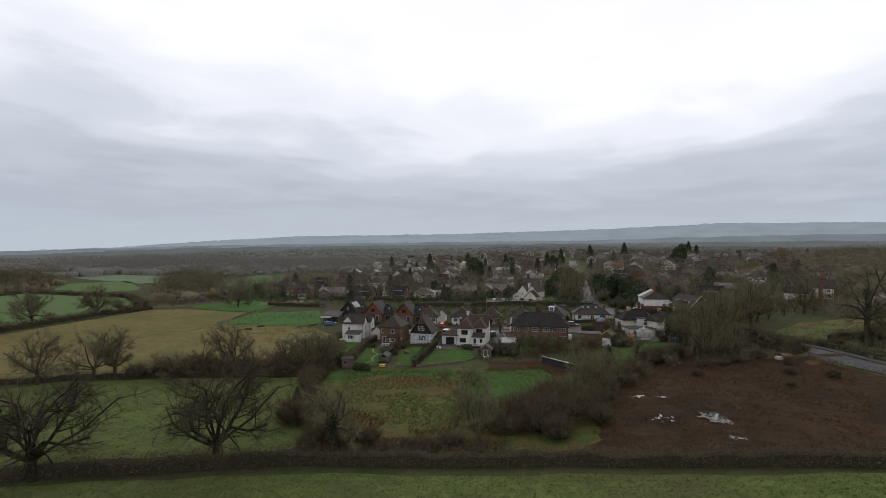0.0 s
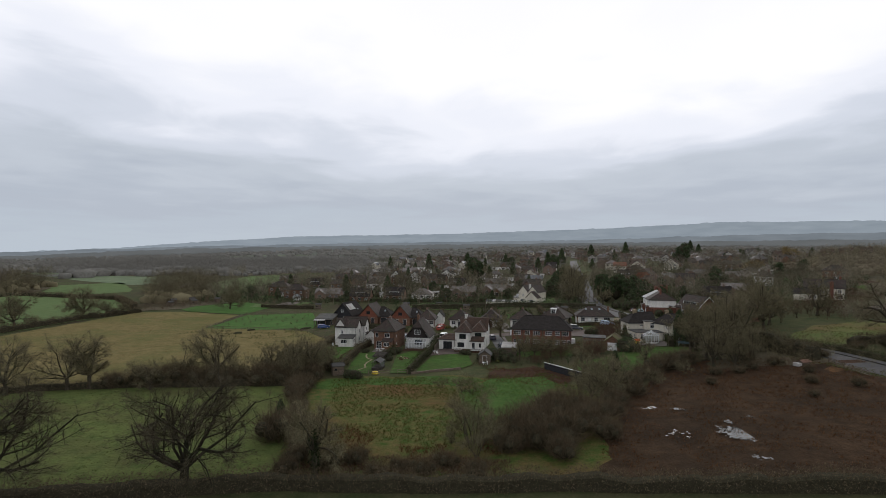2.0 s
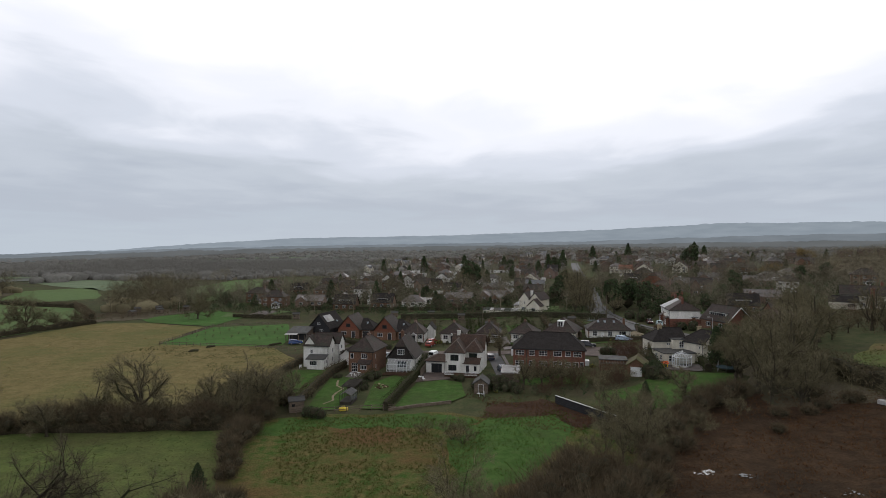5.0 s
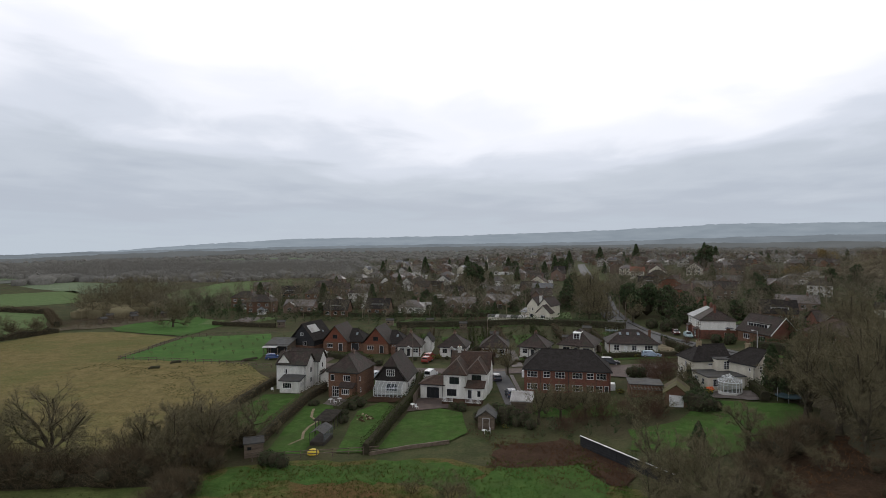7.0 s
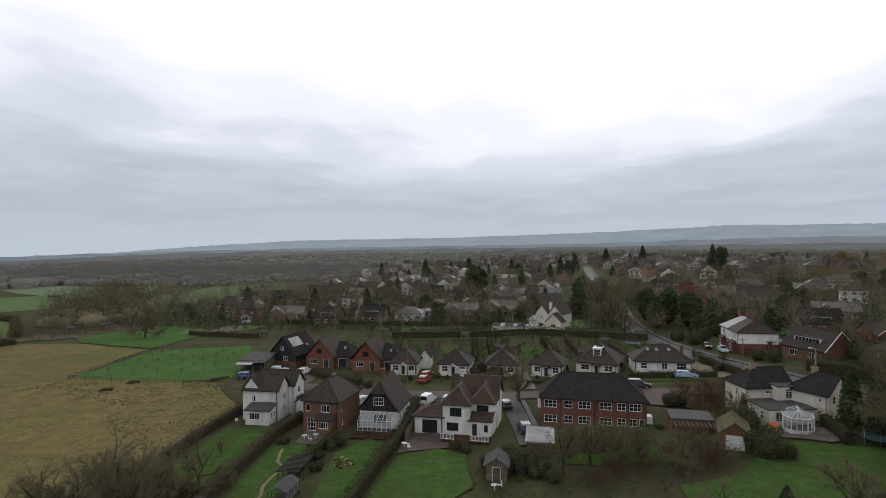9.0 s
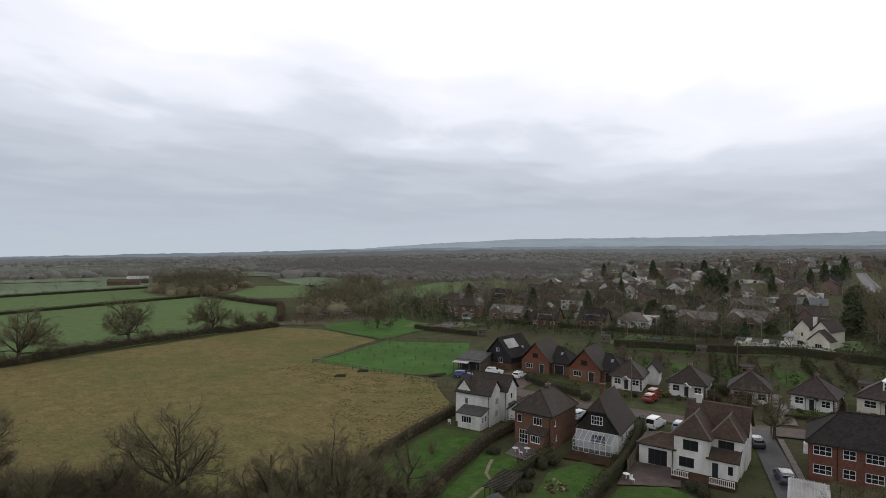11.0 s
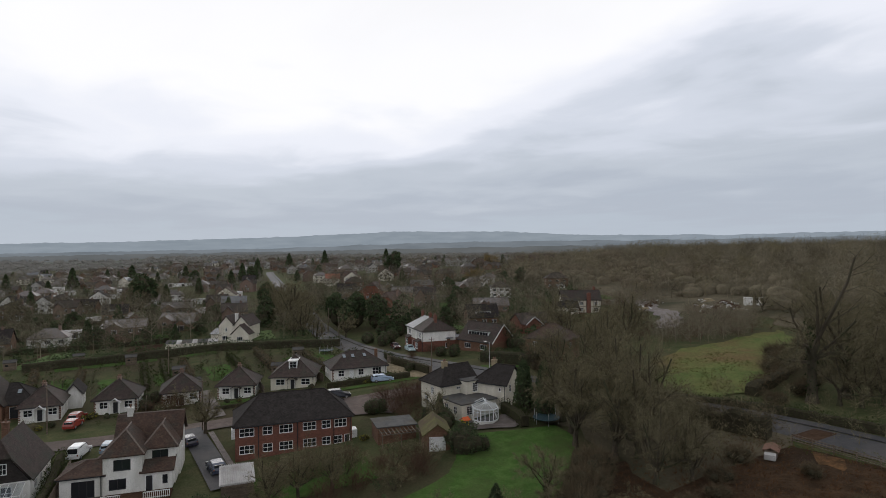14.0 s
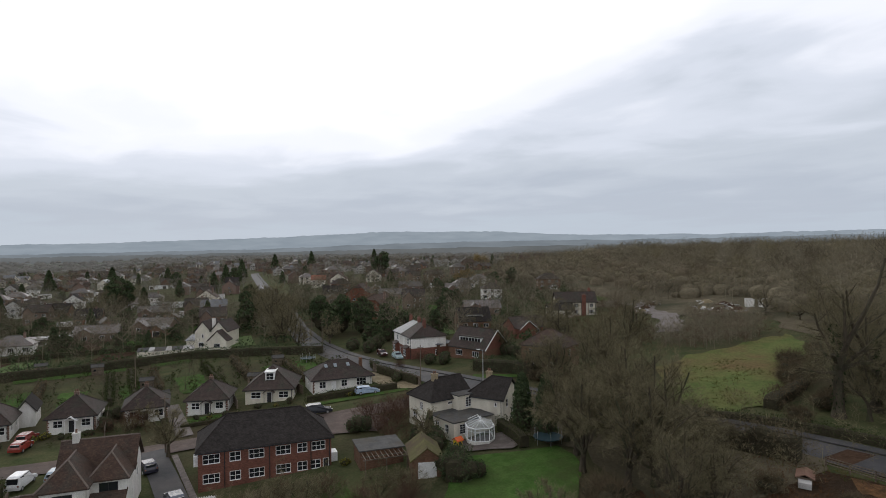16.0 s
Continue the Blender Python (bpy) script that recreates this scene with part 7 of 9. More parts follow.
for u in (0, 1, 2, 3, 4):
    part("glazing_bar", Geo().tube((u, 0, 0.5), (u, 0, 1.7), 0.03, 0.03, 4).tube((u, 2.2, 0.5), (u, 2.2, 1.7), 0.03, 0.03, 4).tube((u, 0, 1.7), (u, 1.1, 2.3), 0.03, 0.03, 4).tube((u, 2.2, 1.7), (u, 1.1, 2.3), 0.03, 0.03, 4), DARKWOOD, gr)
for u in range(4):
    part("glass_panel", Geo().poly([(u, 0, 0.5), (u + 1, 0, 0.5), (u + 1, 0, 1.7), (u, 0, 1.7)]), GLAZE, gr)
    part("roof_panel", roof_geo(roof_faces("gable_x", u + 0.02, -0.05, u + 0.98, 2.25, 1.7, 0.6)[0], 0.03), FELT, gr)
pg = thing("pergola", "long weathered timber pergola over a path", "pergola", -15.6, 145.4, 84)
for u in np.arange(0, 6.1, 1.5):
    for v in (0, 2.2):
        part("post", Geo().box(u, v, -0.2, u + 0.1, v + 0.1, 2.1), DARKWOOD, pg)
for u in np.arange(0, 6.2, 0.4):
    part("slat", Geo().box(u, -0.3, 2.15, u + 0.07, 2.6, 2.26), DARKWOOD, pg)
for v in (0, 2.2):
    part("beam", Geo().box(-0.2, v, 2.03, 6.3, v + 0.08, 2.15), DARKWOOD, pg)
# simple yellow heap put in place of a small digger-like object
dig = thing("sandbag_heap", "yellow heap beside a garden fence, standing in for a small digger-like object", "heap", -16.2, 137.4, 10)
part("heap", Geo().lathe(0, 0, [(0.9, 0), (0.8, 0.35), (0.4, 0.6), (0.05, 0.7)], 9), YELLOW, dig)
rock = thing("rockery", "oval rockery bed ringed with stones", "rockery", -11.2, 154.2, 10)
rr = random.Random(4)
for k in range(30):
    a = rr.uniform(0, 6.28)
    q = rr.uniform(0.3, 1.0)
    s = rr.uniform(0.12, 0.3)
    part("stone", Geo().lathe(1.6 * q * math.cos(a), 2.2 * q * math.sin(a), [(s, 0), (s * 0.95, s * 0.5), (s * 0.4, s)], 6), STOCK if k % 3 == 0 else SOIL, rock)
for i, (x, y, s) in enumerate([(-3.4, 160.2, 1.0), (-2.6, 159.4, 0.7), (-19.2, 163.6, 0.6), (-18.2, 163.0, 0.5), (-17.6, 164.2, 0.6), (-33.0, 172.0, 0.8), (8.9, 144.8, 0.7), (9.6, 145.4, 0.6)]):
    cl = thing("garden_chair" if i % 2 else "garden_table", "pale plastic garden furniture on a patio", "garden furniture", x, y, i * 40)
    if i % 2:
        part("seat", Geo().box(-0.25, -0.25, 0.4, 0.25, 0.25, 0.45), UPVC, cl)
        part("backrest", Geo().box(-0.25, 0.21, 0.45, 0.25, 0.25, 0.9), UPVC, cl)
        for a in (-0.22, 0.2):
            for b in (-0.22, 0.2):
                part("leg", Geo().box(a, b, 0, a + 0.03, b + 0.03, 0.4), UPVC, cl)
    else:
        part("tabletop", Geo().lathe(0, 0, [(0.45, 0.7), (0.45, 0.74)], 12), UPVC, cl)
        part("stem", Geo().tube((0, 0, 0), (0, 0, 0.7), 0.06, 0.05, 6), UPVC, cl)


# street furniture and boundaries
def pole(x, y, h, label, lamp=False):
    p = thing("street_lamp" if lamp else "utility_pole", label, "street lamp" if lamp else "pole", x, y, 160)
    part("shaft", Geo().tube((0, 0, -0.3), (0, 0, h), 0.11, 0.07, 8), CONCRETE if lamp else WOOD, p)
    if lamp:
        part("arm", Geo().tube((0, 0, h), (0.8, 0, h + 0.15), 0.04, 0.03, 6), CONCRETE, p)
        part("lantern", Geo().box(0.6, -0.12, h + 0.1, 1.2, 0.12, h + 0.25), UPVC, p)
    else:
        part("crossbar", Geo().box(-0.6, -0.05, h - 0.5, 0.6, 0.05, h - 0.4), WOOD, p)


pole(71.2, 182.4, 6.0, "grey concrete street lamp on the verge", True)
for x, y, hh in ((16.2, 186, 8.5), (60.9, 188.6, 8), (61.2, 245, 8), (14.6, 228, 8.5), (-6, 200, 8), (66, 268, 8)):
    pole(x, y, hh, "slender wooden utility pole")


def fence(name, line, height, label, m=WOOD, bay=1.8):
    ob = new(name)
    tagged(ob, label, "fence")
    x0, y0 = line[0]
    ob.location = (x0, y0, ground_z(x0, y0))
    inv = Matrix.Translation(-ob.location)
    panel = Geo().box(0.06, -0.02, 0.05, bay - 0.06, 0.02, height).box(0.06, -0.04, height * 0.25, bay - 0.06, -0.02, height * 0.25 + 0.08).box(0.06, -0.04, height * 0.75, bay - 0.06, -0.02, height * 0.75 + 0.08).mesh("panel", m)
    post = Geo().box(-0.05, -0.05, -0.4, 0.05, 0.05, height + 0.06).mesh("post", m)
    for x, y, a in along(line, bay):
        at = inv @ pose(x, y, ground_z(x, y), 0, 0, math.degrees(a))
        part("post", post, None, ob, at=at)
        part("panel", panel, None, ob, at=at)
    return ob


fence("fence", [(40.6, 218), (42.0, 203)], 1.8, "pale close-boarded fence beside a bungalow")
fence("fence", [(-3.4, 162), (-1.6, 178)], 1.8, "weathered close-boarded garden fence")
fence("fence", [(8.6, 200), (9.6, 216)], 1.6, "timber fence between bungalow gardens")
fence("fence", [(60.2, 209), (61.2, 190)], 1.8, "old boarded fence along the main road")
fence("fence", [(29.6, 201), (30.6, 214)], 1.7, "timber fence beside a bungalow")
fence("fence", [(22.3, 137.6), (29.8, 122.6)], 1.5, "dark boarded fence with a white top edge", BOARD)
ribbon("fence_capping", [(22.25, 137.7), (29.85, 122.5)], 0.16, UPVC, 1.62, "white capping along a dark fence", "capping", thick=0.05, kind="")


def post_and_rail(name, line, label, bay=2.2):
    ob = new(name)
    tagged(ob, label, "fence")
    x0, y0 = line[0]
    ob.location = (x0, y0, ground_z(x0, y0))
    inv = Matrix.Translation(-ob.location)
    post = Geo().box(-0.06, -0.06, -0.3, 0.06, 0.06, 1.15).mesh("post", WOOD)
    rail = Geo().box(0, -0.03, 0.5, bay, 0.03, 0.6).box(0, -0.03, 0.95, bay, 0.03, 1.05).mesh("rail", WOOD)
    for x, y, a in along(line, bay):
        at = inv @ pose(x, y, ground_z(x, y), 0, 0, math.degrees(a))
        part("post", post, None, ob, at=at)
        part("rail", rail, None, ob, at=at)


post_and_rail("fence", [(-24, 134.4), (-8.2, 137.2)], "post and rail fence below the gardens")
post_and_rail("fence", [(-83, 203), (-54, 198.5), (-40, 194)], "wire and post field fence")
post_and_rail("fence", [(-83, 204), (-82, 240), (-57, 248)], "post and wire orchard fence")
for i, (x, y, w, d, hh) in enumerate([(-68.6, 193.5, 2.6, 1.0, 0.8), (-66.6, 200, 2.6, 1.2, 0.9), (-49, 203.5, 4.5, 0.8, 1.2)]):
    lg = thing("log_pile", "heap of old timber in the pasture", "log pile", x, y, 20 + i * 15)
    for k in range(8):
        part("log", Geo().tube((-w / 2 + 0.1 * k, -d / 2 + (k % 4) * d / 4, 0.15 + 0.25 * (k // 4)), (w / 2, -d / 2 + (k % 4) * d / 4, 0.15 + 0.25 * (k // 4)), 0.16, 0.14, 6), BARK, lg)
ribbon("wall_garden", [(-8, 136.8), (-3, 139.4), (3.4, 141.6)], 0.25, WOOD, 0.4, "low timber retaining edge below a lawn", "wall", thick=0.7)

# rails, post by post, beside the road
for k in range(5):
    ax, ay = 77.9 - 0.1 * k, 125.0 - 2.46 * k
    rail = thing("rail_fence", "short bay of weathered timber rail fence", "fence", ax, ay, math.degrees(math.atan2(-2.46, -0.1)), group="roadside rails")
    part("post", Geo().box(-0.06, -0.06, -0.3, 0.06, 0.06, 1.15), WOOD, rail)
    for zz in (0.25, 0.5, 0.75, 1.0):
        part("rail", Geo().box(0.06, -0.03, zz, 2.43, 0.03, zz + 0.1), WOOD, rail)
DEADLEAF = mat("dead_leaves", (0.1, 0.058, 0.03), (0.17, 0.09, 0.042), 3.0, 0.95, 0.8, 14.0, (0.05, 0.034, 0.02), 0.6, spec=0.03)
drape("ground_leaves", wavy([(73.6, 117.6), (74.4, 120.6), (76.2, 121.4), (76.6, 118.4), (75.2, 117.2)], 0.7, 1.0, 58), DEADLEAF, 0.09, "orange-brown dead leaves strewn by the road", "leaves")

# the storage yard: skips, a white cabin and heaps of rubble and scrap
tip = random.Random(21)
for i, (x, y, s) in enumerate([(175, 206, 1.2), (172, 199, 1.0), (173, 193, 1.1), (168, 189, 0.9), (183, 233, 1.3), (174, 228, 1.2), (166, 223, 1.0), (162, 196, 0.9), (186, 206, 1.2), (192, 216, 1.3), (190, 240, 1.0), (180, 200, 1.0)]):
    hp = thing("rubble_heap", ("heap of broken concrete and pale rubble", "pile of scrap boards and white sheeting")[i % 2] + " in a muddy yard", "rubble", x, y, tip.uniform(0, 180), group="yard heaps")
    g = Geo().lathe(0, 0, [(2.2 * s, -0.2), (1.7 * s, 0.3), (0.9 * s, 0.8 * s), (0.1, 1.0 * s)], 10)
    g.v = [(a + 0.4 * noise.noise((a, b, c + i)), b + 0.4 * noise.noise((b, a, c + i)), c + 0.25 * noise.noise((a * 2, b * 2, i * 1.0))) for a, b, c in g.v]
    part("mound", g, GRAVEL if i % 3 == 0 else SOIL, hp)
    for k in range(7):
        l, w = tip.uniform(0.8, 2.2), tip.uniform(0.4, 1.0)
        part("slab", Geo().box(-l / 2, -w / 2, 0, l / 2, w / 2, 0.12), (RENDER, CONCRETE, WOOD, ASBESTOS)[tip.randrange(4)], hp,
             at=pose(tip.uniform(-2.6, 2.6) * s, tip.uniform(-2.2, 2.2) * s, tip.uniform(0.1, 0.6), tip.uniform(-30, 30), tip.uniform(-25, 25), tip.uniform(0, 180)))
for x, y, r in ((180.5, 194, 35), (181, 189.6, 50)):
    cb = thing("site_cabin", "white steel site cabin in a yard", "cabin", x, y, r)
    part("body", Geo().box(-2, -1.2, 0, 2, 1.2, 2.4), RENDER, cb)
    part("roof", Geo().box(-2.1, -1.3, 2.41, 2.1, 1.3, 2.5), ASBESTOS, cb)
    part("window", Geo().box(-1.2, -1.23, 1.1, -0.2, -1.205, 1.8), PANE, cb)
    part("door", Geo().box(0.6, -1.23, 0.1, 1.4, -1.205, 2.0), FELT, cb)


# ---- hedges ----
hedge("hedge", [(-110, 44), (-54, 71.5), (-21, 77), (15, 76), (50, 70), (100, 52)], 2.6, 2.0, "broad dark winter field hedge", HEDGE_BR, 130, 0.2, 1, 0.35, twiggy=True)
hedge("hedge", [(-120, 112), (-81, 121.5), (-65, 124.8), (-47, 126), (-31, 127)], 1.6, 1.5, "bare field boundary hedge", HEDGE_BR, 80, 0.2, 2, 0.35, twiggy=True)
hedge("hedge", [(-36.5, 148), (-36.2, 164), (-34.4, 180), (-33.2, 186)], 1.4, 1.8, "clipped brown hedge beside a white house", HEDGE_BR, 90, 0.18, 4, 0.12)
hedge("hedge", [(-25.4, 138), (-25.0, 152), (-24.2, 166), (-22.4, 174)], 1.5, 1.9, "clipped beech hedge between gardens", HEDGE_BR, 90, 0.18, 5, 0.1)
hedge("hedge", [(-17.2, 149), (-16.2, 158), (-14.2, 165)], 1.3, 1.5, "dark clipped garden hedge", HEDGE, 90, 0.18, 6, 0.2)
hedge("hedge", [(-8.6, 137), (-6.4, 152), (-4.2, 164), (-3.6, 170), (-3.2, 177), (-3.0, 183)], 1.4, 2.0, "tall clipped hedge beside a lawn", HEDGE, 90, 0.18, 7, 0.1)
hedge("hedge", [(-29, 208.6), (-24, 204), (-16, 199.4)], 1.6, 1.6, "dark front garden hedge", HEDGE, 70, 0.2, 8, 0.1)
hedge("hedge", [(-16, 262), (8, 263), (30, 262.5), (46, 252), (60, 240.5)], 2.0, 2.6, "long tall dark conifer hedge", EVER, 90, 0.25, 9, 0.12)
hedge("hedge", [(41, 196.4), (50, 193.8), (57.5, 191.6)], 1.3, 1.3, "clipped privet front hedge", HEDGE, 80, 0.18, 10, 0.08)
hedge("hedge", [(76, 192), (79.5, 184), (80.5, 176)], 3.0, 2.8, "deep evergreen roadside hedge", EVER, 120, 0.25, 11, 0.15)
hedge("hedge", [(58.4, 160), (57.6, 155.5), (56.4, 151.6)], 1.8, 1.9, "clipped box hedge by the conservatory", HEDGE, 110, 0.18, 12, 0.08)
hedge("hedge", [(43.6, 149.6), (46.8, 152.8)], 2.8, 3.0, "tall clipped dark conifer hedge block", EVER, 260, 0.2, 19, 0.06)
hedge("hedge", [(62, 214), (60.2, 205), (61.2, 190)], 1.0, 2.0, "dark hedge behind a roadside fence", HEDGE, 60, 0.2, 13, 0.2)
hedge("hedge", [(-148, 150), (-147, 190), (-142, 225), (-131, 250)], 2.6, 2.3, "bare hedge along the pasture", HEDGE_BR, 90, 0.26, 14, 0.6, twiggy=True)
hedge("hedge", [(-300, 140), (-253, 207), (-243, 322)], 1.6, 1.5, "trimmed dark field hedge", HEDGE, 30, 0.36, 15, 0.1)
hedge("hedge", [(-380, 190), (-331, 245), (-314, 362)], 1.6, 1.6, "dark clipped distant field hedge", HEDGE, 25, 0.4, 16, 0.2)
hedge("hedge", [(-242, 324), (-172, 302), (-140, 262)], 2.2, 2.2, "overgrown hedge beside a copse", HEDGE_BR, 50, 0.35, 17, 0.4, twiggy=True)
hedge("hedge", [(19.6, 197.4), (29.4, 195.6)], 0.9, 0.7, "low clipped front hedge", HEDGE, 60, 0.18, 18, 0.1)
for i, ln in enumerate([[(-11.5, 220), (-12.5, 255)], [(9.8, 222), (10.6, 252)], [(19.2, 226), (19.5, 250)], [(30.5, 219), (31, 250)], [(-3, 222), (-2.6, 250)], [(14.2, 216), (14.8, 250)], [(36.4, 216), (38, 248)], [(-20.5, 224), (-21.5, 256)], [(46, 210), (48, 244)], [(-60, 296), (20, 290)], [(-70, 318), (-10, 324)], [(10, 338), (50, 332)], [(-40, 360), (30, 362)], [(100, 330), (124, 322)], [(108, 300), (104, 328)], [(170, 392), (215, 380)], [(-60, 262), (-86, 268)], [(84, 236), (100, 262)]]):
    hedge("hedge", ln, 1.3, 1.8, "dark garden boundary hedge", HEDGE if i % 2 else HEDGE_BR, 50, 0.26, 20 + i, 0.3)

hedge("hedge", [(69, 152), (73.5, 142), (76.2, 132), (77.2, 126.5)], 2.6, 3.9, "overgrown bare roadside hedge", HEDGE_BR, 120, 0.22, 33, 0.55, twiggy=True)
hedge("hedge", [(79.8, 150), (85.5, 138), (88, 128), (89, 118), (91, 108)], 1.5, 1.3, "low trimmed roadside hedge on a bank", HEDGE, 80, 0.2, 34, 0.25)
hedge("hedge", [(92, 139), (104, 141), (120, 146), (134, 153)], 2.6, 2.0, "brown overgrown hedge edging a clearing", HEDGE_BR, 80, 0.24, 35, 0.5, twiggy=True)

# ---- trees near the fields ----
rng_t = np.random.default_rng(3)
oak = bare_tree(5, 12.5, 1.5, 0.22, (12, 9, 6), 8, TWIG_DARK, tw_len=0.8, tw_w=0.02, curve=0.36, bark=BARK_DARK, gnarl=1.25, name="oak_tree", label="spreading leafless oak with wet dark bark", group="field oaks")
stand(oak, [(-31.5, 76.5, 1.35), (-52.5, 71, 1.4)], rng_t)
oak2 = bare_tree(9, 11.0, 1.05, 0.24, (10, 8, 6), 8, TWIG, tw_len=0.75, tw_w=0.018, curve=0.24, bark=BARK, name="oak_tree", label="rounded leafless oak in a field hedge", group="field oaks")
stand(oak2, [(-76.6, 122, 1.2), (-50, 130.8, 1.15), (-60, 122.6, 0.7), (-86, 118, 1.2), (-165, 160, 1.0)], rng_t)
dome_oak = bare_tree(10, 12.0, 1.05, 0.2, (13, 8, 6), 7, TWIG, tw_len=0.9, tw_w=0.026, curve=0.3, bark=BARK, name="oak_tree", label="round-crowned leafless oak along a pasture hedge", group="field oaks")
stand(dome_oak, [(-149.5, 173, 1.4), (-143.8, 231, 1.2), (-151.4, 205.4, 1.35), (-97.5, 262, 1.0), (-139, 240, 0.6), (-136, 245, 0.65)], rng_t)
tall = bare_tree(12, 11.0, 0.6, 0.3, (8, 6, 5), 9, TWIG, tw_len=0.8, tw_w=0.022, name="tree", label="slender upright leafless tree", group="bare trees")
stand(tall, [(-72.6, 123, 1.15), (-34, 131, 0.95), (-30, 134, 0.9), (-33, 138, 0.8), (-38, 133, 0.75), (-37, 141, 0.7), (-31, 140, 0.65), (18, 149, 0.7), (22, 151, 0.6), (26, 150.5, 0.6), (16.4, 184, 0.75), (47, 162, 0.6)], rng_t)
scrubby = bare_tree(15, 6.0, 0.6, 0.3, (5, 6, 4), 5, stems=7, lean=0.4, tw_len=0.8, tw_w=0.024, name="tree", label="many-stemmed leafless scrub tree", group="scrub trees")
stand(scrubby, [(3.5, 121, 0.85), (5.0, 119, 0.7), (4, 91.5, 1.9), (6, 92, 1.2), (-1, 124, 0.5), (28, 112, 1.1), (26, 119, 1.2), (30, 122, 1.2), (24, 112, 1.0), (33, 124, 1.2), (36, 128, 1.1), (-16, 84, 1.1), (20, 154, 0.9), (25, 156, 1.0), (29, 154, 0.9), (35, 152, 0.8), (38, 150, 0.9), (32, 146, 0.7), (-22, 90, 0.8), (14.5, 204, 0.8), (12, 200, 0.6), (-9, 201, 0.5), (-24, 146, 0.45), (-30, 158, 0.42), (4.5, 86.5, 1.0), (1, 92, 0.8), (8, 96, 0.8), (48, 124, 0.7), (40, 118, 0.8)], rng_t)
ivied = bare_tree(18, 9.0, 0.75, 0.35, (7, 5, 4), 6, TWIG, tw_len=0.8, name="tree", label="leafless tree with ivy up its trunk", group="ivied trees")
rng_i = np.random.default_rng(8)
ip = rng_i.normal(size=(800, 3)) * [0.26, 0.26, 1.3] + [0, 0, 2.6]
part("ivy", fast_mesh("ivy", *leaves(ip[ip[:, 2] > 0], 0.2, rng_i), IVY), None, ivied, "dark ivy leaves")
stand(ivied, [(-16.4, 80, 1.3),  (43, 131.5, 0.8)], rng_t)

# great trees between the marsh and the road
big = bare_tree(21, 16, 0.95, 0.2, (8, 7, 5), 7, tw_len=1.05, tw_w=0.034, curve=0.24, name="tree", label="large leafless roadside tree", group="roadside trees")
stand(big, [(60, 134, 0.85), (66, 142, 0.9), (70, 148, 0.85), (80, 162, 0.8), (56, 128, 0.65), (62, 128, 0.46), (65, 131, 0.48), (59.5, 126, 0.45), (68, 135, 0.42), (124, 124, 0.9), (110, 108, 1.0), (60, 287, 1.05), (65, 304, 1.0), (70, 326, 0.9), (62, 282, 0.75), (57.5, 268, 0.8), (68, 300, 0.7), (56, 250, 0.6), (-30, 372, 0.8), (14, 400, 1.0), (20, 410, 1.1), (88, 200, 0.6), (95, 186, 0.8), (100, 196, 0.8), (112, 182, 0.8), (86, 164, 0.9), (92, 172, 0.8), (58, 136, 0.8), (57, 142, 0.75), (62, 150, 0.8), (60, 146, 0.7), (64, 137, 0.9), (77, 169, 0.7), (80.5, 173.5, 0.62), (78.5, 177, 0.5)], rng_t)

tall2 = bare_tree(24, 13, 0.85, 0.22, (7, 6, 4), 6, tw_len=1.1, tw_w=0.036, curve=0.22, name="tree", label="leafless tree in a roadside belt", group="roadside trees")
belt = scatter([(57, 128), (68, 127), (75, 133), (73, 150), (68, 152), (63, 146)], 5.0, rng_t)
belt += scatter([(90, 166), (100, 168), (118, 182), (124, 200), (108, 200), (94, 188)], 7.5, rng_t)
belt += [(x, y) for x, y in scatter([(54, 262), (60, 262), (74, 345), (92, 440), (84, 440), (62, 340)], 6.5, rng_t)] + [(66, 252), (70, 262), (84, 330), (88, 350), (95, 380)]
belt += scatter([(-42, 128), (-28, 129), (-26, 146), (-34, 150), (-40, 140)], 6, rng_t)
belt += scatter([(24, 106), (34, 112), (38, 130), (26, 128)], 5, rng_t)
belt += scatter([(112, 104), (116, 130), (146, 157), (172, 188), (176, 90), (140, 84)], 8.0, rng_t)
belt += scatter([(96, 128), (108, 134), (124, 142), (134, 150), (130, 128), (112, 112), (100, 116)], 6.0, rng_t) + [(-44, 130.5), (-47, 129.4), (-40, 131.5), (-56, 128.4)] + scatter([(176, 186), (190, 200), (212, 250), (200, 262), (194, 236), (170, 200)], 7.0, rng_t)
belt = [q for q in belt if not inside(YARD, *q) and not (q[0] < 82 and q[1] < 153 and q[0] > 54 and (q[0] - 5) > 1.24 * (q[1] - 87.5))]
stand(tall2, [(x, y, rng_t.uniform(0.6, 1.0) * (0.82 if x < 0 else 0.62 if x < 45 else 0.8 if y > 250 else 0.55 if x > 86 and 160 < y < 204 and x < 126 else 1.0)) for x, y in belt], rng_t)

stand(tall2, [(64, 301, 0.85), (68.5, 322, 0.8), (72, 338, 0.75), (75, 352, 0.8), (78.4, 368, 0.75), (82, 386, 0.7), (86, 404, 0.7), (90, 424, 0.7), (12, 384, 1.2), (7, 390, 1.1)], rng_t, keep=True)
towering = bare_tree(28, 22, 0.5, 0.34, (8, 6, 5), 6, TWIG, tw_len=1.2, tw_w=0.03, curve=0.2, name="tree", label="towering leafless tree with an ivy-clad trunk", group="ivied trees")
tp = rng_i.normal(size=(1000, 3)) * [0.36, 0.36, 0] + rng_i.uniform(0, 1, (1000, 1)) ** 1.3 * [0.4, 0.0, 11.0]
part("ivy", fast_mesh("ivy", *leaves(tp, 0.34, rng_i), IVY), None, towering, "dark ivy leaves")
stand(towering, [(95.5, 131.5, 1.1), (101, 129, 0.95), (110, 125, 0.85)], rng_t)
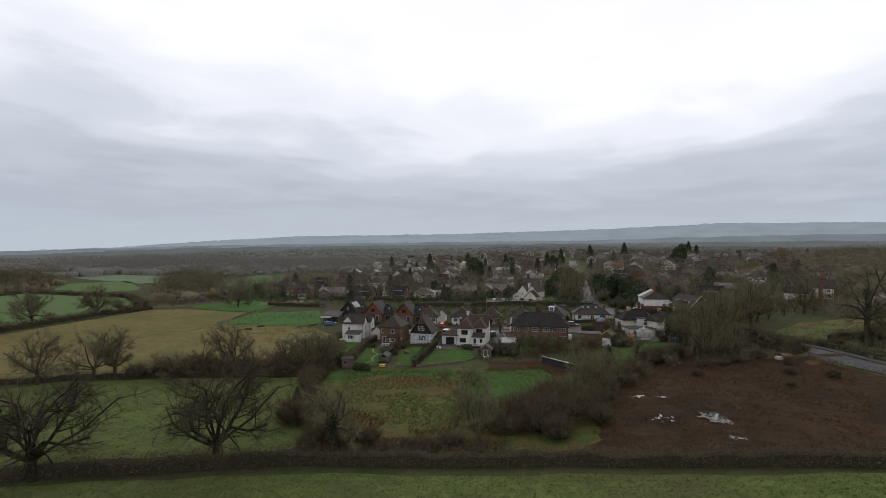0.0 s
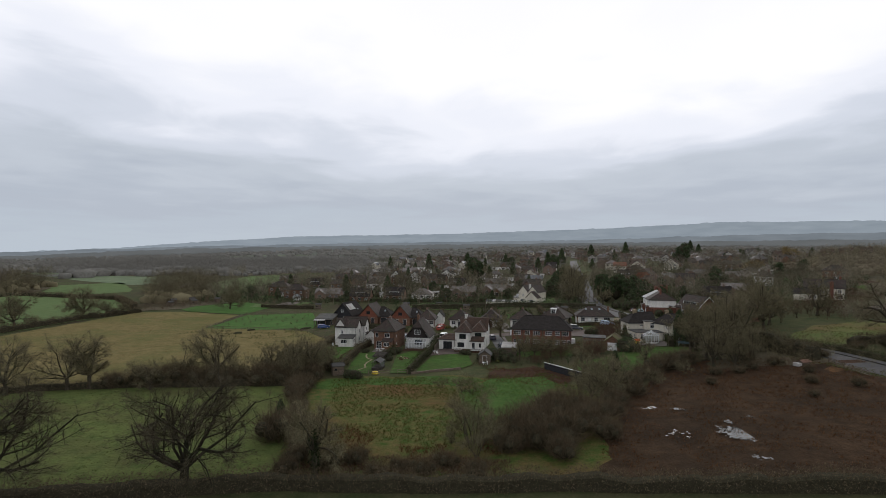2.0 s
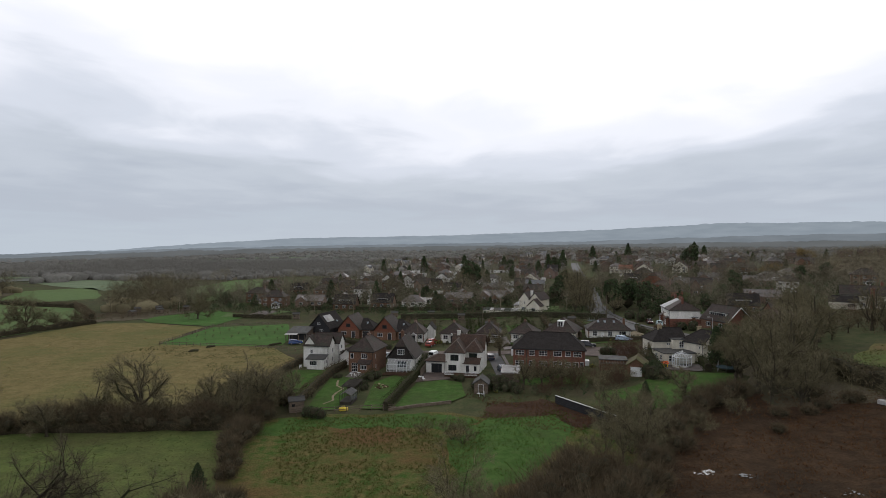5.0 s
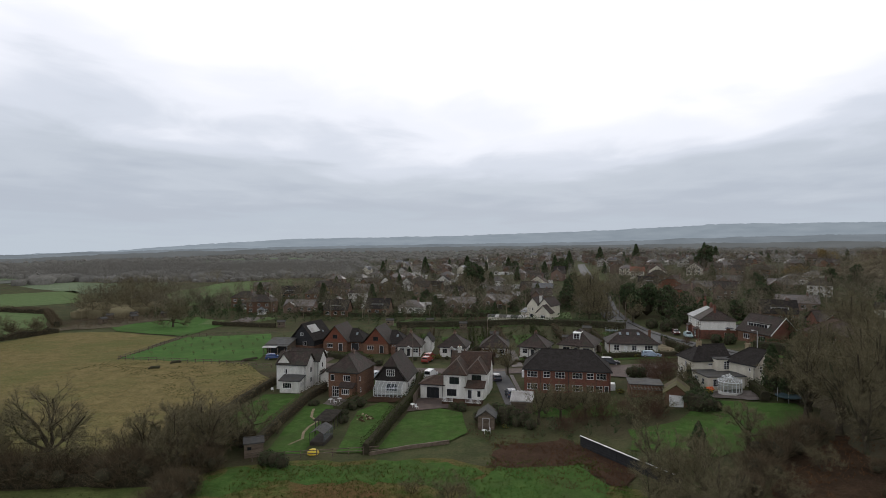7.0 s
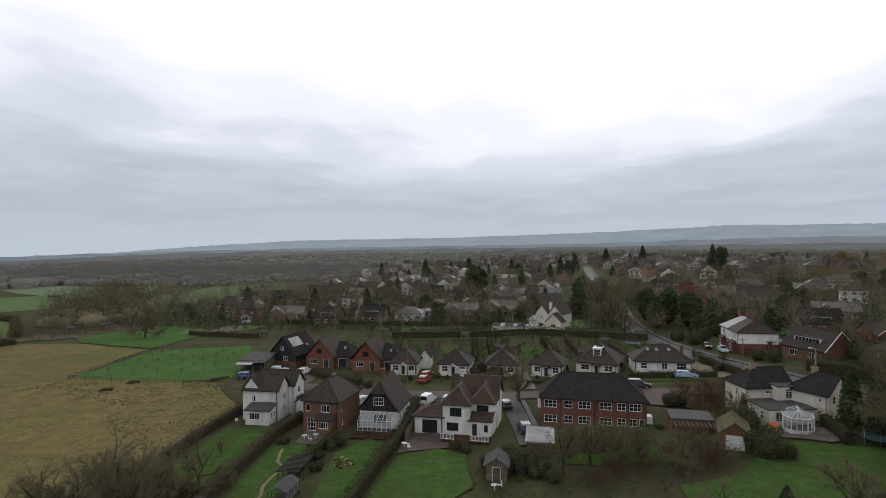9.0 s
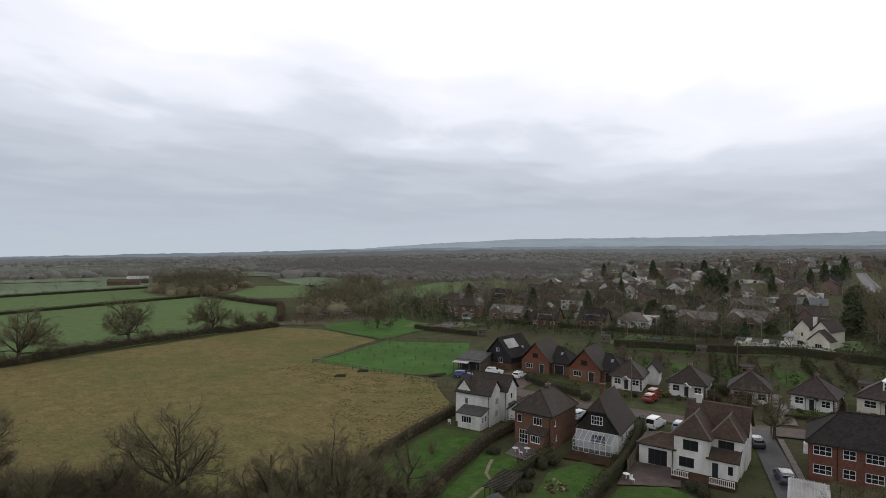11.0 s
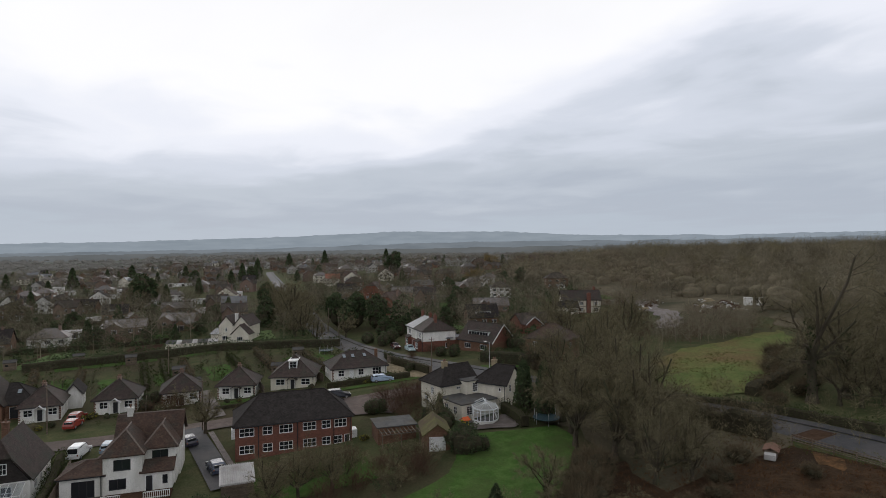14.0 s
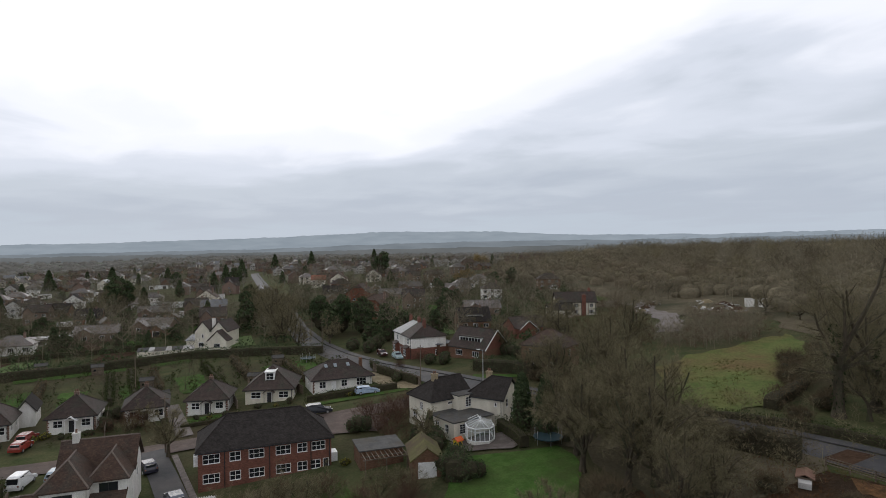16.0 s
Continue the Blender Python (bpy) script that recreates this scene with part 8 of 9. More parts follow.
stand(tall2, [(70.5, 149.5, 0.42), (72, 145.5, 0.4), (73.2, 141.5, 0.38), (74.4, 137.5, 0.4), (75.6, 133.2, 0.38), (76.4, 129.4, 0.36), (71.4, 138.5, 0.4), (69.6, 143, 0.42)], rng_t, keep=True)

willow = bare_tree(27, 9, 0.9, 0.25, (7, 5, 3), 5, WILLOW, tw_len=1.8, tw_w=0.05, name="willow_tree", label="golden-twigged leafless willow among houses", group="willows")
stand(willow, [(192, 372, 1.3), (-66, 372, 0.9), (276, 473, 1.7)], rng_t)

# ---- bushes ----
thorn = bush(31, 2.6, 0.95, 1900, 0.43, HEDGE_BR, True, label="dense brown bramble and thorn thicket", group="thickets", shrink=0.5, lumps=10)
stand(thorn, [(10, 93, 1.3), (14, 97, 1.3), (18, 101, 1.3), (22, 104, 1.2), (13, 90, 1.2), (18, 92, 1.3), (22, 97, 1.2), (9, 88, 1.0), (16, 86, 1.0), (24, 91, 0.9), (26, 101, 1.0), (20, 108, 0.9), (29, 108, 0.9),
              (-25, 93, 1.35), (-27, 96, 0.9), (-30.5, 124, 0.8), (-29, 120, 0.9), (-28.6, 115.5, 0.7), (-27, 111, 0.8), (-25.4, 107, 0.6), (-22.5, 99, 0.7), (-21, 89, 0.8), (-19.5, 85, 0.7), (-57, 127.5, 1.3), (-60, 126, 1.1), (-40, 129.5, 1.1), (-36.5, 129, 1.0), (-44, 129, 0.9), (-33, 128, 0.9), (-29.5, 131, 1.0), (-28, 124, 0.8), (-12, 84, 0.7), (-6, 82, 0.6), (0, 83, 0.7),
              (44, 128, 1.0), (48, 131, 1.1), (53, 134, 1.0), (40, 124, 0.9), (36, 118, 0.9), (34, 112, 0.8), (64, 130, 0.7), (62, 124, 0.6), (68, 126, 0.6), (54, 122, 0.5), (70, 119, 0.5), (50, 116, 0.4), (58, 122, 0.45), (66, 112, 0.5), (72, 108, 0.5), (62, 104, 0.35), (-30, 136, 1.0), (-36, 136, 0.9), (-33, 144, 0.9), (-28, 142, 0.8), (-54, 127.5, 1.2), (-50, 127, 1.3), (-46, 127.4, 1.2), (-64, 125.5, 1.1), (-38, 128, 1.3), (-34, 129, 1.2), (-68, 124.6, 1.0), (-20, 80.5, 0.75), (-15, 83, 0.8), (-9, 80, 0.6), (-3, 80.5, 0.7), (4, 80, 0.7), (75, 142, 0.7), (77, 136, 0.6), (72, 146, 0.7), (80, 130, 0.5), (78, 150, 0.5), (77, 166, 0.8), (80, 170, 0.8), (79, 175, 0.7), (112, 146, 0.9), (118, 149, 0.9), (106, 144, 0.8), (97, 134, 0.7), (102, 135, 0.6), (91, 134, 0.6), (87, 133, 0.5)], rng_t)
laurel = bush(33, 1.6, 1.1, 1150, 0.24, EVER, lumps=11, label="rounded dark evergreen shrub", group="evergreen shrubs")
stand(laurel, [(42, 174, 1.05), (46.2, 153.4, 1.1), (44, 151, 1.2), (47.6, 161, 1.1), (46.6, 164.5, 0.9), (46, 149, 1.0), (13, 151, 1.2), (11.5, 153, 1.0), (5.5, 158.6, 0.6), (4.2, 159.6, 0.5), (-13, 162, 0.7), (-14.5, 160, 0.6), (-21.5, 133.5, 0.8), (-20, 132, 0.8), (73, 205, 1.0), (75, 202, 1.1), (70, 232, 1.3), (73, 236, 1.4), (68, 240, 1.3), (88, 194, 1.2), (90, 199, 1.1), (56, 216, 0.8), (-10, 199, 0.7), (-14, 197, 0.7), (8.6, 206, 0.8), (10.4, 212, 0.9), (60, 196, 0.8)], rng_t)
stand(laurel, [(-9.8, 204.5, 0.35), (-5.5, 204, 0.4), (2.5, 204.5, 0.35), (6.4, 203.4, 0.45), (13, 203.4, 0.3), (17.6, 202.6, 0.4), (22.4, 200.6, 0.35), (27.2, 199.2, 0.4), (33, 199.6, 0.4), (38.4, 198, 0.45), (46.5, 197.6, 0.35), (53, 196.6, 0.4), (10, 150, 0.9), (15, 149, 0.8), (8.6, 152.6, 0.7), (16.6, 147, 0.7), (-22, 162, 0.5), (-15, 156, 0.5), (-14.6, 152, 0.5)], rng_t, keep=True)
gold = bush(35, 0.9, 0.9, 600, 0.18, GOLDEN, label="bright yellow-green garden shrub", group="golden shrubs")
stand(gold, [(48.6, 193.8, 0.8), (35.6, 164, 0.7), (-1.5, 205.0, 0.9), (0.2, 206.0, 0.9), (46.4, 154.6, 0.7), (-7.4, 203.2, 0.6), (4.6, 203.6, 0.5), (24.6, 199.6, 0.5), (35.8, 198.2, 0.5), (-18, 208.6, 0.6), (12.4, 148, 0.5)], rng_t)
purple = bush(37, 2.0, 1.0, 900, 0.3, TWIG_RED, True, label="leafless purple-brown shrub of fine twigs", group="bare shrubs", core=False)
stand(purple, [(11.6, 203, 1.2), (13.4, 202.2, 1.0), (46, 178, 1.3), (49, 176, 1.3), (52, 178, 1.2), (45, 171, 1.1), (47.5, 173, 1.2), (22, 157, 1.1), (26, 158, 1.0), (30, 157, 1.0), (44, 166, 1.0), (21, 145, 0.9), (24, 148, 1.0), (28, 149, 1.0), (32, 149, 1.1), (36, 148, 1.0), (38, 152, 0.9), (66, 208, 0.7), (73.5, 210.6, 0.8)], rng_t)
fir = conifer(41, 4.0, 1.2, 1500, 0.3, label="small dark green field conifer")
stand(fir, [(-27.4, 102.4, 1.0), (36.5, 131.6, 1.1)], rng_t)
cyp = conifer(43, 8.5, 1.6, 3200, 0.34, label="dark columnar cypress beside the villa", pointed=0.7)
stand(cyp, [(60.6, 157.6, 0.95), (61.4, 153.4, 1.0), (48.4, 163.6, 0.5)], rng_t)
pine = evergreen(45, 21, 8.0, 2800, 1.3, label="tall spreading dark cedar over the roofs")
stand(pine, [(200, 500, 1.0), (70, 262, 0.5), (76, 268, 0.55), (72, 276, 0.55), (80, 262, 0.5), (82, 284, 0.55), (88, 276, 0.5), (76, 292, 0.5), (84, 250, 0.45), (17, 402, 1.0), (93, 512, 0.7), (60, 560, 0.6)], rng_t)
spruce = conifer(49, 9, 2.4, 620, 0.85, label="dark pointed conifer among village trees")
sp = [q for q in scatter(TOWN, 62, rng_t)] + [q for q in scatter([(-100, 290), (50, 270), (60, 420), (-90, 430)], 34, rng_t)]
stand(spruce, [(x, y, rng_t.uniform(0.6, 1.3)) for x, y in sp if abs(x - np.interp(y, [284, 330, 450, 660, 1200], [66, 76, 98, 140, 250])) > 9 and all(math.hypot(x - q[1], y - q[2] - 4) > 9 for q in PLACES)], rng_t)
stand(spruce, [(120, 620, 1.8), (172, 705, 2.0), (62, 640, 1.7), (232, 765, 2.2), (302, 705, 1.9), (-22, 625, 1.8), (22, 700, 2.0), (342, 825, 2.2), (-60, 590, 1.5), (95, 560, 1.6)], rng_t, keep=True)
holly = evergreen(47, 7.5, 3.0, 1200, 0.65, label="rounded dark evergreen tree among houses", lobes=11)
stand(holly, [(88, 262, 1.0), (92, 256, 0.9), (80, 242, 0.8), (76, 246, 0.8), (104, 290, 1.0), (150, 330, 1.2), (190, 340, 1.2), (140, 300, 1.0), (210, 350, 1.3), (40, 330, 1.0), (-10, 360, 0.9), (70, 380, 1.0), (52, 300, 1.1), (57, 310, 1.0), (60, 330, 1.1), (70, 372, 0.9), (76, 395, 1.0), (82, 425, 1.0), (-40, 330, 0.8), (-70, 325, 0.9), (18, 350, 1.0), (-20, 345, 0.8), (-105, 312, 0.9), (-52, 300, 0.7), (0, 300, 0.8), (14, 296, 0.7), (30, 298, 0.8), (115, 270, 1.0), (130, 290, 1.1), (108, 255, 0.9), (98, 245, 0.9)], rng_t)
apple = bare_tree(51, 2.6, 0.9, 0.3, (4, 3, 3), 2, tw_len=0.35, tw_w=0.02, name="apple_tree", label="small leafless fruit tree in a garden", group="fruit trees")
stand(apple, [(-30.5, 159, 1.0), (33.5, 138, 1.1), (24, 226, 1.2), (5, 232, 1.2), (-6, 236, 1.3)] + [(-78 + 5.6 * i + rng_t.uniform(-0.6, 0.6), 209 + 6.5 * j + rng_t.uniform(-0.6, 0.6) + i * 0.6, 0.55) for i in range(6) for j in range(5)], rng_t)

# ---- woods, far trees and scrub as stuff ----
TREES = [far_tree_proto(60 + k, 330, width=0.0075, core=0.05, lumps=9, flakes=0.0) for k in range(6)]
MIDTREES = [far_tree_proto(100 + k, 115, width=0.013, core=0.05, lumps=7, flakes=0.0) for k in range(5)]


def dome_proto(seed, fuzz=96, width=0.011):
    """A tree too far off to show its limbs: a lumpy rounded mass of twigs with a ragged edge."""
    rng = np.random.default_rng(seed)
    n, m = 7, 4
    v, f = [], []
    for j in range(m):
        e = -0.5 + 2.0 * j / (m - 1)
        for i in range(n):
            a = 2 * math.pi * i / n
            q = 1 + 0.45 * noise.noise((math.cos(a) * 1.6 + seed, math.sin(a) * 1.6, j * 0.8))
            v.append((0.4 * q * math.cos(e) * math.cos(a), 0.4 * q * math.cos(e) * math.sin(a), 0.27 + 0.27 * q * math.sin(e) if j else -0.06))
    for j in range(m - 1):
        for i in range(n):
            a, b, c, d = j * n + i, j * n + (i + 1) % n, (j + 1) * n + (i + 1) % n, (j + 1) * n + i
            f += [(a, b, c), (a, c, d)]
    v = np.array(v)
    d = rng.normal(size=(fuzz, 3)) + [0, 0, 0.5]
    d /= np.linalg.norm(d, axis=1, keepdims=True)
    p = d * [0.42, 0.42, 0.38] * rng.uniform(0.5, 1.05, fuzz)[:, None] + [0, 0, 0.44]
    return joined([(v, f), slivers(p, d * 0.6 + [0, 0, 0.5] + rng.normal(size=d.shape) * 0.4, rng.uniform(0.1, 0.26, fuzz), width, rng)])


DOMES = [dome_proto(200 + k) for k in range(7)]
SCRUB = [far_tree_proto(80 + k, 84, r=0.6, low=0.02, width=0.02) for k in range(4)]
CLUMP = [far_tree_proto(90 + k, 40, r=0.42, low=0.05, leafy=True) for k in range(4)]


def stuff(name, protos, spots, hmin, hmax, wide, material, label, seed, category="woodland"):
    rng = np.random.default_rng(seed)
    pl = []
    for x, y in spots:
        h = rng.uniform(hmin, hmax)
        pl.append((x, y, ground_z(x, y), h * wide * rng.uniform(0.8, 1.2), h))
    mixed_in = material if isinstance(material, tuple) else (material,)
    for k, m in enumerate(mixed_in):
        if pl[k::len(mixed_in)]:
            single(name, fast_mesh(name, *tiled(protos, pl[k::len(mixed_in)], rng), m), label, category, kind="stuff")


rs = np.random.default_rng(77)
stuff("woodland_east", TREES, scatter([(172, 190), (196, 196), (252, 290), (330, 400), (430, 420), (420, 180), (300, 90), (176, 90)], 9.5, rs), 6, 15, 0.95, (TWIG_FAR, TWIG_MID, TWIG_FAR, TWIG), "brown leafless wood on rising ground", 1)
stuff("woodland_understorey", DOMES, scatter([(176, 192), (196, 198), (252, 292), (330, 402), (430, 420), (420, 180), (300, 92), (178, 92)], 8.5, rs), 5, 10.5, 1.25, CANOPY, "massed brown twigs of a leafless wood", 63)
stuff("woodland_hill", DOMES, scatter([(420, 180), (430, 420), (330, 400), (450, 560), (900, 900), (1100, 500), (900, 150)], 14, rs), 7, 17, 1.25, CANOPY, "brown leafless hillside wood", 2)
stuff("woodland_mid", MIDTREES, [q for q in scatter([(196, 200), (252, 292), (330, 400), (440, 560), (420, 640), (300, 480), (222, 395), (222, 300), (200, 255)], 9, rs)], 7, 12, 1.0, (TWIG_FAR, TWIG_MID, TWIG_FAR, TWIG), "brown leafless trees east of the village", 61)
stuff("woodland_mid_understorey", DOMES, scatter([(200, 204), (252, 294), (330, 402), (440, 562), (420, 636), (300, 478), (224, 392), (224, 300), (204, 255)], 9.5, rs), 4, 8, 1.25, CANOPY, "massed brown twigs east of the village", 64)
stuff("yard_thicket", SCRUB, scatter([(112, 172), (122, 167), (138, 165), (162, 180), (153, 197), (136, 182), (122, 184)], 2.6, rs), 3.0, 6.0, 0.8, TWIG_FAR, "brown tangled thicket below the yard", 62)
track = [(190, 240), (172, 219), (157, 199), (133, 180), (127, 187), (147, 206), (164, 225), (182, 245)]
stuff("woodland_scrub", SCRUB, [q for q in scatter([(112, 168), (140, 163), (170, 190), (205, 235), (215, 262), (165, 262), (120, 215), (100, 185)], 3.4, rs) if not inside(YARD, *q) and not inside(track, *q) and math.hypot(q[0] - 148, q[1] - 234) > 10], 2.0, 4.5, 0.8, TWIG_RED, "reddish brown scrub round a yard", 3)
stuff("copse", TREES, scatter([(-300, 332), (-264, 316), (-246, 338), (-262, 388), (-302, 396)], 6.5, rs) + scatter([(-146, 274), (-122, 296), (-128, 330), (-165, 372), (-178, 366), (-160, 318)], 6.5, rs), 8, 15, 0.9, (TWIG, TWIG_DARK), "leafless copses among the fields", 4)
stuff("copse_understorey", DOMES, scatter([(-298, 334), (-265, 319), (-249, 338), (-263, 386), (-300, 394)], 7, rs) + scatter([(-145, 277), (-124, 297), (-130, 330), (-164, 370), (-176, 364), (-160, 318)], 7, rs), 4, 8.5, 1.2, TWIG, "massed twigs inside the copses", 65)
stuff("allotment_scrub", SCRUB, scatter([(-134, 252), (-120, 262), (-106, 292), (-120, 300), (-138, 280)], 2.5, rs), 1.5, 3.8, 0.9, HEDGE_BR, "brown scrub and brambles", 5)
stuff("woodland_north_understorey", DOMES, scatter([(-258, 503), (-175, 508), (-135, 559), (-90, 563), (-72, 640), (-140, 760), (-420, 760), (-420, 562)], 9, rs), 4, 9, 1.2, HAZECANOPY, "massed haze-greyed twigs of a far wood", 66)
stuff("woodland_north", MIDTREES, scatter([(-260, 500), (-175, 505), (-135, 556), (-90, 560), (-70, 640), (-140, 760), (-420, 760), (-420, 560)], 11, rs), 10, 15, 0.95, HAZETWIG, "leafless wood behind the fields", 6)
stuff("hedgerow_trees", TREES, [(x + rs.uniform(-3, 3), y + rs.uniform(-3, 3)) for ln in ([(-331, 245), (-314, 362)], [(-430, 300), (-395, 335), (-402, 430)], [(-172, 374), (-174, 500)], [(-560, 300), (-520, 262)], [(-100, 385), (-113, 470)]) for x, y, _ in along(ln, 11)], 8, 12, 0.9, TWIG_FAR, "leafless hedgerow trees", 7)
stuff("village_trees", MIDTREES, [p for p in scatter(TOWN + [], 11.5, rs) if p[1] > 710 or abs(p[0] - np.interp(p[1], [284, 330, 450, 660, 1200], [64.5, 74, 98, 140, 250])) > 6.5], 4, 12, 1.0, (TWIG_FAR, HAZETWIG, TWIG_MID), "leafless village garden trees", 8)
stuff("village_shrubs", CLUMP, [p for p in scatter(TOWN + [], 18, rs) if abs(p[0] - np.interp(p[1], [284, 330, 450, 660, 1200], [64.5, 74, 98, 140, 250])) > 8], 1.5, 4.5, 0.9, EVER, "dark evergreen village shrubs", 9)
mid = [(-120, 285), (-15, 268), (58, 262), (58, 430), (-95, 440), (-150, 340)]
east = [(80, 232), (100, 205), (140, 215), (215, 300), (215, 395), (120, 470), (90, 380), (74, 300)]
homes = [(q[1], q[2]) for q in PLACES] + [(149, 234), (143, 226), (138, 222), (134, 214), (140, 234)] + [(35, 271), (40, 268), (44, 274), (21, 272), (28, 271)]
clear = lambda p, r: all(math.hypot(p[0] - a, p[1] - b - 4) > r for a, b in homes)
for k, (poly, seed) in enumerate(((mid, 1), (east, 2))):
    stuff("garden_trees", TREES, [p for p in scatter(poly, 8, rs) if clear(p, 7)], 4.0, 12.0, 0.9, (TWIG_MID, TWIG_FAR), "leafless back garden trees", 20 + seed, "trees")
    stuff("garden_shrubs", CLUMP, [p for p in scatter(poly, 4.2, rs) if clear(p, 7)], 1.2, 3.4, 1.0, EVER, "dark evergreen garden shrubs", 30 + seed, "shrubs")
    stuff("garden_scrub", SCRUB, [p for p in scatter(poly, 5.5, rs) if clear(p, 7)], 1.2, 3.4, 0.9, HEDGE_BR, "bare brown garden shrubs", 40 + seed, "shrubs")
stuff("lane_gardens_shrubs", CLUMP, [p for p in scatter([(-34, 220), (-14, 222), (60, 212), (58, 240), (30, 258), (-16, 258), (-40, 250)], 4.6, rs)], 0.8, 2.4, 1.0, HEDGE, "mixed back garden shrubs", 51, "shrubs")
stuff("lane_gardens_scrub", SCRUB, [p for p in scatter([(-34, 220), (-14, 222), (60, 212), (58, 240), (30, 258), (-16, 258), (-40, 250)], 4.0, rs)], 1.2, 4.0, 0.9, TWIG_MID, "bare back garden shrubs", 52, "shrubs")
stuff("roadside_scrub", SCRUB, scatter([(56, 124), (80, 124), (72, 172), (62, 160), (61, 140)], 3.2, rs), 1.5, 4.0, 0.8, TWIG, "tangled bare undergrowth below trees", 53, "undergrowth")
stuff("roadside_thicket", SCRUB, scatter([(66, 153), (71, 142), (74.5, 131), (76, 126), (78.6, 126.6), (77.2, 136), (74.5, 144), (71, 154)], 1.9, rs), 3.0, 5.4, 0.75, (TWIG, TWIG_MID), "tangled bare thicket along the road", 55, "undergrowth")
front = [p for p in scatter([(-14, 201), (40, 192), (56, 192), (57, 196), (40, 198), (20, 201.5), (-12, 206)], 2.6, rs) if not (18.4 < p[0] < 21.4 or 8.2 < p[0] < 10 or -4.2 < p[0] < -0.4)]
stuff("front_garden_shrubs", CLUMP, front[::2], 0.4, 1.5, 1.2, HEDGE, "small clipped front garden shrubs", 56, "shrubs")
stuff("front_garden_scrub", SCRUB, front[1::2], 0.5, 1.8, 1.1, (HEDGE_BR, TWIG_RED), "bare brown front garden shrubs", 57, "shrubs")
stuff("lane_side_scrub", SCRUB, [p for p in scatter([(-23, 180), (-14, 176), (-14, 190), (-22, 192)], 2.4, rs)] + scatter([(4.5, 178), (11.5, 176.5), (12, 186), (6, 187.5)], 2.6, rs) + scatter([(36, 148), (44, 158), (50, 163), (44, 168), (36, 158)], 2.8, rs), 0.6, 2.2, 1.0, (TWIG_MID, HEDGE_BR), "bare shrubs beside the lane", 58, "shrubs")
rough_plots = scatter([(9, 141), (18, 142), (20, 137), (28, 140), (37, 148), (34, 152), (19, 153), (7, 153)], 2.1, rs)
stuff("garden_end_scrub", SCRUB, rough_plots[::2], 0.8, 2.6, 0.9, (TWIG_MID, HEDGE_BR), "tangled bare shrubs at the garden ends", 59, "shrubs")
stuff("garden_end_shrubs", CLUMP, rough_plots[1::4], 0.8, 2.4, 0.9, EVER, "dark evergreen shrubs at the garden ends", 67, "shrubs")
stuff("marsh_scrub", SCRUB, scatter([(46, 117), (58, 128), (76, 128), (78, 110), (68, 102), (54, 108)], 2.3, rs), 0.5, 1.5, 1.3, (TWIG_RED, BRACKEN), "reddish dead scrub across the marsh", 68, "undergrowth")
stuff("yard_edge_scrub", SCRUB, scatter([(166, 227), (182, 228), (204, 246), (222, 237), (196, 195), (184, 184), (192, 180), (208, 196), (234, 238), (230, 250), (206, 268), (170, 246)], 3.4, rs), 3.5, 7.0, 0.9, TWIG_FAR, "bare scrub along the back of a yard", 69, "undergrowth")
stuff("roadside_scrub_far", SCRUB, scatter([(84, 108), (112, 118), (92, 142), (84, 160), (80, 140)], 3.6, rs), 1.5, 4.0, 0.8, TWIG, "tangled bare undergrowth beyond the road", 54, "undergrowth")

# the plain beyond: belts of trees with fields between
plain = []
for k in range(4600):
    b, d = radians(rs.uniform(-72, 78)), 560 * (2250 / 560) ** rs.uniform(0, 1) ** 0.85
    x, y = -math.sin(b) * d, math.cos(b) * d
    if x > 350 and y < 700 or inside(TOWN, x, y) or y < 250 and x > -300 or any(inside(q, x, y) for q in FAR_FIELDS):
        continue
    if noise.noise((x * 0.0035, y * 0.0022, 5.0)) + 0.4 * noise.noise((x * 0.01, y * 0.008, 9.0)) > -0.12 or y > 1150:
        plain.append((x, y))
stuff("plain_woods", DOMES, plain, 8, 13, 1.6, HAZECANOPY, "distant leafless woods across the plain", 60)

# grass tufts, bracken and reeds
def tufts(name, poly, step, blades, tall, width, material, label, seed, thin=None):
    rng = np.random.default_rng(seed)
    spots = np.array([p for p in scatter(poly, step, rng, 0.5) if thin is None or noise.noise((p[0] * 0.18, p[1] * 0.18, seed)) > thin])
    p = np.repeat(np.column_stack([spots, [ground_z(*q) for q in spots]]), blades, 0)
    p[:, :2] += rng.normal(size=(len(p), 2)) * 0.16
    d = rng.normal(size=(len(p), 3)) * [0.5, 0.5, 0.15] + [0, 0, 0.8]
    v, f = slivers(p, d, rng.uniform(0.5, 1.3, len(p)) * tall, width, rng)
    single(name, fast_mesh(name, v, f, material), label, "grass", kind="stuff")


tufts("tussocks", [(-25, 132), (-19, 101), (-5, 88), (6, 94), (9, 129.5), (-8, 134)], 0.75, 8, 0.42, 0.09, BLADE, "brown and green grass tussocks", 1, -0.25)
tufts("bracken", [(-24, 92), (-20, 82), (8, 81), (8, 95), (-4, 90), (-16, 100)], 0.6, 6, 0.6, 0.1, BRACKEN, "dead red-brown bracken", 2, -0.1)
tufts("marsh_reeds", [(30, 106), (44, 126), (57, 134), (76, 131), (78, 112), (70, 96), (56, 75), (20, 80), (24, 95)], 0.9, 7, 0.45, 0.08, BRACKEN, "brown marsh reeds and dead stems", 3, -0.15)
tufts("pasture_tufts", [(-118, 114), (-140, 160), (-128, 240), (-90, 235), (-86, 205), (-48, 198), (-37, 180), (-37, 150), (-31, 132), (-82, 124)], 1.5, 6, 0.2, 0.1, STRAW, "straw-coloured pasture tufts", 4, 0.0)
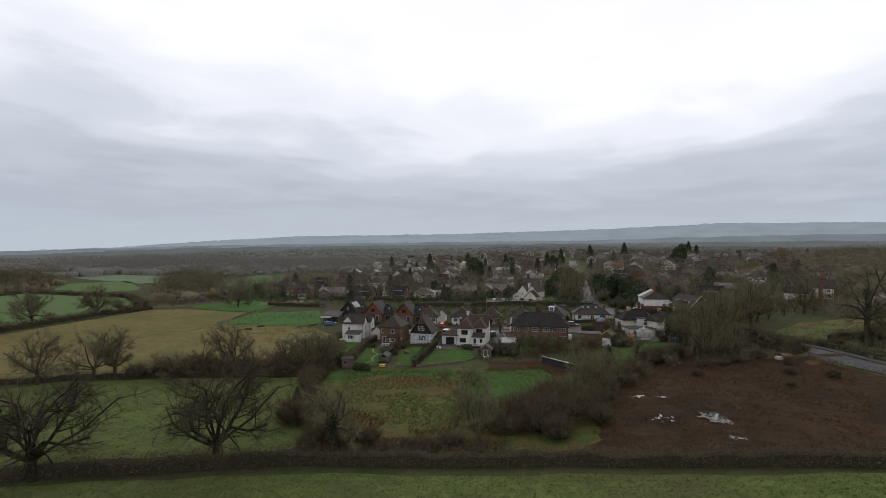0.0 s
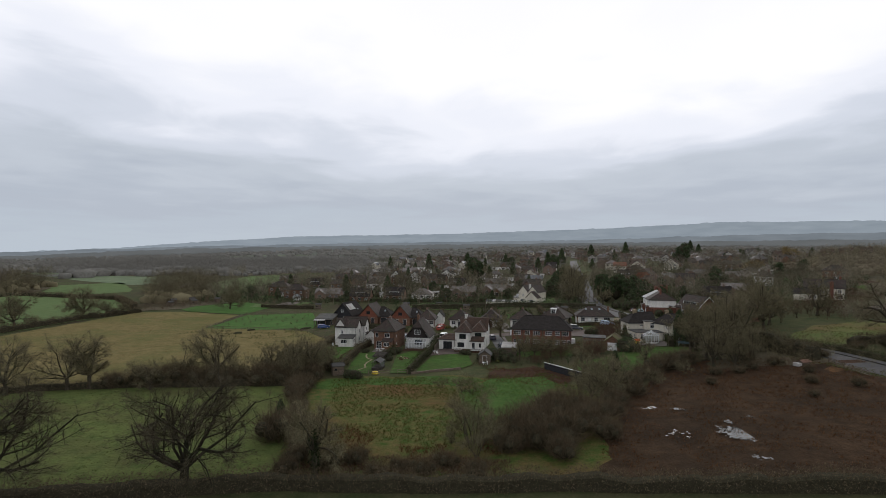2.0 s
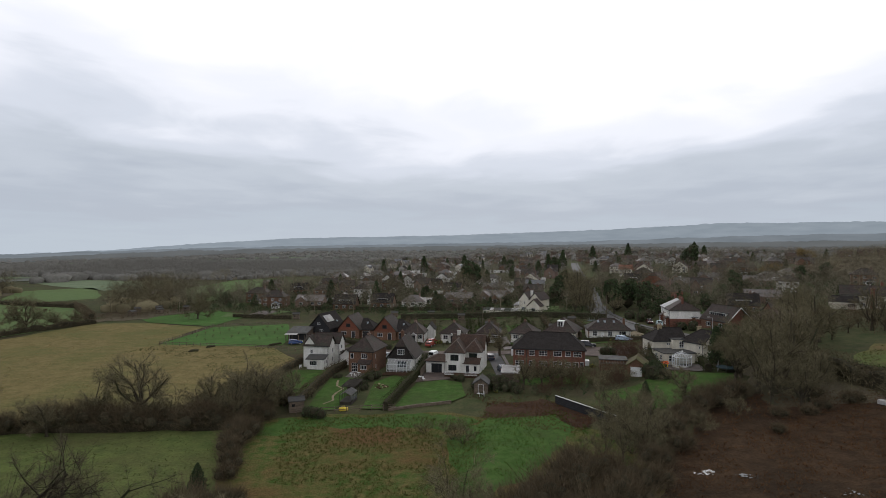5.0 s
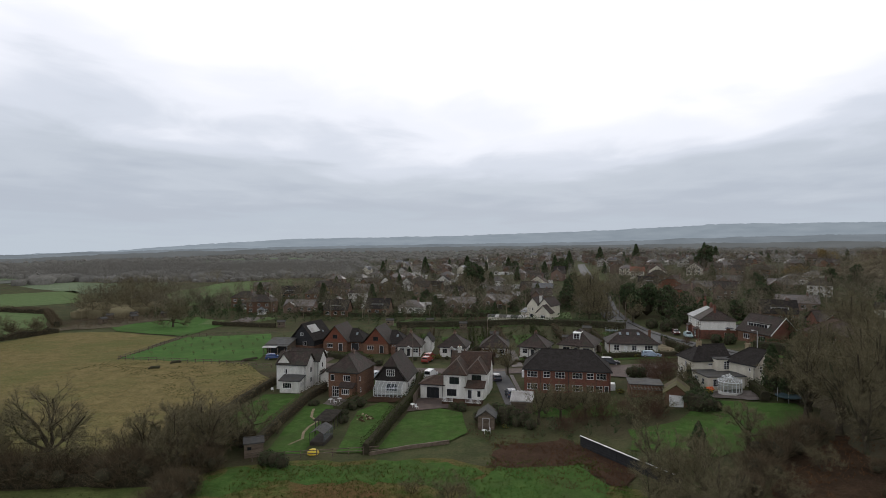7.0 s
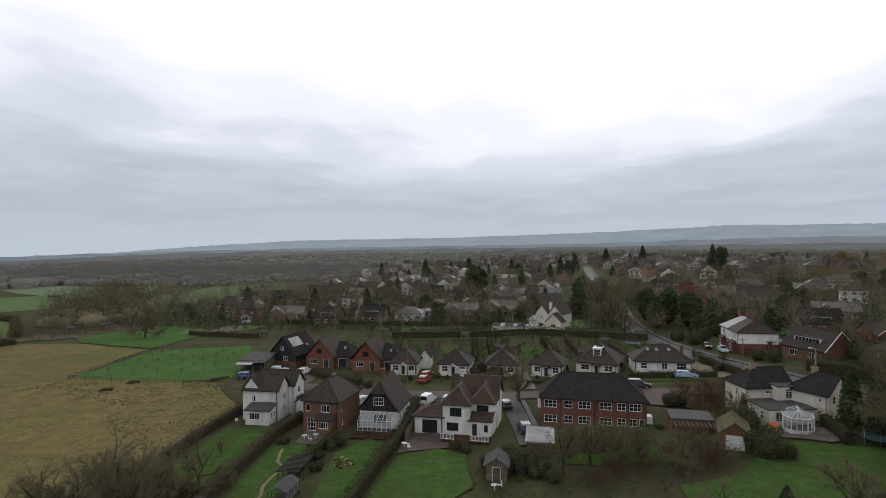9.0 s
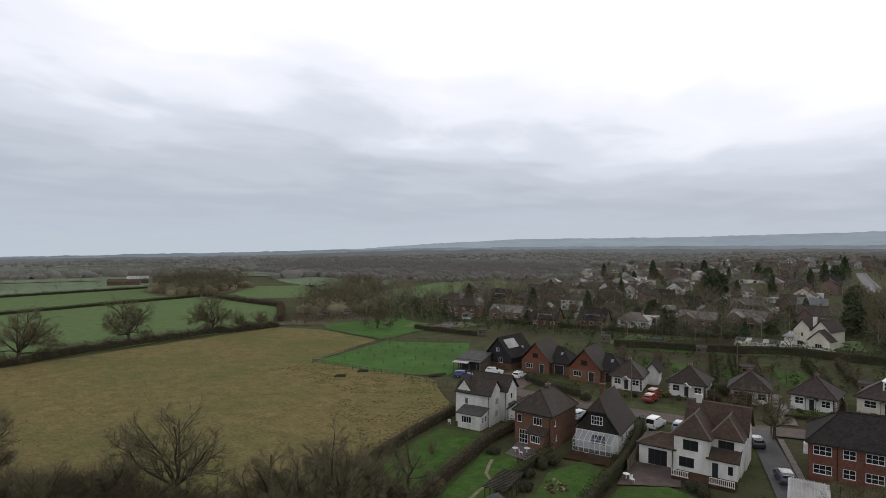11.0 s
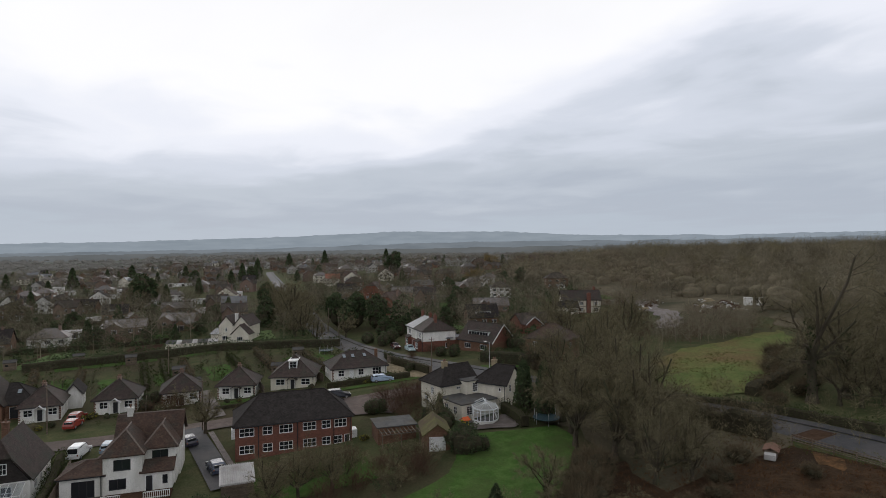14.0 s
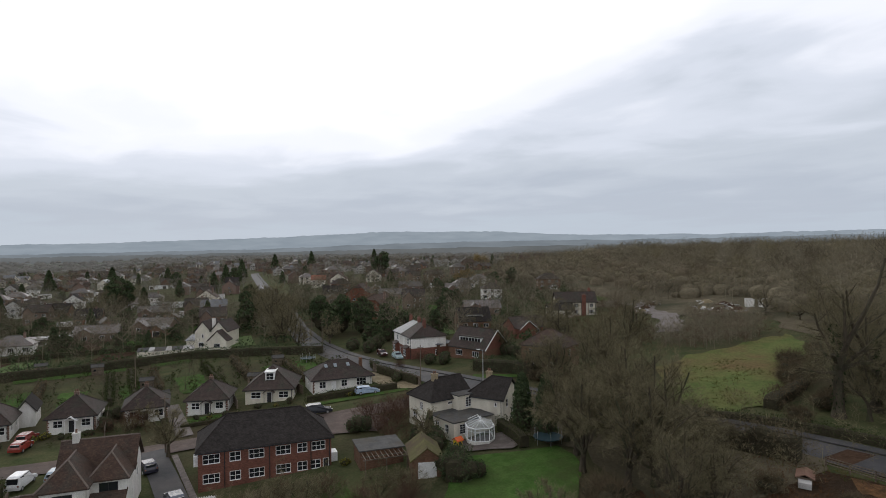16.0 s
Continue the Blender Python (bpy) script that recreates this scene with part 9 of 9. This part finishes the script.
tufts("verge_grass", [(-60, 64), (-60, 69), (-20, 73.5), (15, 72.5), (50, 67), (60, 60)], 0.8, 6, 0.35, 0.07, BLADE, "long verge grass", 5)
tufts("olive_tufts", [(-110, 64), (-83, 119), (-34, 124), (-27, 104), (-24, 80), (-60, 74)], 1.4, 6, 0.25, 0.09, GRASSY, "damp pasture tufts", 6, -0.1)

tufts("lush_tufts", [(1, 95), (1.5, 123), (8, 133), (23, 134), (25, 123), (16, 105)], 0.7, 8, 0.34, 0.08, LUSH, "lush green grass tufts", 7, -0.05)
tufts("undergrowth", [(-22, 86), (-20, 78), (8, 77.5), (9, 85), (2, 86), (-12, 87)], 0.5, 7, 0.7, 0.07, TWIG_RED, "dark dead stems beside the hedge", 8, -0.2)
tufts("road_bank_grass", [(73, 133), (78, 112), (84, 96), (88, 96), (82, 116), (76, 136)], 0.8, 6, 0.4, 0.08, BLADE, "long grass on the road bank", 9)

for i, plot in enumerate(([(-34, 147), (-33.6, 168), (-27, 169), (-26.4, 147)], [(-23, 138), (-23.2, 160), (-19, 162), (-18, 138)], [(-12.6, 138.5), (-13, 157), (-9, 164), (-7.2, 159), (-8.8, 138.5)], [(-6.8, 140.5), (-3.6, 157), (1.6, 158.6), (5.4, 156), (5.8, 147), (3, 142.6)], [(31, 136), (32, 142), (41, 145.6), (47.5, 154), (57, 149), (55, 141), (46, 135)])):
    tufts("lawn_blades", plot, 0.55, 5, 0.13, 0.06, LUSH, "uneven damp lawn grass", 20 + i, -0.15)
tufts("earth_stems", [(5, 139), (7, 151), (17, 152), (18, 143), (10, 139.5)], 0.8, 6, 0.5, 0.06, TWIG_RED, "dead stems over bare earth", 30, 0.0)
tufts("soil_stems", [(8, 130), (10, 141), (21, 142), (29, 131), (23, 121)], 0.7, 7, 0.45, 0.06, BRACKEN, "dead stems over dug soil", 31, -0.1)
tufts("soil_weeds", [(7, 129), (9, 142), (22, 143), (31, 132), (26, 120), (20, 120), (20, 131)], 1.1, 7, 0.35, 0.07, BLADE, "weeds along the edge of dug soil", 32, 0.05)
tufts("clearing_grass", [(86, 144), (90, 157), (101, 164), (113, 166), (118, 152), (106, 144), (94, 141)], 0.9, 7, 0.4, 0.08, BLADE, "rough grass in a clearing", 33, 0.0)
tufts("corner_grass", [(-84, 201), (-47, 200), (-37, 181), (-36.6, 150), (-44, 152), (-54, 170), (-62, 184), (-88, 192)], 0.9, 7, 0.16, 0.13, GRASSY, "greener grass in the damp corner of a pasture", 34, -0.05)
tufts("field_top_grass", [(-28, 122), (-27, 131), (3, 135), (9, 130), (5, 123), (-10, 124)], 0.8, 7, 0.3, 0.08, LUSH, "lush grass below the gardens", 35, -0.1)
